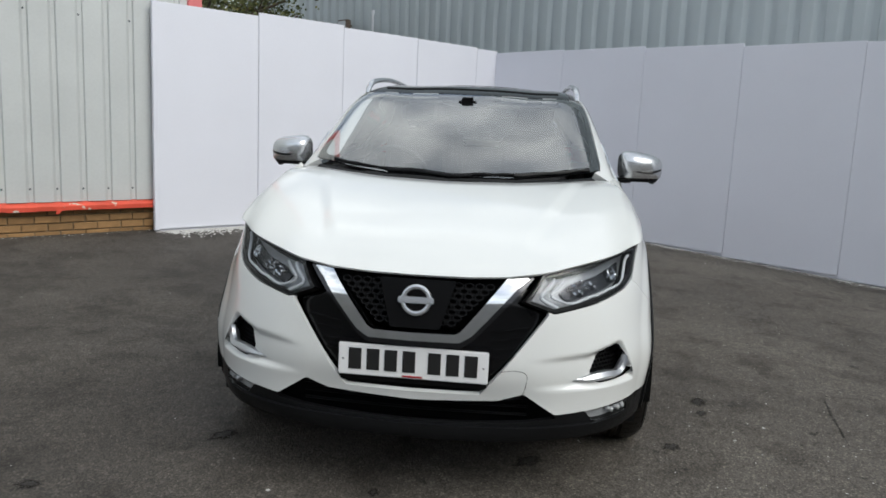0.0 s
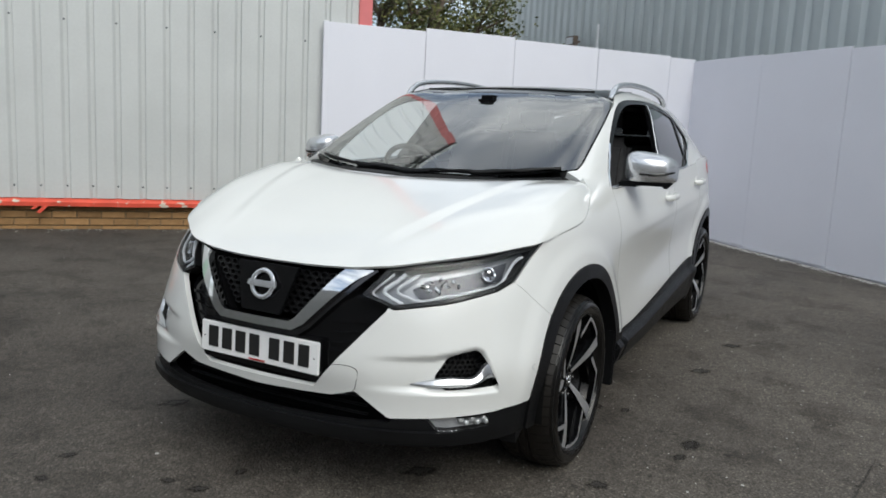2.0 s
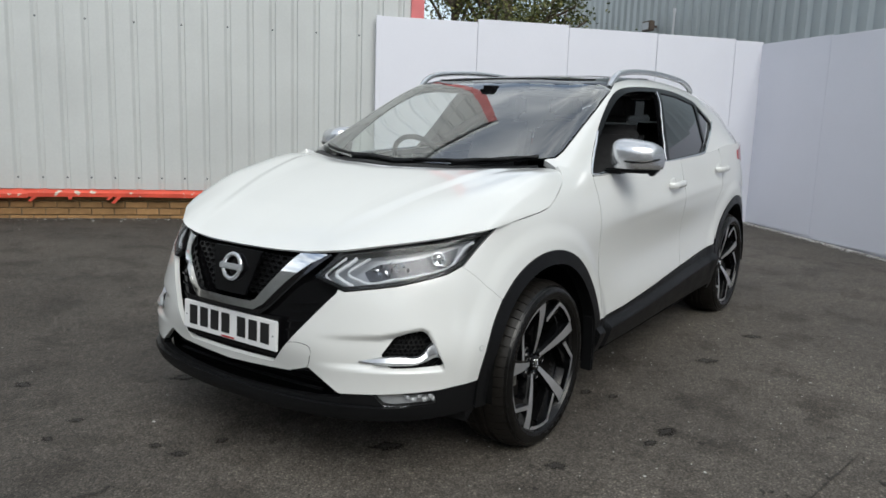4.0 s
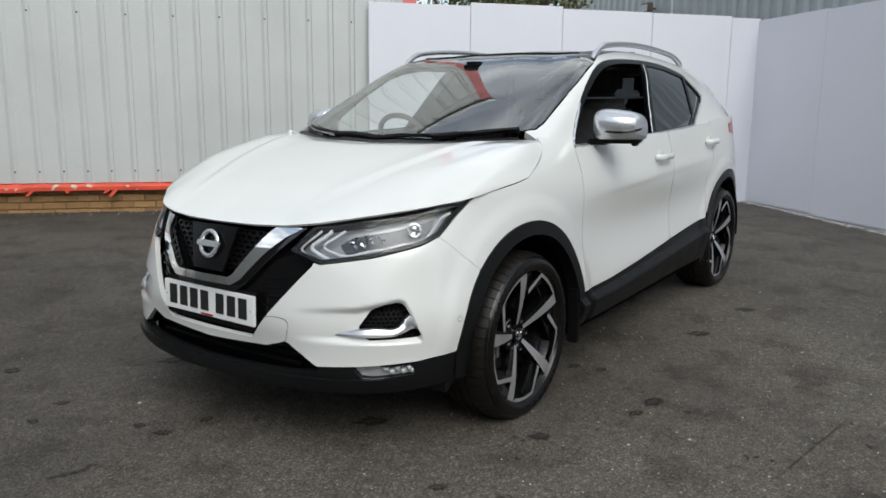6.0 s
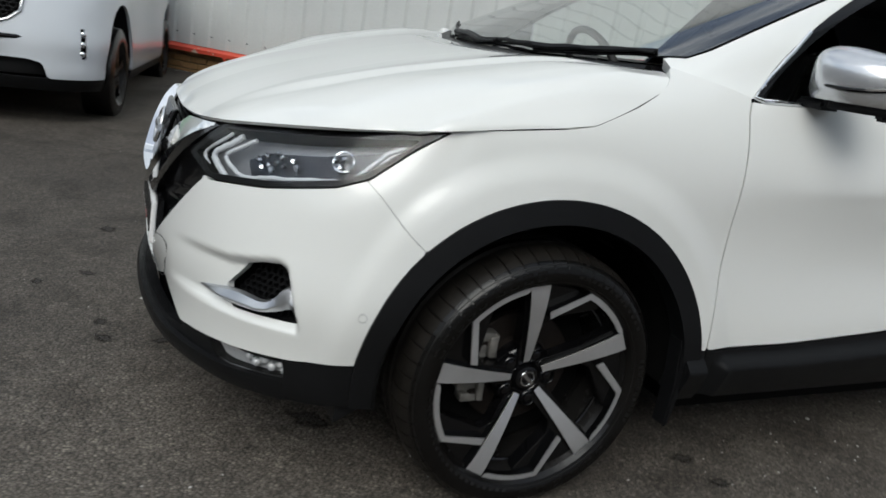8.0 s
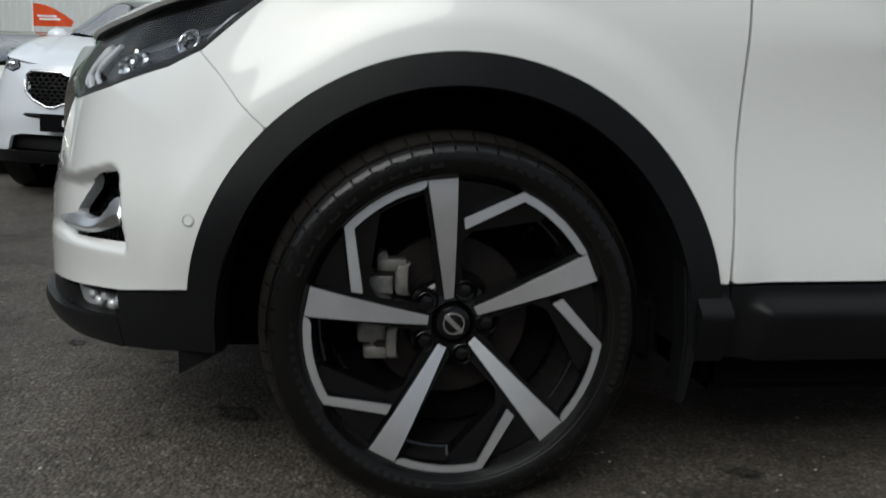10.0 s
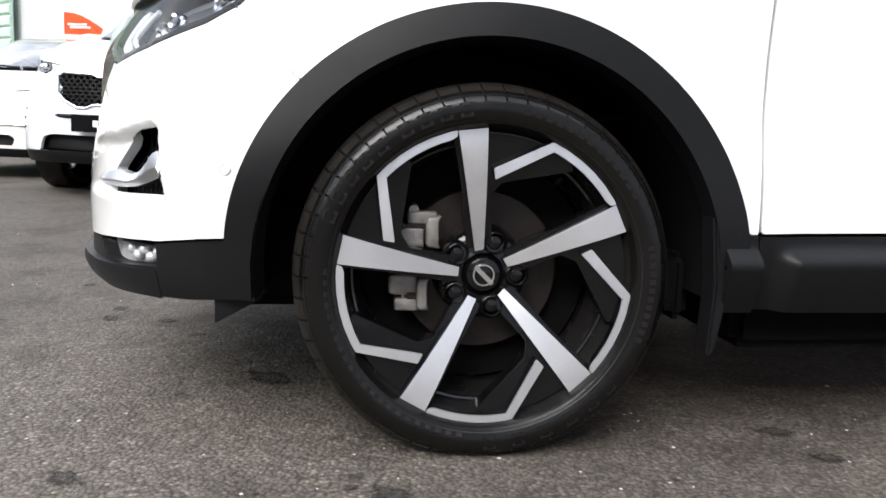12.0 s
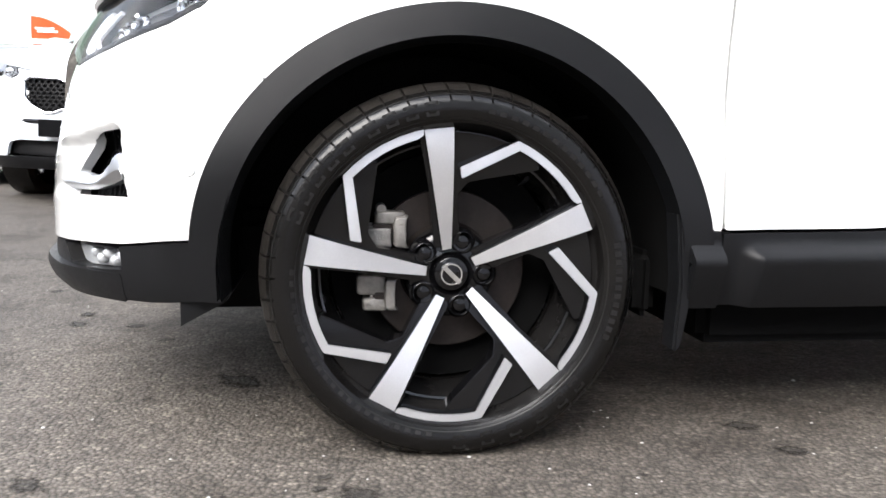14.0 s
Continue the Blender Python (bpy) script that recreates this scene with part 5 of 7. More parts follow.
for xs in (np.linspace(0.64, 0.04, 13), np.linspace(0.10, -0.58, 13)):
    bm = bmesh.new()
    foot = [float(np.interp(abs(x), [0, 0.3, 0.5, 0.655], [0.112, 0.150, 0.230, 0.330])) + 0.014 + 0.014 * math.sin(math.pi * k / 12) for k, x in enumerate(xs)]
    tube(bm, [on_cabin(x, y, 0.005) for x, y in zip(xs, foot)], 0.0050, 6, (0.8, 1.3))
    tube(bm, [on_cabin(x, y - 0.010, 0.006) for x, y in zip(xs[:8], foot[:8])], [0.005, 0.006, 0.007, 0.007, 0.007, 0.008, 0.008, 0.009], 6)
    part("wiper", bm, CLAD, car, "black windscreen wiper")

# floor, liners, wheels
bm = bmesh.new()
box(bm, -0.60, 0.60, -0.55, 3.25, 0.215, 0.42, 0.03)
part("underbody", bm, DARK, car)
for kind, ends in (("floor_pan", (-0.81, 0.81, 0.50, 2.12, 0.180, 0.44)), ("engine_block", (-0.56, 0.56, -0.60, 0.30, 0.425, 0.80)), ("boot_floor", (-0.60, 0.60, 2.3, 3.3, 0.425, 0.75))):
    bm = bmesh.new()
    box(bm, *ends, 0.02)
    part(kind, bm, DARK, car)
for cy in (ARCH[0], ARCH[0] + 2.646):
    for sg in (1, -1):
        bm = bmesh.new()
        prev = None
        for k in range(25):
            a = radians(-6 + 192 * k / 24)
            ring = [bm.verts.new((sg * x, cy + 0.411 * math.cos(a), ARCH[1] + 0.411 * math.sin(a))) for x in (0.885, 0.75, 0.6, 0.52)]
            ring.append(bm.verts.new((sg * 0.52, cy + 0.05 * math.cos(a), ARCH[1] + 0.05 * math.sin(a))))
            if prev:
                for i in range(4):
                    bm.faces.new((prev[i], prev[i + 1], ring[i + 1], ring[i]))
            prev = ring
        part("arch_liner", bm, DARK, car)
for sg in (1, -1):
    bm = bmesh.new()
    prism(bm, [(0.392, 0.452), (0.438, 0.448), (0.440, 0.36), (0.424, 0.27), (0.412, 0.200), (0.398, 0.196), (0.400, 0.25), (0.404, 0.32)], "x", 0.858, 0.913, 0.005)
    if sg < 0:
        bmesh.ops.scale(bm, vec=(-1, 1, 1), verts=bm.verts)
        bmesh.ops.reverse_faces(bm, faces=bm.faces)
    part("mud_flap", bm, CLAD, car, "black moulded mud flap")
    bm = bmesh.new()
    box(bm, min(sg * 0.5, sg * 0.76), max(sg * 0.5, sg * 0.76), 0.385, 0.43, 0.225, 0.36, 0.018, 3)
    part("liner_foot", bm, DARK, car)
    bm = bmesh.new()
    prism(bm, [(-0.478, 0.29), (-0.478, 0.235), (-0.40, 0.278), (-0.39, 0.295)], "x", min(sg * 0.55, sg * 0.82), max(sg * 0.55, sg * 0.82))
    part("air_deflector", bm, CLAD, car)
wheel_l = build_wheel(car, pose(0.7775, 0.0, 0.330))
place_wheel(wheel_l, pose(0.7775, 2.646, 0.330, 0, 0, 0))
place_wheel(wheel_l, pose(-0.7775, 0.0, 0.330, 0, 0, 180))
place_wheel(wheel_l, pose(-0.7775, 2.646, 0.330, 0, 0, 180))

# interior
def seat(sx, sy):
    bm = bmesh.new()
    box(bm, sx - 0.25, sx + 0.25, sy - 0.26, sy + 0.26, 0.55, 0.72, 0.06, 3)
    part("seat_cushion", bm, FABRIC, car)
    bm = bmesh.new()
    box(bm, sx - 0.24, sx + 0.24, -0.07, 0.07, 0.0, 0.60, 0.06, 3)
    for v in bm.verts:
        v.co.y += sy + 0.22 + 0.38 * v.co.z
        v.co.x = sx + (v.co.x - sx) * (1 - 0.35 * max(0, v.co.z - 0.25))
        v.co.z += 0.66
    part("seat_back", bm, FABRIC, car)
    bm = bmesh.new()
    box(bm, sx - 0.13, sx + 0.13, sy + 0.42, sy + 0.53, 1.27, 1.45, 0.045, 3)
    part("headrest", bm, FABRIC, car)


for sx, sy in ((0.37, 1.30), (-0.37, 1.30), (0.37, 2.15), (-0.37, 2.15)):
    seat(sx, sy)
bm = bmesh.new()
prism(bm, [(0.20, 0.98), (0.30, 1.055), (0.55, 1.06), (0.68, 1.02), (0.72, 0.9), (0.70, 0.6), (0.3, 0.6)], "x", -0.70, 0.70, 0.02)
part("dashboard", bm, DASH, car, "dark dashboard")
bm = bmesh.new()
for k in range(40):
    a0 = 2 * math.pi * k / 40
    ring = [bm.verts.new(((0.178 + 0.015 * math.cos(b)) * math.cos(a0), (0.178 + 0.015 * math.cos(b)) * math.sin(a0), 0.015 * math.sin(b))) for b in (2 * math.pi * j / 8 for j in range(8))]
    if k:
        for j in range(8):
            bm.faces.new((last[j], last[(j + 1) % 8], ring[(j + 1) % 8], ring[j]))
    else:
        first = ring
    last = ring
for j in range(8):
    bm.faces.new((last[j], last[(j + 1) % 8], first[(j + 1) % 8], first[j]))
box(bm, -0.06, 0.06, -0.06, 0.05, -0.02, 0.03, 0.02)
box(bm, -0.17, 0.17, -0.018, 0.018, -0.008, 0.008, 0.006)
bmesh.ops.transform(bm, matrix=pose(-0.37, 0.82, 1.02, -62), verts=bm.verts)
part("steering_wheel", bm, DASH, car, "dark steering wheel")
bm = bmesh.new()
box(bm, -0.12, 0.12, 0.93, 0.96, 1.345, 1.41, 0.012)
box(bm, -0.05, 0.05, 0.90, 1.02, 1.40, 1.46, 0.02)
part("interior_mirror", bm, GLOSS, car)
bm = bmesh.new()
box(bm, -0.52, 0.52, 1.12, 2.6, 1.425, 1.44, 0.006)
part("headlining", bm, LINING, car)
for sg in (1, -1):
    bm = bmesh.new()
    box(bm, min(sg * 0.76, sg * 0.80), max(sg * 0.76, sg * 0.80), 0.55, 2.3, 0.45, 1.04, 0.015)
    part("door_lining", bm, DASH, car)
bm = bmesh.new()
box(bm, -0.7, 0.7, 3.05, 3.10, 0.5, 1.10, 0.02)
part("boot_wall", bm, DASH, car)
# tailgate between roof end and rear quarter
bm = bmesh.new()
top = [bm.verts.new((x, 3.20 - 0.02 * abs(x), 1.425 - 0.09 * (abs(x) / 0.54) ** 2)) for x in np.linspace(-0.47, 0.47, 13)]
mid = [bm.verts.new((x, 3.30 - 0.12 * abs(x), 1.25)) for x in np.linspace(-0.64, 0.64, 13)]
bot = [bm.verts.new((x, 3.33 - 0.22 * x * x, 1.10)) for x in np.linspace(-0.76, 0.76, 13)]
for a, b in ((top, mid), (mid, bot)):
    for i in range(12):
        bm.faces.new((a[i], a[i + 1], b[i + 1], b[i]))
part("tailgate_window", bm, TINT, car)


# ---- ground ----
ASPHALT = None


def ground_z(x, y):
    far = -0.02 * x + 0.016 * y
    near = 0.0234 * y + 0.005
    d = np.hypot(np.maximum(np.abs(x) - 1.3, 0), np.maximum(np.abs(y - 1.2) - 2.2, 0))
    k = ease(0.0, 2.4, d)
    z = near * (1 - k) + far * k
    r = np.hypot(x, y)
    return np.where(r > 30, z * np.clip(1 - (r - 30) / 40, 0, 1), z)


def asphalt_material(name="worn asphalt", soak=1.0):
    m = bpy.data.materials.new(name)
    m.use_nodes = True
    nt = m.node_tree
    p = nt.nodes["Principled BSDF"]
    co = nt.nodes.new("ShaderNodeNewGeometry")
    def noise_tex(scale, detail=4, rough=0.5):
        n = nt.nodes.new("ShaderNodeTexNoise")
        n.inputs["Scale"].default_value, n.inputs["Detail"].default_value, n.inputs["Roughness"].default_value = scale, detail, rough
        nt.links.new(co.outputs["Position"], n.inputs["Vector"])
        return n.outputs["Fac"]
    def ramp(src, *stops):
        r = nt.nodes.new("ShaderNodeValToRGB")
        while len(r.color_ramp.elements) < len(stops):
            r.color_ramp.elements.new(0.5)
        for e, (pos, c) in zip(r.color_ramp.elements, stops):
            e.position, e.color = pos, (*c, 1)
        nt.links.new(src, r.inputs[0])
        return r.outputs[0]
    def mix(kind, fac, a, b):
        x = nt.nodes.new("ShaderNodeMixRGB")
        x.blend_type = kind
        for sock, val in zip(x.inputs, (fac, a, b)):
            if isinstance(val, (int, float)):
                sock.default_value = val
            else:
                nt.links.new(val, sock)
        return x.outputs[0]
    vor = nt.nodes.new("ShaderNodeTexVoronoi")
    vor.inputs["Scale"].default_value = 125
    nt.links.new(co.outputs["Position"], vor.inputs["Vector"])
    stones = ramp(vor.outputs["Color"], (0.0, (0.050, 0.0470, 0.0440)), (0.42, (0.072, 0.0683, 0.0635)), (0.76, (0.096, 0.0915, 0.085)), (0.97, (0.165, 0.158, 0.146)))
    gaps = ramp(vor.outputs["Distance"], (0.0, (1, 1, 1)), (0.42, (0.85, 0.85, 0.85)), (0.70, (0.44, 0.44, 0.44)))
    col = mix("MULTIPLY", 1.0, stones, gaps)
    patch = ramp(noise_tex(0.55, 6, 0.6), (0.3, (0.66, 0.64, 0.62)), (0.7, (1.30, 1.29, 1.26)))
    col = mix("MULTIPLY", 1.0, col, patch)
    blot = ramp(noise_tex(3.1, 5, 0.62), (0.36, (0.50, 0.48, 0.46)), (0.50, (1, 1, 1)))
    col = mix("MULTIPLY", 0.8, col, blot)
    mottle = ramp(noise_tex(26, 8, 0.75), (0.34, (0.68, 0.67, 0.66)), (0.62, (1.22, 1.21, 1.19)))
    col = mix("MULTIPLY", 0.9, col, mottle)
    # darker towards -x and paler towards +x, with a ragged change between
    sep = nt.nodes.new("ShaderNodeSeparateXYZ")
    nt.links.new(co.outputs["Position"], sep.inputs[0])
    shift = nt.nodes.new("ShaderNodeMath")
    shift.operation = "MULTIPLY_ADD"
    shift.inputs[1].default_value = 2.4
    nt.links.new(noise_tex(0.6, 5, 0.6), shift.inputs[0])
    nt.links.new(sep.outputs["X"], shift.inputs[2])
    span = nt.nodes.new("ShaderNodeMapRange")
    span.interpolation_type = "SMOOTHSTEP"
    span.inputs[1].default_value, span.inputs[2].default_value = 0.2, 3.0
    nt.links.new(shift.outputs[0], span.inputs[0])
    side_tone = ramp(span.outputs[0], (0.0, (0.80, 0.79, 0.78)), (1.0, (1.25, 1.24, 1.22)))
    col = mix("MULTIPLY", 1.0, col, side_tone)
    dust = ramp(noise_tex(7.0, 7, 0.7), (0.60, (0, 0, 0)), (0.78, (0.030, 0.028, 0.025)))
    col = mix("ADD", 1.0, col, dust)
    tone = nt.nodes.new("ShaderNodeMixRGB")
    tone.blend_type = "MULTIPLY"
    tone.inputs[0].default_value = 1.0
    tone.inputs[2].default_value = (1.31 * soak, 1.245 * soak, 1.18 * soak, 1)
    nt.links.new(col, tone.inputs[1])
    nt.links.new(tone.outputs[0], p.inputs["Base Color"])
    rr = nt.nodes.new("ShaderNodeMapRange")
    rr.inputs[3].default_value, rr.inputs[4].default_value = 0.62, 0.9
    nt.links.new(noise_tex(1.3, 5), rr.inputs[0])
    nt.links.new(rr.outputs[0], p.inputs["Roughness"])
    p.inputs["Specular IOR Level"].default_value = 0.35
    b1 = nt.nodes.new("ShaderNodeBump")
    b1.inputs["Distance"].default_value, b1.inputs["Strength"].default_value = 0.0034, 0.9
    b1.invert = True
    nt.links.new(vor.outputs["Distance"], b1.inputs["Height"])
    b2 = nt.nodes.new("ShaderNodeBump")
    b2.inputs["Distance"].default_value, b2.inputs["Strength"].default_value = 0.012, 0.8
    nt.links.new(noise_tex(22, 8, 0.68), b2.inputs["Height"])
    nt.links.new(b1.outputs[0], b2.inputs["Normal"])
    nt.links.new(b2.outputs[0], p.inputs["Normal"])
    return m


ASPHALT = asphalt_material()
axis = np.concatenate([[-900, -300, -120, -60, -40], np.arange(-28, 28.1, 0.5), [40, 60, 120, 300, 900]])
gx, gy = np.meshgrid(axis, axis, indexing="ij")
gp = np.stack([gx, gy, ground_z(gx, gy)], -1)
ground = new("ground", Sheet.grid(gp).mesh("ground", ASPHALT, 0))
tagged(ground, "dark worn asphalt yard with stains and grit", "asphalt", kind="structure")


def gz(x, y):
    return float(ground_z(np.array([x]), np.array([y]))[0])


# ---- walls ----
UX, UY = 0.6578, 0.7532      # along the left-hand walls, towards the corner
NX, NY = 0.7532, -0.6578     # out of those walls, towards the yard
P0 = (-3.381, 3.935)         # the free end of the panelled wall
CORNER = 4.868
METAL = material("grey-white coated steel", (0.515, 0.53, 0.522), 0.5, metal=0.1, var=0.07, scale=1.4, fine=0.03, fscale=40, rvar=0.1)
METAL2 = material("blue-grey coated steel", (0.46, 0.50, 0.51), 0.42, metal=0.15, var=0.06, scale=1.0, rvar=0.1)
PANEL = material("white hoarding board", (0.70, 0.705, 0.765), 0.5, var=0.025, scale=1.2, fine=0.012, fscale=60)


def chipped(m, color, scale, level):
    """Flake the paint of a material away in spots."""
    nt = m.node_tree
    p = nt.nodes["Principled BSDF"]
    co = nt.nodes.new("ShaderNodeTexCoord")
    n = nt.nodes.new("ShaderNodeTexNoise")
    n.inputs["Scale"].default_value, n.inputs["Detail"].default_value = scale, 6
    r = nt.nodes.new("ShaderNodeValToRGB")
    r.color_ramp.elements[0].position, r.color_ramp.elements[1].position = level, level + 0.03
    mx = nt.nodes.new("ShaderNodeMixRGB")
    mx.inputs[2].default_value = (*color, 1)
    nt.links.new(co.outputs["Object"], n.inputs["Vector"])
    nt.links.new(n.outputs["Fac"], r.inputs[0])
    nt.links.new(r.outputs[0], mx.inputs[0])
    nt.links.new(p.inputs["Base Color"].links[0].from_socket, mx.inputs[1])
    nt.links.new(mx.outputs[0], p.inputs["Base Color"])


CHIPPED = material("chipped red-orange steel trim", (0.62, 0.085, 0.05), 0.45, var=0.16, scale=5, fine=0.06, fscale=60)
chipped(CHIPPED, (0.55, 0.50, 0.42), 9.0, 0.63)
PINK = material("faded red flashing", (0.60, 0.17, 0.17), 0.5, var=0.08)
BRICK = material("buff brick", (0.27, 0.155, 0.065), 0.85, var=0.16, scale=14, fine=0.12, fscale=130, bump=0.002, bscale=120, island=0.2)
MORTAR = material("brown mortar", (0.17, 0.125, 0.075), 0.95, var=0.2, scale=25, bump=0.002, bscale=160)
GRIT = material("pale grit", (0.42, 0.41, 0.39), 0.9, var=0.3, scale=40)
BOLT = material("dark fixing", (0.10, 0.11, 0.115), 0.5, metal=0.4, var=0.1)


def wall_pose(s, off=0.0, z=0.0):
    """Local x along the left-hand walls, local -y out into the yard."""
    return Matrix.Translation((P0[0] + UX * s + NX * off, P0[1] + UY * s + NY * off, z)) @ Matrix.Rotation(math.atan2(UY, UX), 4, "Z")


def right_pose(s, off=0.0, z=0.0):
    """Local x along the right-hand wall away from the corner, local -y out into the yard."""
    cx, cy = P0[0] + UX * CORNER, P0[1] + UY * CORNER
    return Matrix.Translation((cx + NX * s - UX * off, cy + NY * s - UY * off, z)) @ Matrix.Rotation(math.atan2(NY, NX), 4, "Z")


def ribbed(length, z0, z1, pitch, depth=0.032, flat=0.62, thick=0.05, phase=0.0):
    """Trapezoid-ribbed steel sheet in the plane y = 0, with a back."""
    bm = bmesh.new()
    prof = []
    x = -phase
    while x < length:
        a = pitch * flat
        b = pitch - a
        prof += [(x, -depth), (x + a, -depth), (x + a + b * 0.42, 0.0), (x + pitch - b * 0.12, 0.0)]
        x += pitch
    prof = [(min(max(a, 0), length), b) for a, b in prof]
    lo = [bm.verts.new((a, b, z0)) for a, b in prof]
    hi = [bm.verts.new((a, b, z1)) for a, b in prof]
    for i in range(len(prof) - 1):
        if prof[i + 1][0] - prof[i][0] > 1e-6:
            bm.faces.new((lo[i], lo[i + 1], hi[i + 1], hi[i]))
    box(bm, 0, length, 0.004, thick, z0, z1)
    return bm


def structure(name, bm, mat, m, label, category, parent=None):
    ob = part(name, bm, mat, parent, smooth=False)
    ob.matrix_world = m
    return tagged(ob, label, category, kind="structure")


# the steel-clad building at the left, from its corner back along the yard
LEN = 24.0
steel = structure("wall_west", ribbed(LEN, 0.45, 6.2, 0.2333, 0.022, 0.70, 0.06, 0.124), METAL, wall_pose(-LEN + 0.42, -0.10), "ribbed pale grey steel cladding with screw fixings", "wall")
bm = bmesh.new()
box(bm, 0, LEN, 0.0, 0.2, 0.0, 0.44)
footing = structure("wall_footing", bm, MORTAR, wall_pose(-LEN + 0.42, -0.125), "buff brick plinth below steel cladding", "wall")
# sagging drip trim over the brick
bm = bmesh.new()
for k in range(96):
    xa, xb = LEN * k / 96, LEN * (k + 1) / 96
    dent = 0.010 * noise.noise((k * 0.9, 3.1, 0)) + (-0.014 if k in (62, 63, 70, 78, 79) else 0)
    prism(bm, [(-0.075, 0.412 + dent), (-0.072, 0.372 + dent), (-0.066, 0.372 + dent), (-0.062, 0.418 + dent), (0.0, 0.440), (0.0, 0.449)], "x", xa, xb)
for s0, drop, lean in ((-3.53, 0.055, 0.05), (-3.20, 0.03, -0.01), (-2.72, 0.075, 0.06), (-2.80, 0.035, 0.03), (-5.1, 0.04, -0.03), (-0.9, 0.035, 0.02)):
    xa = s0 + LEN - 0.42
    prism(bm, [(xa, 0.375), (xa + 0.045, 0.378), (xa + 0.03 - lean, 0.375 - drop), (xa - lean, 0.372 - drop * 0.8)], "y", -0.078, -0.073)
structure("trim", bm, CHIPPED, wall_pose(-LEN + 0.42, -0.10), "bent and chipped orange-red steel drip trim", "trim")
# building corner flashing and roof edge
bm = bmesh.new()
box(bm, 0.40, 0.545, -0.055, 0.06, 0.4, 6.2, 0.004)
structure("corner_trim", bm, PINK, wall_pose(0.0, -0.10), "faded red corner flashing", "trim")
bm = bmesh.new()
box(bm, -LEN + 0.42, 0.545, -0.10, 0.06, 6.2, 6.34, 0.01)
structure("roof_trim", bm, METAL2, wall_pose(0.0, -0.10), "grey capping along the steel roof edge", "trim")
bm = bmesh.new()
box(bm, 0.50, 0.545, 0.06, 9.0, 0.0, 6.2)
structure("wall_return", bm, METAL, wall_pose(0.0, -0.10), "plain end wall of the steel building", "wall")
bm = bmesh.new()
box(bm, -LEN + 0.42, 0.5, 0.06, 9.0, 6.1, 6.2)
structure("flat_roof", bm, METAL2, wall_pose(0.0, -0.10), "flat roof of the steel building", "roof")

# white panelled hoarding
seams = [0.0, 1.155, 2.263, 3.404, 4.47, CORNER]
hoard = tagged(new("hoarding_left"), "white smooth hoarding boards with narrow joints", "wall", kind="structure")
for a, b in zip(seams, seams[1:]):
    i = seams.index(a)
    bm = bmesh.new()
    top = (2.395, 2.43, 2.405, 2.40, 2.385)[i]
    box(bm, a + 0.004, b - 0.002, -0.018 - 0.003 * (i % 2), 0.0, 0.15 - 0.008 * i, top, 0.0025, 1)
    ob = part("panel", bm, PANEL, hoard, smooth=False)
    ob.matrix_world = wall_pose(0, 0)
bm = bmesh.new()
box(bm, 0.0, 0.05, -0.024, 0.02, 0.14, 2.40, 0.003, 1)
ob = part("edge_strip", bm, PANEL, hoard, smooth=False)
ob.matrix_world = wall_pose(0, 0)
bm = bmesh.new()
box(bm, 0.02, CORNER, 0.0, 0.05, 0.11, 2.37)
ob = part("backing", bm, PANEL, hoard, smooth=False)
ob.matrix_world = wall_pose(0, 0)
hoard2 = tagged(new("hoarding_right"), "white smooth hoarding boards, greyer in shade", "wall", kind="structure")
s = 0.0
for i in range(12):
    w = 1.21
    mid = s + w / 2
    x, y = right_pose(mid).translation.xy
    bm = bmesh.new()
    base = gz(x, y) + 0.02
    box(bm, s + 0.002, s + w - 0.002, -0.018 - 0.002 * (i % 2), 0.0, base, 2.375 - 0.0175 * mid + (0.006 if i % 3 else -0.004), 0.002, 1)
    ob = part("panel", bm, PANEL, hoard2, smooth=False)
    ob.matrix_world = right_pose(0, 0)
    s += w
bm = bmesh.new()
box(bm, -0.02, s, 0.0, 0.05, -0.30, 2.0)
ob = part("backing", bm, PANEL, hoard2, smooth=False)
ob.matrix_world = right_pose(0, 0)

# the tall steel building beyond the right-hand boards
structure("wall_north", ribbed(26, 0.0, 8.0, 0.30, 0.04, 0.45, 0.1), METAL2, right_pose(-11.0, -1.86), "tall ribbed blue-grey steel building", "wall")


# unseen plain walls added south and east to keep low sky light off the car
RENDERED = material("grey-brown render of unseen walls", (0.34, 0.325, 0.305), 0.9, var=0.12, scale=1.1, fine=0.06, fscale=30)
bm = bmesh.new()
box(bm, -19.2, 11.1, -15.3, -15.0, -0.6, 5.6)
structure("wall_south", bm, RENDERED, Matrix.Identity(4), "unseen plain wall added to block low sky light", "wall")
bm = bmesh.new()
box(bm, 10.8, 11.1, -15.0, -1.75, -0.6, 5.6)
structure("wall_east", bm, RENDERED, Matrix.Identity(4), "unseen plain wall added to block low sky light", "wall")


# ---- the other parked cars ----
def scaled(sheet, k):
    n = sheet.n / np.array(k)
    return Sheet(sheet.v * np.array(k), n / (np.linalg.norm(n, axis=1, keepdims=True) + 1e-12), sheet.t)


L2, H2, C2 = lower_body(0.02, False), bonnet(0.02), cabin(0.03)


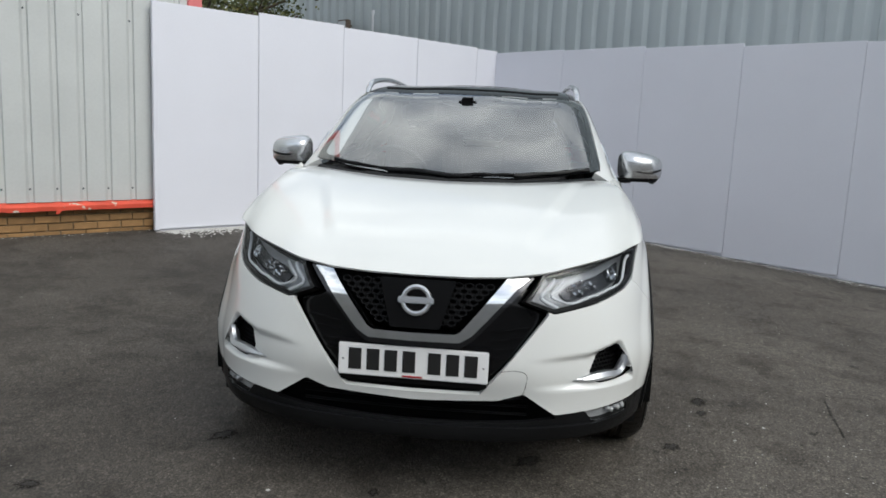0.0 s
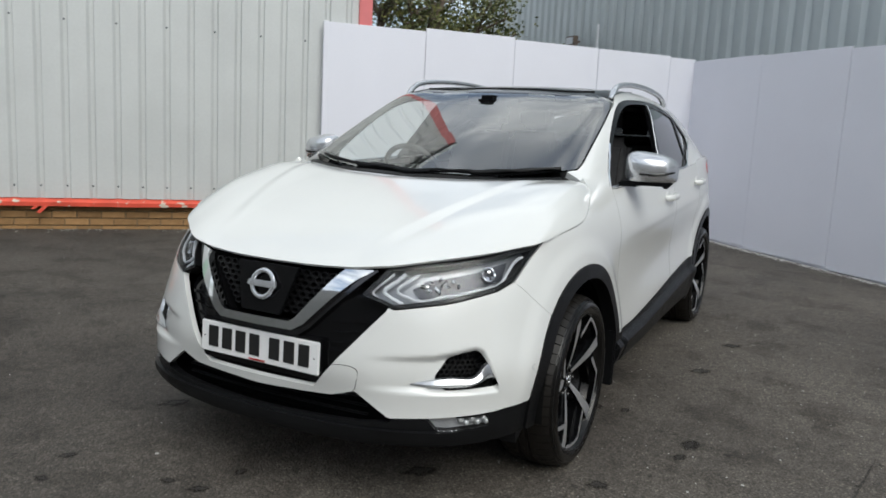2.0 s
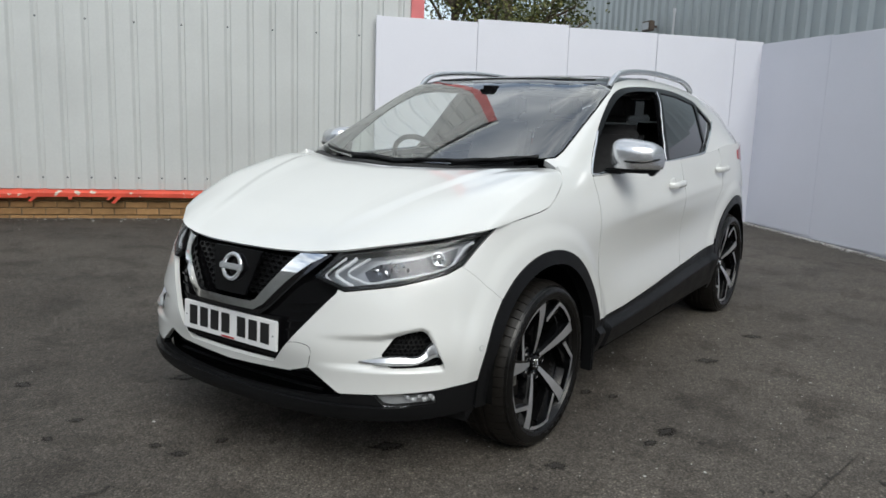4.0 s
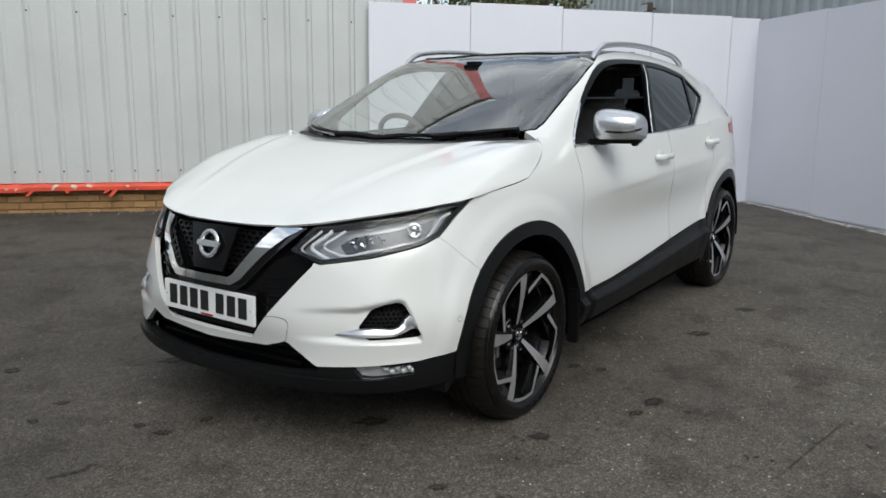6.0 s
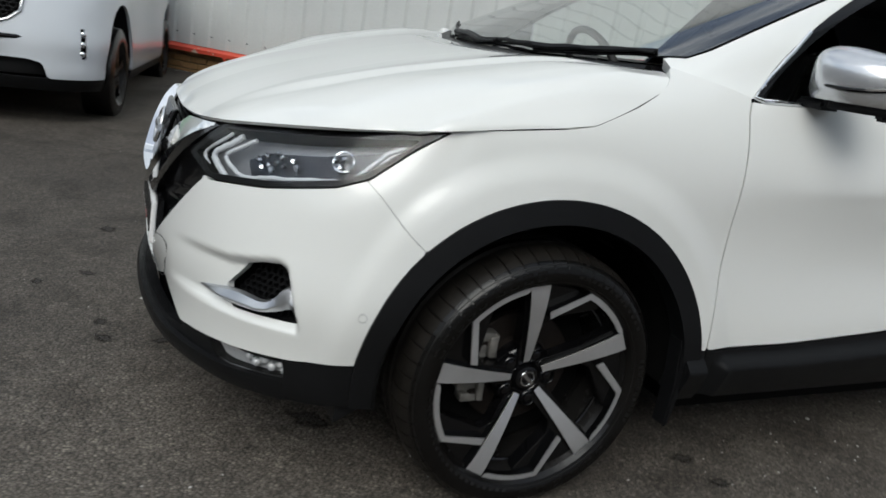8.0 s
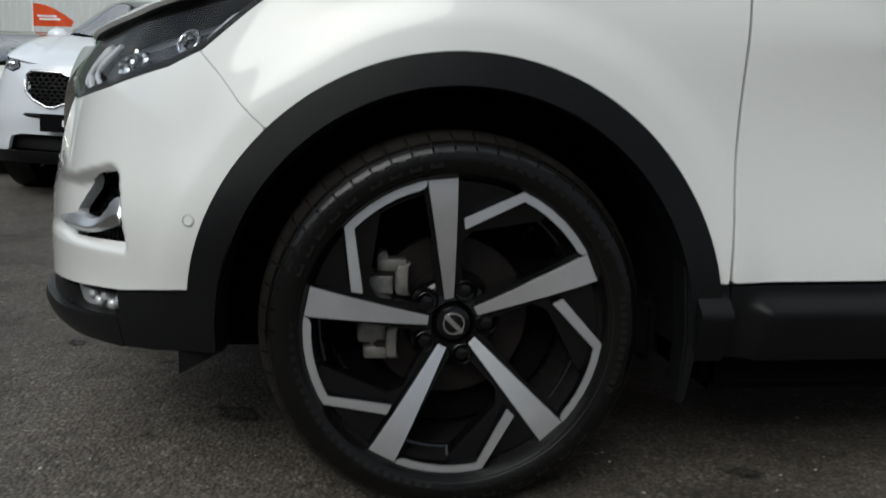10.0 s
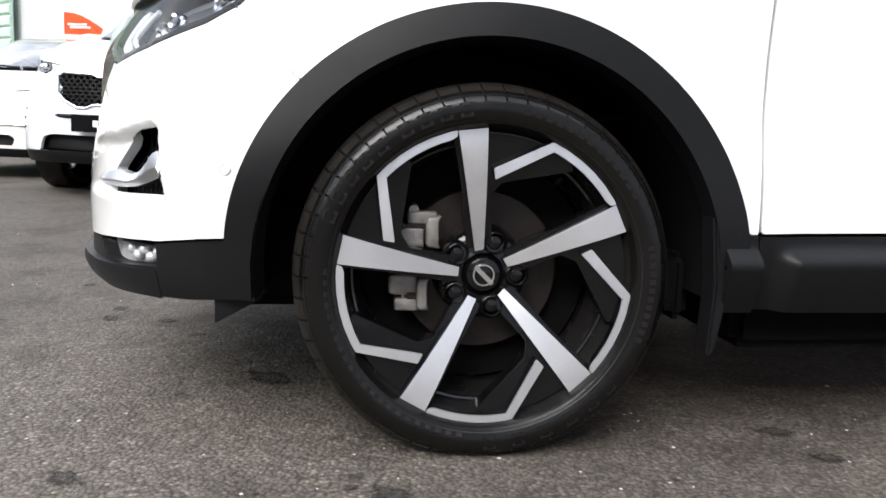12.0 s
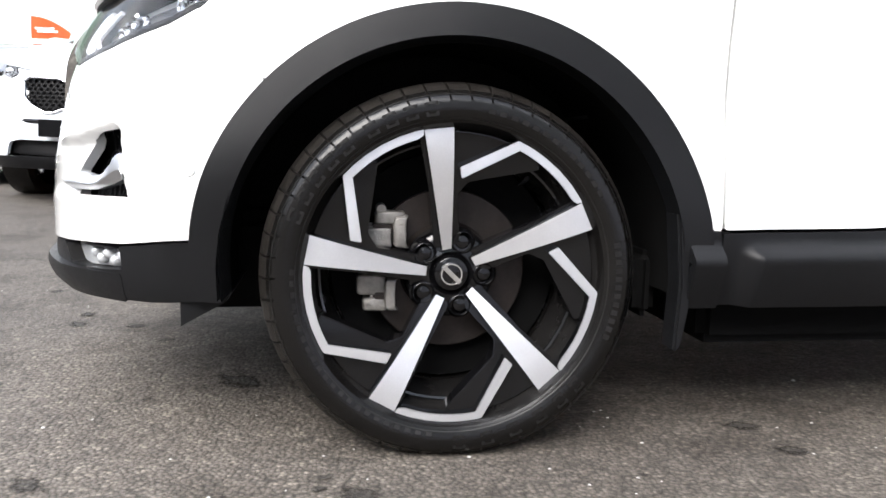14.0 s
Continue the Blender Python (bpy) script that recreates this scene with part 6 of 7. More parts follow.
def parked_car(label, paint, k, m, lamps, grille, mouth, fog, skirt=0.36, roof_mat=None):
    """A simpler parked car built on the same kind of body, of other proportions."""
    me = tagged(new("car"), label, "car")
    me.matrix_world = m
    x, y, z = L2.v.T
    h = x + y
    r1, r2 = arch_r(y, z, ARCH[0]), arch_r(y, z, ARCH[0] + 2.646)
    nose = line(x, HOOD_X, [0.826, 0.829, 0.832, 0.848, 0.872, 0.893, 0.909, 0.919, 0.951])
    lamp_d = np.minimum.reduce([every(sdf(h, z, p), y + 0.1) for p in lamps])
    gr_d = every(sdf(x, z, grille), y + 0.5) if grille else np.full(len(x), 9.0)
    mo_d = every(sdf(x, z, mouth), y + 0.45)
    fo_d = every(sdf(h, z, fog), y + 0.2)
    top = every(z - np.where(y < 0.30, np.minimum(line(y, [p[0] for p in BONNET_LINE], [p[1] for p in BONNET_LINE]), np.where(h < 0.25, nose, 9)), line(y, [p[0] for p in BELT], [p[1] for p in BELT])))
    body = L2.keep(every(top, skirt - z, 0.42 - r1, 0.42 - r2, -lamp_d, -gr_d, -mo_d, -fo_d))
    sheet_part("body", scaled(body.both(), k), paint, me, 0.02)
    sk = L2.keep(every(z - skirt, 0.22 - z, 0.42 - r1, 0.42 - r2, -mo_d))
    sheet_part("skirt", scaled(sk.both(), k), CLAD, me, 0.02)
    sheet_part("bonnet", scaled(H2.both(), k), paint, me, 0.015)
    cx, cy, cz = C2.v.T
    scr, roof_d = sdf(cx, cy, SCREEN_P), sdf(cx, cy, ROOF_P)
    win = every(sdf(cy, cz, TRIM_P), 0.58 - cx)
    sheet_part("cabin_shell", scaled(C2.keep(every(-scr, -win, line(cy, [0, 0.28, 0.56, 2, 3.3], [1.1, 1.10, 1.04, 1.08, 1.12]) - cz, 0.30 - cy)).both(), k), paint, me, 0.02)
    if roof_mat:
        sheet_part("roof_panel", scaled(C2.keep(roof_d).both().out(0.004), k), roof_mat, me, 0.004)
    g = sheet_part("windscreen", scaled(C2.keep(scr).both(), k), SCREEN, me, 0)
    g.visible_shadow = False
    for flip in (False, True):
        s = C2.keep(win).out(-0.006)
        sheet_part("side_window", scaled(s.mirror() if flip else s, k), TINT, me, 0)
        for p in lamps:
            s = L2.keep(every(sdf(h, z, p), y + 0.1))
            s = s.mirror() if flip else s
            hl = sheet_part("headlamp", scaled(s, k), LAMPGLASS, me, 0.004, "clear headlamp")
            hl.visible_shadow = False
            sheet_part("lamp_reflector", scaled(s.out(-0.04), k), LAMPIN, hl, 0)
            bm = bmesh.new()
            edge = []
            for a, b in p + p[:1]:
                j = np.argmin((h - a) ** 2 + (z - b) ** 2 + (y > 0.1) * 9)
                c = (L2.v[j] + L2.n[j] * 0.002) * np.array(k)
                edge.append((-c[0] if flip else c[0], c[1], c[2]))
            tube(bm, edge, 0.009, 6, (1, 1), False)
            part("lamp_rim", bm, SMOKE, hl)
            a, b = sum(q[0] for q in p) / len(p), sum(q[1] for q in p) / len(p)
            for da in (-0.04, 0.07):
                j = np.argmin((h - a - da) ** 2 + (z - b) ** 2 + (y > 0) * 9)
                bm = bmesh.new()
                bmesh.ops.create_uvsphere(bm, u_segments=16, v_segments=10, radius=0.035)
                c = (L2.v[j] - L2.n[j] * 0.03) * np.array(k)
                bmesh.ops.transform(bm, matrix=Matrix.Translation((-c[0] if flip else c[0], c[1], c[2])), verts=bm.verts)
                part("lamp_bowl", bm, REFLECT, hl)
        s = L2.keep(fo_d - 0.004).out(-0.03)
        fp = sheet_part("corner_intake", scaled(s.mirror() if flip else s, k), MESH, me, 0)
        a = sum(q[0] for q in fog) / len(fog)
        zs = sorted(q[1] for q in fog)
        for t in (0.2, 0.5, 0.8):
            b = zs[0] + (zs[-1] - zs[0]) * t
            j = np.argmin((h - a) ** 2 + (z - b) ** 2 + (y > 0) * 9)
            bm = bmesh.new()
            bmesh.ops.create_uvsphere(bm, u_segments=12, v_segments=8, radius=0.022)
            c = (L2.v[j] - L2.n[j] * 0.012) * np.array(k)
            bmesh.ops.transform(bm, matrix=Matrix.Translation((-c[0] if flip else c[0], c[1], c[2])), verts=bm.verts)
            part("corner_lamp", bm, REFLECT, fp)
        sg = -1 if flip else 1
        bm = bmesh.new()
        bmesh.ops.create_uvsphere(bm, u_segments=20, v_segments=12, radius=1)
        for v in bm.verts:
            v.co = Vector((sg * (0.96 + 0.10 * v.co.x) * k[0], (0.72 + 0.07 * v.co.y) * k[1], (1.12 + 0.07 * v.co.z) * k[2]))
        box(bm, min(sg * 0.78, sg * 0.9) * k[0], max(sg * 0.78, sg * 0.9) * k[0], 0.68 * k[1], 0.74 * k[1], 1.05 * k[2], 1.09 * k[2], 0.01)
        part("door_mirror", bm, paint, me)
        for cyy in (0.0, 2.646):
            bm = bmesh.new()
            spin(bm, [(0.10, 0.225), (0.115, 0.24), (0.118, 0.29), (0.10, 0.333), (0.05, 0.34), (-0.1, 0.335), (-0.115, 0.25)], 48)
            w = part("tyre", bm, RUBBER, me)
            w.matrix_basis = pose(sg * 0.775 * k[0], cyy * k[1], 0.338, 0, 0, 0 if sg > 0 else 180)
            bm = bmesh.new()
            spin(bm, [(0.10, 0.226), (0.085, 0.21), (0.02, 0.19)], 40)
            for q in range(5):
                prism(bm, turned([(-0.03, 0.22), (0.03, 0.22), (0.018, 0.0), (-0.018, 0.0)], q), "x", 0.065, 0.09)
            part("wheel_rim", bm, WHEELGREY, w)
    if grille:
        s = L2.keep(gr_d - 0.01).both()
        sheet_part("grille_backing", scaled(s.out(-0.05), k), DARK, me, 0)
        full = [p for p in grille if p[0] >= 0]
        loop = full + [(-a, b) for a, b in full[::-1]]
        def put(a, b, d):
            e = (x - abs(a)) ** 2 + (z - b) ** 2 + (y > -0.3) * 9
            j = np.argpartition(e, 8)[:8]
            w = 1 / (e[j] + 2e-5)
            return (a * k[0], (float((y[j] * w).sum() / w.sum()) + 0.012 + d) * k[1], b * k[2])
        part("grille_mesh", honeycomb(loop, 0.046, 0.024, put), MESH, me, smooth=False)
        bm = bmesh.new()
        ring = [p for a, b in zip(loop, loop[1:] + loop[:1]) for p in ((a[0] + (b[0] - a[0]) * q / 6, a[1] + (b[1] - a[1]) * q / 6) for q in range(6))]
        rim_pts = [Vector(put(a, b, -0.016)) for a, b in ring]
        tube(bm, rim_pts + rim_pts[:2], 0.0095, 8, (1.0, 1.0), False)
        part("grille_rim", bm, SATIN, me, "satin silver grille surround")
    s = L2.keep(mo_d - 0.01).both()
    sheet_part("lower_grille", scaled(s.out(-0.05), k), MESH, me, 0)
    bm = bmesh.new()
    box(bm, -0.6 * k[0], 0.6 * k[0], -0.6 * k[1], 3.2 * k[1], 0.24, 0.75, 0.03)
    part("underbody", bm, DARK, me)
    bm = bmesh.new()
    box(bm, -0.65 * k[0], 0.65 * k[0], 0.3 * k[1], 0.7 * k[1], 0.7, 1.02 * k[2], 0.03)
    for sx in (-0.36, 0.36):
        box(bm, (sx - 0.22) * k[0], (sx + 0.22) * k[0], 1.5 * k[1], 1.62 * k[1], 0.6, 1.35 * k[2], 0.05)
    part("interior", bm, DASH, me)
    return me


def car_pose(nx, ny, deg, k, z):
    """A car whose nose is at nx, ny and looks along deg."""
    return Matrix.Translation((nx, ny, z)) @ Matrix.Rotation(radians(deg + 90), 4, "Z") @ Matrix.Translation((0, 0.87 * k[1], 0))


KK = (1.03, 0.955, 1.12)
suv = parked_car("white family crossover with a wide black honeycomb grille", PAINT2, KK, car_pose(-3.45, -1.98, -10, KK, 0.035),
                 [[(-0.20, 0.800), (-0.12, 0.850), (0.12, 0.884), (0.50, 0.925), (0.40, 0.865), (0.12, 0.815), (-0.12, 0.790)]],
                 [(-0.1, 0.768), (0.12, 0.768), (0.16, 0.786), (0.39, 0.792), (0.432, 0.765), (0.418, 0.665), (0.36, 0.618), (0.25, 0.572), (0.19, 0.572), (0.13, 0.594), (-0.1, 0.594)],
                 [(-0.1, 0.398), (0.46, 0.402), (0.54, 0.385), (0.57, 0.310), (-0.1, 0.305)],
                 [(0.10, 0.60), (0.15, 0.60), (0.17, 0.43), (0.13, 0.41), (0.08, 0.44)], 0.295)
bm = bmesh.new()
box(bm, -0.275, 0.275, -0.012, 0.012, -0.06, 0.06, 0.003)
ph = part("plate_holder", bm, GLOSS, suv, "empty black plate holder with two white pads")
ph.matrix_basis = pose(0, -0.872, 0.535, -2)
for cx in (-0.085, 0.055):
    bm = bmesh.new()
    box(bm, cx - 0.03, cx + 0.03, -0.016, -0.012, -0.022, 0.022)
    part("white_pad", bm, PLATE, ph, smooth=False)
bm = bmesh.new()
tube(bm, curve_pts([(-0.50, -0.762, 0.585), (-0.40, -0.800, 0.582), (0, -0.835, 0.580), (0.40, -0.800, 0.582), (0.50, -0.762, 0.585)], 24), 0.016, 6, (0.6, 1.0))
part("bumper_slot", bm, GLOSS, suv)
bm = bmesh.new()
bmesh.ops.create_uvsphere(bm, u_segments=20, v_segments=10, radius=1)
bmesh.ops.transform(bm, matrix=Matrix.Translation((0, -0.775, 0.908)) @ Matrix.Diagonal((0.062, 0.012, 0.03, 1)), verts=bm.verts)
part("badge", bm, CHROME, suv, "oval chrome badge")
BLUE = material("blue price print", (0.06, 0.28, 0.62), 0.5, var=0.04)
bm = bmesh.new()
prism(bm, [(0.16, -0.055), (0.40, -0.055), (0.40, 0.055), (0.16, 0.055)], "y", -0.001, 0.001)
for a in (0.055, 0.18, 0.225, 0.27, 0.315, 0.36):
    prism(bm, [(a, -0.05), (a + 0.032, -0.05), (a + 0.032, 0.05), (a, 0.05)], "y", -0.004, -0.002)
st = part("price_sticker", bm, [BLUE], suv, "blue and white price sticker bars", smooth=False)
st.matrix_basis = pose(0.18, 0.42, 1.335, -58)

FK = (0.90, 0.80, 0.95)
circle = lambda a, b, r: [(a + r * math.cos(2 * math.pi * i / 18), b + 0.85 * r * math.sin(2 * math.pi * i / 18)) for i in range(18)]
city = parked_car("small cream-white rounded hatchback with round lamps", CREAM, FK, car_pose(-5.07, -3.73, -10, FK, 0.03),
                  [circle(-0.02, 0.775, 0.115), circle(-0.02, 0.625, 0.070)], None,
                  [(-0.1, 0.43), (0.40, 0.43), (0.46, 0.40), (0.44, 0.33), (-0.1, 0.33)],
                  [(0.02, 0.47), (0.05, 0.47), (0.05, 0.43), (0.02, 0.43)], 0.30, SCREEN)
bm = bmesh.new()
tube(bm, curve_pts([(-0.62, -0.60, 0.50), (-0.3, -0.68, 0.50), (0, -0.70, 0.50), (0.3, -0.68, 0.50), (0.62, -0.60, 0.50)], 20), 0.014, 8)
part("chrome_strip", bm, CHROME, city)
for xs in (np.linspace(0.56, 0.02, 10), np.linspace(-0.02, -0.54, 10)):
    bm = bmesh.new()
    low = [(x * FK[0], (float(np.interp(abs(x), [0, 0.3, 0.5, 0.655], [0.112, 0.150, 0.230, 0.330])) + 0.03) * FK[1], 0) for x in xs]
    near_z = [float(C2.v[np.argmin((C2.v[:, 0] - abs(x / FK[0])) ** 2 + (C2.v[:, 1] - y / FK[1]) ** 2)][2]) * FK[2] for x, y, _ in low]
    tube(bm, [(x, y, zz + 0.012) for (x, y, _), zz in zip(low, near_z)], 0.011, 6)
    part("wiper", bm, CLAD, city)
# flag on its roof
bm = bmesh.new()
rows = []
for i in range(13):
    row = []
    for j in range(7):
        a, b = i / 12, j / 6
        top, low = 0.29 - 0.16 * a ** 2.2, 0.05 + 0.01 * a
        row.append(bm.verts.new((0.42 * a, 0.05 * math.sin(a * 6 + b * 1.4) * a, low + (top - low) * b)))
    rows.append(row)
for a, b in zip(rows, rows[1:]):
    for j in range(6):
        bm.faces.new((a[j], a[j + 1], b[j + 1], b[j]))
bmesh.ops.solidify(bm, geom=bm.faces[:], thickness=0.002)
FLAG = material("orange flag cloth", (0.80, 0.12, 0.03), 0.7, var=0.08, scale=14)
flag = tagged(part("flag", bm, FLAG, None), "orange cloth flag on a small parked car's roof", "flag")
flag.matrix_world = pose(-6.95, -3.58, 1.50, 0, 0, 84)
bm = bmesh.new()
tube(bm, [(0, 0, -0.02), (0, 0, 0.33)], 0.006, 6)
part("pole", bm, PLATE, flag)
for b0, w, zz in ((0.05, 0.23, 0.150), (0.07, 0.25, 0.118)):
    bm = bmesh.new()
    for i in range(8):
        a0, a1 = b0 + w * i / 8, b0 + w * (i + 0.8) / 8
        ya, yb = (0.05 * math.sin(a / 0.42 * 6 + 0.7) * a / 0.42 - 0.006 for a in (a0, a1))
        q = [bm.verts.new(p) for p in ((a0, ya, zz), (a1, yb, zz), (a1, yb, zz + 0.022), (a0, ya, zz + 0.022))]
        bm.faces.new(q)
    part("flag_bar", bm, PLATE, flag, smooth=False)

# ---- traffic cones ----
CONE = material("orange cone plastic", (0.85, 0.20, 0.015), 0.5, var=0.08, scale=12)
SLEEVE = material("grey-white reflective sleeve", (0.62, 0.63, 0.65), 0.4, var=0.08, scale=20)
CONEBASE = material("dirty cone base", (0.11, 0.10, 0.09), 0.8, var=0.2)


def build_cone(m):
    bm = bmesh.new()
    spun = [(0.0, 0.125), (0.03, 0.120), (0.06, 0.112), (0.17, 0.085), (0.171, 0.083), (0.33, 0.047), (0.331, 0.046), (0.44, 0.026), (0.455, 0.024), (0.456, 0.016), (0.40, 0.015)]
    spin(bm, spun, 32)
    bmesh.ops.rotate(bm, matrix=Matrix.Rotation(radians(-90), 3, "Y"), verts=bm.verts)
    c = tagged(part("traffic_cone", bm, CONE, None), "orange traffic cone with a pale reflective sleeve by the wall", "traffic cone", "cones by the wall")
    bm = bmesh.new()
    spin(bm, [(0.175, 0.0855), (0.176, 0.0865), (0.325, 0.0515), (0.326, 0.049)], 32)
    bmesh.ops.rotate(bm, matrix=Matrix.Rotation(radians(-90), 3, "Y"), verts=bm.verts)
    part("sleeve", bm, SLEEVE, c)
    bm = bmesh.new()
    box(bm, -0.15, 0.15, -0.15, 0.15, 0.0, 0.028, 0.012)
    part("base", bm, CONEBASE, c)
    c.matrix_world = m
    return c


cone = build_cone(pose(-6.04, 0.55, gz(-6.04, 0.55), 0, 0, 20))
copy_thing(cone, pose(-5.86, 0.74, gz(-5.86, 0.74), 0, 0, 50))

# ---- fittings on the buildings ----
WOODBROWN = material("brown lamp case", (0.12, 0.09, 0.07), 0.6, var=0.2)
fl = tagged(new("floodlight"), "small brown-framed floodlight on the steel building", "floodlight")
fm = right_pose(-6.06, -1.80, 0)
fl.matrix_world = Matrix.Translation((fm.translation.x, fm.translation.y, 3.33)) @ Matrix.Rotation(math.atan2(NY, NX), 4, "Z")
bm = bmesh.new()
box(bm, -0.16, 0.16, -0.22, -0.10, -0.10, 0.10, 0.012)
part("case", bm, WOODBROWN, fl)
bm = bmesh.new()
box(bm, -0.13, 0.13, -0.228, -0.219, -0.07, 0.07, 0.003)
part("lens", bm, GUIDE, fl)
bm = bmesh.new()
box(bm, -0.02, 0.02, -0.11, 0.03, -0.02, 0.02)
part("bracket", bm, WOODBROWN, fl)
pipe = tagged(new("vent_pipe"), "thin pale vent pipe against the steel building", "pipe")
pm = right_pose(-5.1, -1.66, 0).translation
pipe.matrix_world = Matrix.Translation((pm.x, pm.y, 0))
bm = bmesh.new()
tube(bm, [(0, 0, 0.1), (0, 0, 3.5)], 0.022, 10)
part("pipe_body", bm, SLEEVE, pipe)
bm = bmesh.new()
tube(bm, [(0, 0, 3.48), (0, 0, 3.56)], [0.035, 0.030], 10)
part("cowl", bm, SLEEVE, pipe)
FAINT = material("faded ink", (0.52, 0.53, 0.58), 0.7, var=0.1, scale=40)
notice = part("paper_notice", bmesh.new(), PLATE, None)
bm = bmesh.new()
box(bm, -0.143, 0.143, -0.142, -0.137, 0, 0.205)
bm.to_mesh(notice.data)
bm.free()
tagged(notice, "white paper notice fixed to the steel cladding", "notice")
notice.matrix_world = wall_pose(-4.055, 0.0, 1.575)
for i in range(4):
    bm = bmesh.new()
    box(bm, -0.11, 0.11 - 0.03 * (i % 2), -0.145, -0.1425, 0.040 + 0.040 * i, 0.044 + 0.040 * i)
    part("text_bar", bm, FAINT, notice, smooth=False)
SHUTTER = material("pale green shutter", (0.42, 0.56, 0.46), 0.5, var=0.05, scale=3)
shut = tagged(new("roller_shutter"), "pale green slatted roller shutter", "shutter", kind="structure")
shut.matrix_world = wall_pose(-17.75, 0.0)
for i in range(24):
    bm = bmesh.new()
    prism(bm, [(-0.10, 0.2 + 0.2 * i), (-0.135, 0.24 + 0.2 * i), (-0.135, 0.36 + 0.2 * i), (-0.10, 0.395 + 0.2 * i), (-0.06, 0.395 + 0.2 * i), (-0.06, 0.2 + 0.2 * i)], "x", 0, 4.1)
    part("slat", bm, SHUTTER, shut, smooth=False)

# ---- trees behind the boards ----
BARK = material("grey-brown bark", (0.10, 0.075, 0.055), 0.9, var=0.3, scale=14, bump=0.006, bscale=40)


def leaf_material():
    m = material("olive leaves", (0.085, 0.10, 0.028), 0.55)
    nt = m.node_tree
    geo = nt.nodes.new("ShaderNodeNewGeometry")
    r = nt.nodes.new("ShaderNodeValToRGB")
    r.color_ramp.elements[0].color = (0.035, 0.048, 0.014, 1)
    r.color_ramp.elements[1].color = (0.20, 0.19, 0.055, 1)
    e = r.color_ramp.elements.new(0.6)
    e.color = (0.085, 0.10, 0.028, 1)
    nt.links.new(geo.outputs["Random Per Island"], r.inputs[0])
    nt.links.new(r.outputs[0], nt.nodes["Principled BSDF"].inputs["Base Color"])
    return m


LEAF = leaf_material()


def tree(x, y, height, spread, seed, leaves=5200):
    rnd = random.Random(seed)
    z0 = gz(x, y)
    t = tagged(new("tree"), "leafy olive-green tree behind white boards", "tree")
    t.matrix_world = Matrix.Translation((x, y, z0))
    bm = bmesh.new()
    tips = []
    trunk = [(0, 0, -0.05), (0.05, 0.03, height * 0.2), (-0.04, 0.06, height * 0.4), (0.06, 0.0, height * 0.62)]
    tube(bm, curve_pts(trunk, 10), [0.16 - 0.010 * i for i in range(10)], 8)
    for i in range(15):
        a, h0 = rnd.uniform(0, 6.28), height * rnd.uniform(0.2, 0.6)
        r, up = spread * rnd.uniform(0.4, 0.95), height * rnd.uniform(0.08, 0.40)
        p = [(0, 0, h0), (0.35 * r * math.cos(a), 0.35 * r * math.sin(a), h0 + 0.5 * up), (r * math.cos(a + 0.3), r * math.sin(a + 0.3), h0 + up)]
        q = curve_pts(p, 8)
        tube(bm, q, [0.06 - 0.006 * k for k in range(8)], 5)
        tips += q[3:]
        for _ in range(4):
            s = Vector(rnd.choice(q[3:]))
            e = s + Vector((rnd.gauss(0, 0.4), rnd.gauss(0, 0.4), rnd.uniform(0.0, 0.6)))
            tube(bm, [s, (s + e) / 2 + Vector((0, 0, 0.05)), e], [0.018, 0.012, 0.005], 4)
            tips += [tuple(e), tuple((s + e) / 2)]
    part("trunk", bm, BARK, t)
    vs, fs = [], []
    for i in range(leaves):
        c = Vector(rnd.choice(tips)) + Vector((rnd.gauss(0, 0.17), rnd.gauss(0, 0.17), rnd.gauss(0.03, 0.15)))
        u = Vector((rnd.gauss(0, 1), rnd.gauss(0, 1), rnd.gauss(-0.3, 0.6))).normalized()
        w = u.cross(Vector((rnd.gauss(0, 1), rnd.gauss(0, 1), rnd.gauss(0, 1)))).normalized()
        ln, wd = rnd.uniform(0.05, 0.10), rnd.uniform(0.018, 0.034)
        b = len(vs)
        vs += [c, c + u * ln * 0.5 + w * wd, c + u * ln, c + u * ln * 0.5 - w * wd]
        fs.append((b, b + 1, b + 2, b + 3))
    me = bpy.data.meshes.new("crown")
    me.from_pydata([tuple(v) for v in vs], [], fs)
    me.materials.append(LEAF)
    cr = new("crown", me)
    cr.parent = t
    return t


tree(-5.6, 10.4, 5.2, 2.0, 5, 9000)
tree(-7.8, 11.8, 6.0, 2.4, 9, 8000)
tree(-4.3, 11.4, 3.3, 0.8, 12, 900)


# ---- bricks of the plinth, screws, grit and stains ----
bm = bmesh.new()
box(bm, 0, 0.215, -0.016, 0.0, 0, 0.065, 0.004, 1)
brick_me = bpy.data.meshes.new("brick")
bm.to_mesh(brick_me)
bm.free()
brick_me.materials.append(BRICK)
rb = random.Random(4)
for row in range(4):
    for i in range(44):
        s = -9.4 + 0.225 * i + (0.1125 if row % 2 else 0)
        if s + 0.2 > 0.42:
            continue
        b = new("brick", brick_me)
        b.parent = footing
        b.matrix_world = wall_pose(s + rb.uniform(-0.003, 0.003), -0.125 + rb.uniform(-0.003, 0.002), 0.10 + 0.075 * row)
bm = bmesh.new()
spin(bm, [(0.0, 0.011), (0.003, 0.011), (0.004, 0.006), (0.008, 0.005), (0.008, 0.0)], 8)
bmesh.ops.rotate(bm, matrix=Matrix.Rotation(radians(-90), 3, "Z"), verts=bm.verts)
screw_me = bpy.data.meshes.new("screw")
bm.to_mesh(screw_me)
bm.free()
screw_me.materials.append(BOLT)
k = 0
x = 0.2333 * 0.85 - 0.124
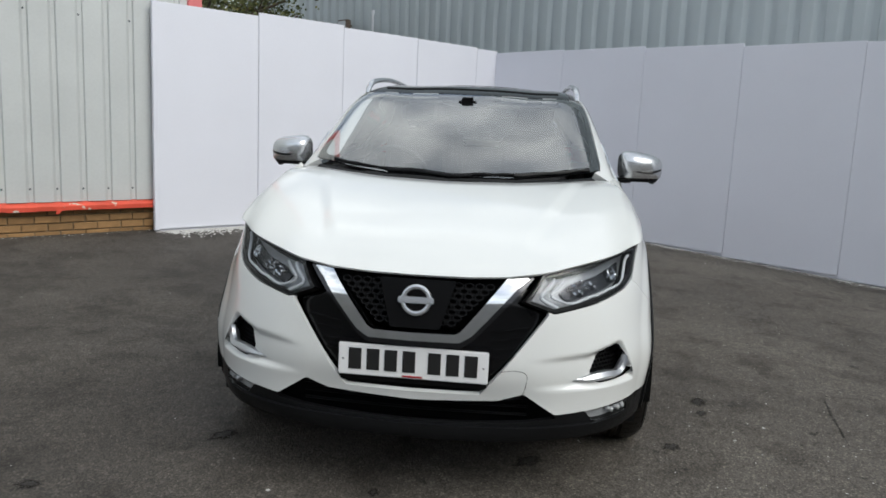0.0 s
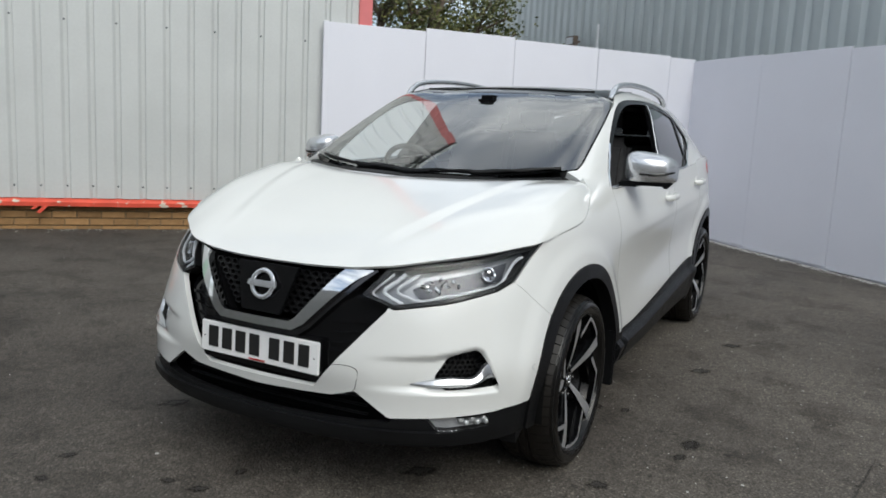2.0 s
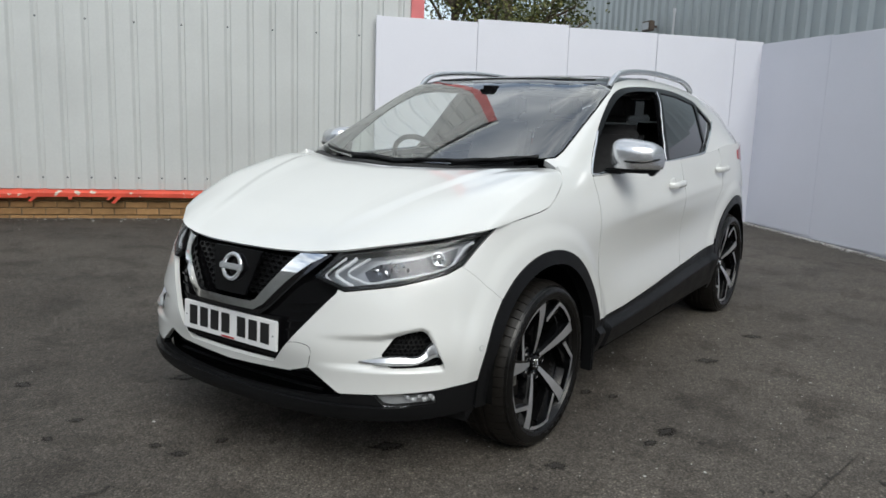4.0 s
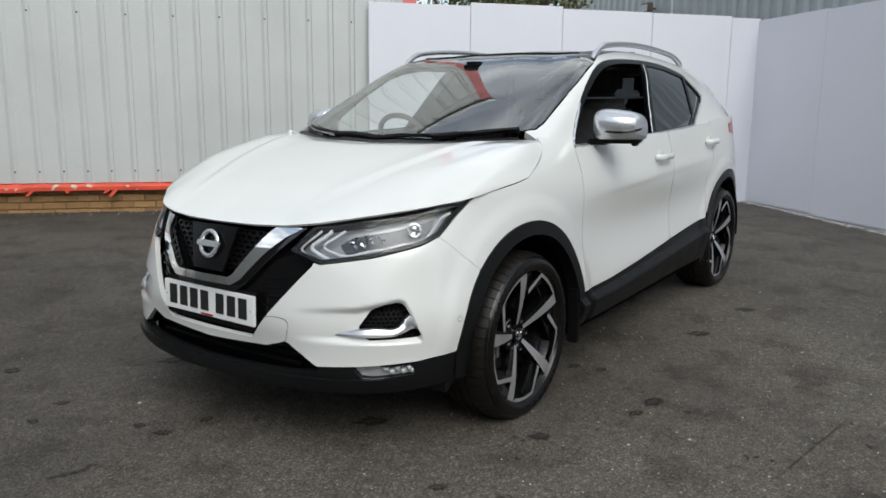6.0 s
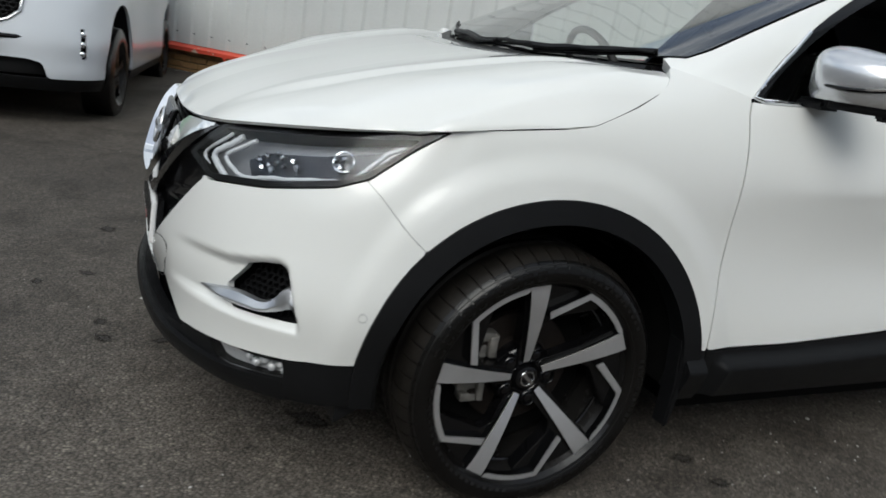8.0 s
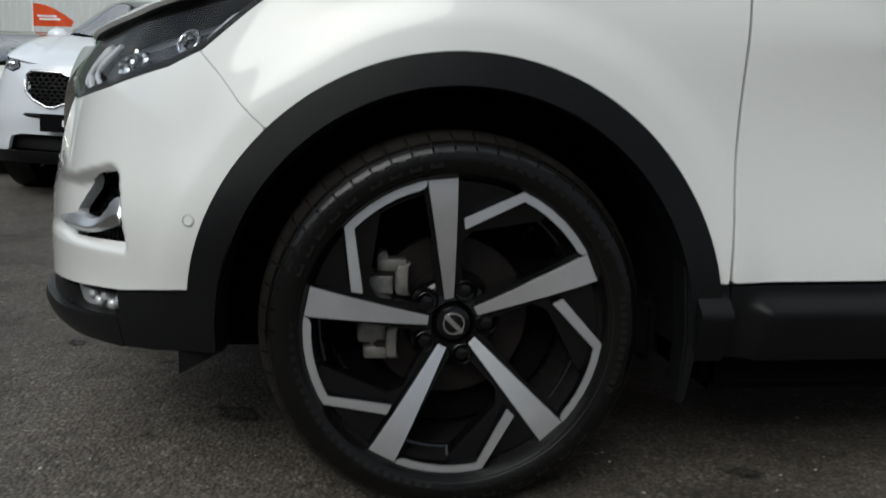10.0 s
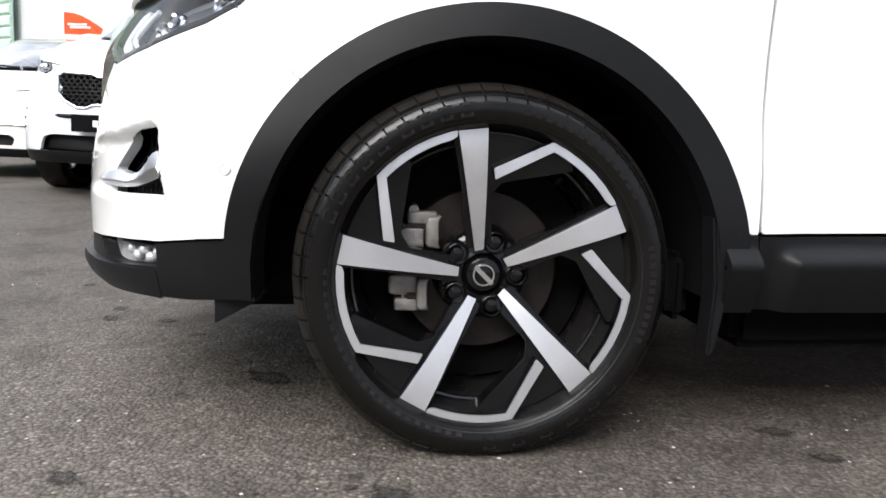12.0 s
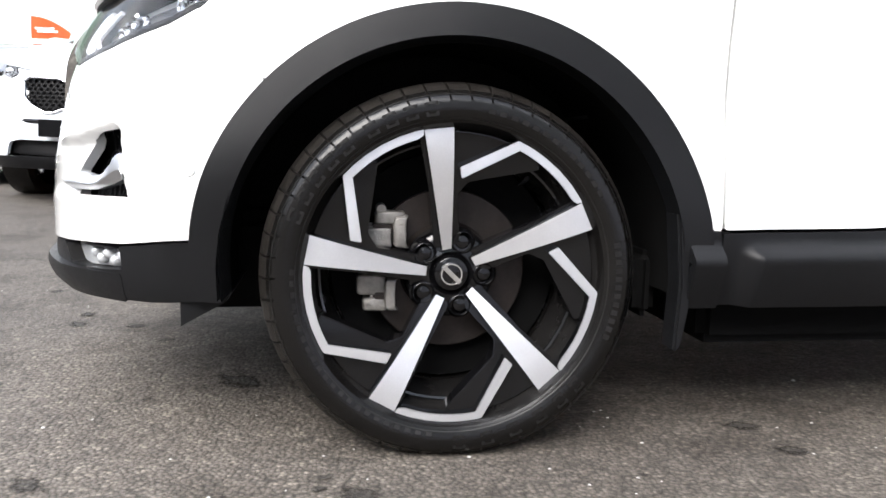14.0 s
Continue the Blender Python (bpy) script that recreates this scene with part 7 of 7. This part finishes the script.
while x < LEN:
    s = -LEN + 0.42 + x
    if s > -9:
        for zz in (0.57, 2.185):
            if zz > 1 and k % 2:
                continue
            o = new("screw", screw_me)
            o.parent = steel
            o.matrix_world = wall_pose(s, -0.10, zz + 0.012 * noise.noise((s, zz, 0)))
    x += 0.2333
    k += 1


def pebbles(name, places, sizes, mat, label, seed):
    """Small broken stones lying on the ground, in one mesh."""
    rnd = random.Random(seed)
    vs, fs = [], []
    for (x, y), r in zip(places, sizes):
        z = gz(x, y)
        b = len(vs)
        pts = [(1, 0, 0.2), (0.3, 0.9, 0.25), (-0.8, 0.5, 0.2), (-0.7, -0.6, 0.25), (0.4, -0.9, 0.2), (0.1, 0.0, 0.95)]
        a = rnd.uniform(0, 6.28)
        for p in pts:
            px, py = p[0] * rnd.uniform(0.7, 1.2), p[1] * rnd.uniform(0.7, 1.2)
            vs.append((x + r * (px * math.cos(a) - py * math.sin(a)), y + r * (px * math.sin(a) + py * math.cos(a)), z + r * 0.7 * (p[2] - 0.25)))
        fs += [(b + i, b + (i + 1) % 5, b + 5) for i in range(5)]
    me = bpy.data.meshes.new(name)
    me.from_pydata(vs, [], fs)
    me.materials.append(mat)
    return tagged(new(name, me), label, "gravel", kind="stuff")


rg = random.Random(8)
pl, sz = [], []
for i in range(2600):
    s, o = rg.uniform(-0.2, 9.0), abs(rg.gauss(0, 0.055))
    p = right_pose(s, o + 0.02).translation
    pl.append((p.x, p.y)), sz.append(rg.uniform(0.004, 0.016))
for i in range(1500):
    s, o = rg.uniform(0.0, 4.8), abs(rg.gauss(0, 0.06))
    p = wall_pose(s, o + 0.02).translation
    pl.append((p.x, p.y)), sz.append(rg.uniform(0.004, 0.018))
for i in range(700):
    s, o = rg.uniform(0.1, 1.4), abs(rg.gauss(0, 0.13))
    p = wall_pose(s, o + 0.02).translation
    pl.append((p.x, p.y)), sz.append(rg.uniform(0.008, 0.022))
for i in range(300):
    s, o = rg.uniform(-9.0, 0.0), abs(rg.gauss(0, 0.08))
    p = wall_pose(s, o - 0.08).translation
    pl.append((p.x, p.y)), sz.append(rg.uniform(0.004, 0.012))
pebbles("grit_at_walls", pl, sz, GRIT, "pale broken grit along the foot of the boards", 3)
pl = [(rg.uniform(-6, 6), rg.uniform(-4, 6.5)) for i in range(900)] + [(rg.uniform(0.6, 2.2), rg.uniform(-1.6, 2.6)) for i in range(260)]
sz = [rg.uniform(0.002, 0.0055) * (2.0 if rg.random() < 0.03 else 1) for i in pl]
pebbles("loose_grit", pl, sz, GRIT, "scattered pale stone chips on asphalt", 4)
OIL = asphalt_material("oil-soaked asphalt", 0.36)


def fading(m):
    """Let a stain die out raggedly towards the rim of its unit disc."""
    nt = m.node_tree
    co = nt.nodes.new("ShaderNodeTexCoord")
    length = nt.nodes.new("ShaderNodeVectorMath")
    length.operation = "LENGTH"
    nt.links.new(co.outputs["Object"], length.inputs[0])
    n = nt.nodes.new("ShaderNodeTexNoise")
    n.inputs["Scale"].default_value, n.inputs["Detail"].default_value = 1.7, 7
    nt.links.new(co.outputs["Object"], n.inputs["Vector"])
    add = nt.nodes.new("ShaderNodeMath")
    add.operation = "MULTIPLY_ADD"
    add.inputs[1].default_value = 1.5
    nt.links.new(n.outputs["Fac"], add.inputs[0])
    nt.links.new(length.outputs["Value"], add.inputs[2])
    fade = nt.nodes.new("ShaderNodeMapRange")
    fade.inputs[1].default_value, fade.inputs[2].default_value = 1.15, 1.65
    nt.links.new(add.outputs[0], fade.inputs[0])
    mix = nt.nodes.new("ShaderNodeMixShader")
    clear = nt.nodes.new("ShaderNodeBsdfTransparent")
    nt.links.new(fade.outputs[0], mix.inputs[0])
    nt.links.new(nt.nodes["Principled BSDF"].outputs[0], mix.inputs[1])
    nt.links.new(clear.outputs[0], mix.inputs[2])
    nt.links.new(mix.outputs[0], nt.nodes["Material Output"].inputs["Surface"])


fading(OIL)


def stain(x, y, r, stretch, turn):
    """A dark soaked spot; its mesh is a unit disc scaled to size."""
    bm = bmesh.new()
    a0 = radians(turn)
    vs = []
    for i in range(28):
        a = 2 * math.pi * i / 28
        u, v = 1.3 * math.cos(a), 1.3 * math.sin(a)
        px, py = r * stretch * u, r * v
        wx, wy = px * math.cos(a0) - py * math.sin(a0), px * math.sin(a0) + py * math.cos(a0)
        vs.append(bm.verts.new((u, v, gz(x + wx, y + wy) + 0.003)))
    bm.faces.new(vs)
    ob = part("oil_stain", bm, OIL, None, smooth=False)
    ob.matrix_world = Matrix.Translation((x, y, 0)) @ Matrix.Rotation(a0, 4, "Z") @ Matrix.Diagonal((r * stretch, r, 1, 1))
    return tagged(ob, "dark oil spot soaked into asphalt", "stain", kind="structure")


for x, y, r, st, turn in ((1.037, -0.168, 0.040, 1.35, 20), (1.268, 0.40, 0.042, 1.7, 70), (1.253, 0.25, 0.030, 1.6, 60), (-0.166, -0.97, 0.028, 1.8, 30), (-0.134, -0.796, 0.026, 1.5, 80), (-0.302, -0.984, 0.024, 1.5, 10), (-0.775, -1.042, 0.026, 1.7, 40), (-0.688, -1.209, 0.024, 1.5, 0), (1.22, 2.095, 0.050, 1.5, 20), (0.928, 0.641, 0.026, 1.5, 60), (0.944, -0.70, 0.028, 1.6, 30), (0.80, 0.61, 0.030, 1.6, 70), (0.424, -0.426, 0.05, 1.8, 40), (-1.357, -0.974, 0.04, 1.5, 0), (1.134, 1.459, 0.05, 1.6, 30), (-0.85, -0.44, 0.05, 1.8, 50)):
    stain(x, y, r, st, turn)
bm = bmesh.new()
prism(bm, [(-0.006, -0.004), (0.007, -0.005), (0.009, 0.004), (-0.002, 0.009)], "z", 0.0, 0.006, 0.001)
chip = tagged(part("stone_chip", bm, GRIT, None), "small pale stone chip beside the tyre", "stone")
chip.matrix_world = Matrix.Translation((0.83, -0.106, gz(0.83, -0.106)))


def crack(pts, width, seed):
    """A ragged open crack in the asphalt."""
    rnd = random.Random(seed)
    fine = curve_pts(pts, 26)
    bm = bmesh.new()
    prev = None
    for i, (x, y) in enumerate(fine):
        w = width * (0.3 + 0.9 * math.sin(math.pi * (i + 0.5) / 26)) * rnd.uniform(0.5, 1.4)
        j = rnd.uniform(-0.4, 0.4) * width
        row = [bm.verts.new((x + j + s * w * 0.9, y + s * w * 0.3, gz(x, y) + 0.0035)) for s in (-1, 1)]
        if prev:
            bm.faces.new((prev[0], prev[1], row[1], row[0]))
        prev = row
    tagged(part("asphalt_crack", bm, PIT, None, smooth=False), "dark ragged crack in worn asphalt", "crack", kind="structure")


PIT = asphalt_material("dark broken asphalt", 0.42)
crack([(-0.176, -1.421), (-0.163, -1.388), (-0.146, -1.347), (-0.133, -1.309), (-0.146, -1.288), (-0.145, -1.267)], 0.011, 2)
crack([(1.84, 0.02), (1.859, 0.112), (1.907, 0.389), (1.965, 0.698)], 0.004, 5)


def pits(count, seed):
    """Shallow dark hollows where stones have broken out, in one mesh."""
    rnd = random.Random(seed)
    vs, fs = [], []
    for k in range(count):
        near = rnd.random() < 0.6
        x, y = (rnd.uniform(0.3, 2.4), rnd.uniform(-1.9, 3.2)) if near else (rnd.uniform(-4.5, 4), rnd.uniform(-2.0, 5.5))
        r = rnd.uniform(0.003, 0.008) * (1 if near else 2.0)
        a0, n = rnd.uniform(0, 6.28), 9
        z = gz(x, y) + 0.0025
        b = len(vs)
        for i in range(n):
            a = 2 * math.pi * i / n
            q = r * rnd.uniform(0.5, 1.4)
            px, py = 1.7 * q * math.cos(a), q * math.sin(a)
            vs.append((x + px * math.cos(a0) - py * math.sin(a0), y + px * math.sin(a0) + py * math.cos(a0), z))
        fs.append(tuple(range(b, b + n)))
    me = bpy.data.meshes.new("asphalt_pits")
    me.from_pydata(vs, [], fs)
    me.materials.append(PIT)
    tagged(new("asphalt_pits", me), "small dark broken-out hollows in asphalt", "asphalt", kind="stuff")


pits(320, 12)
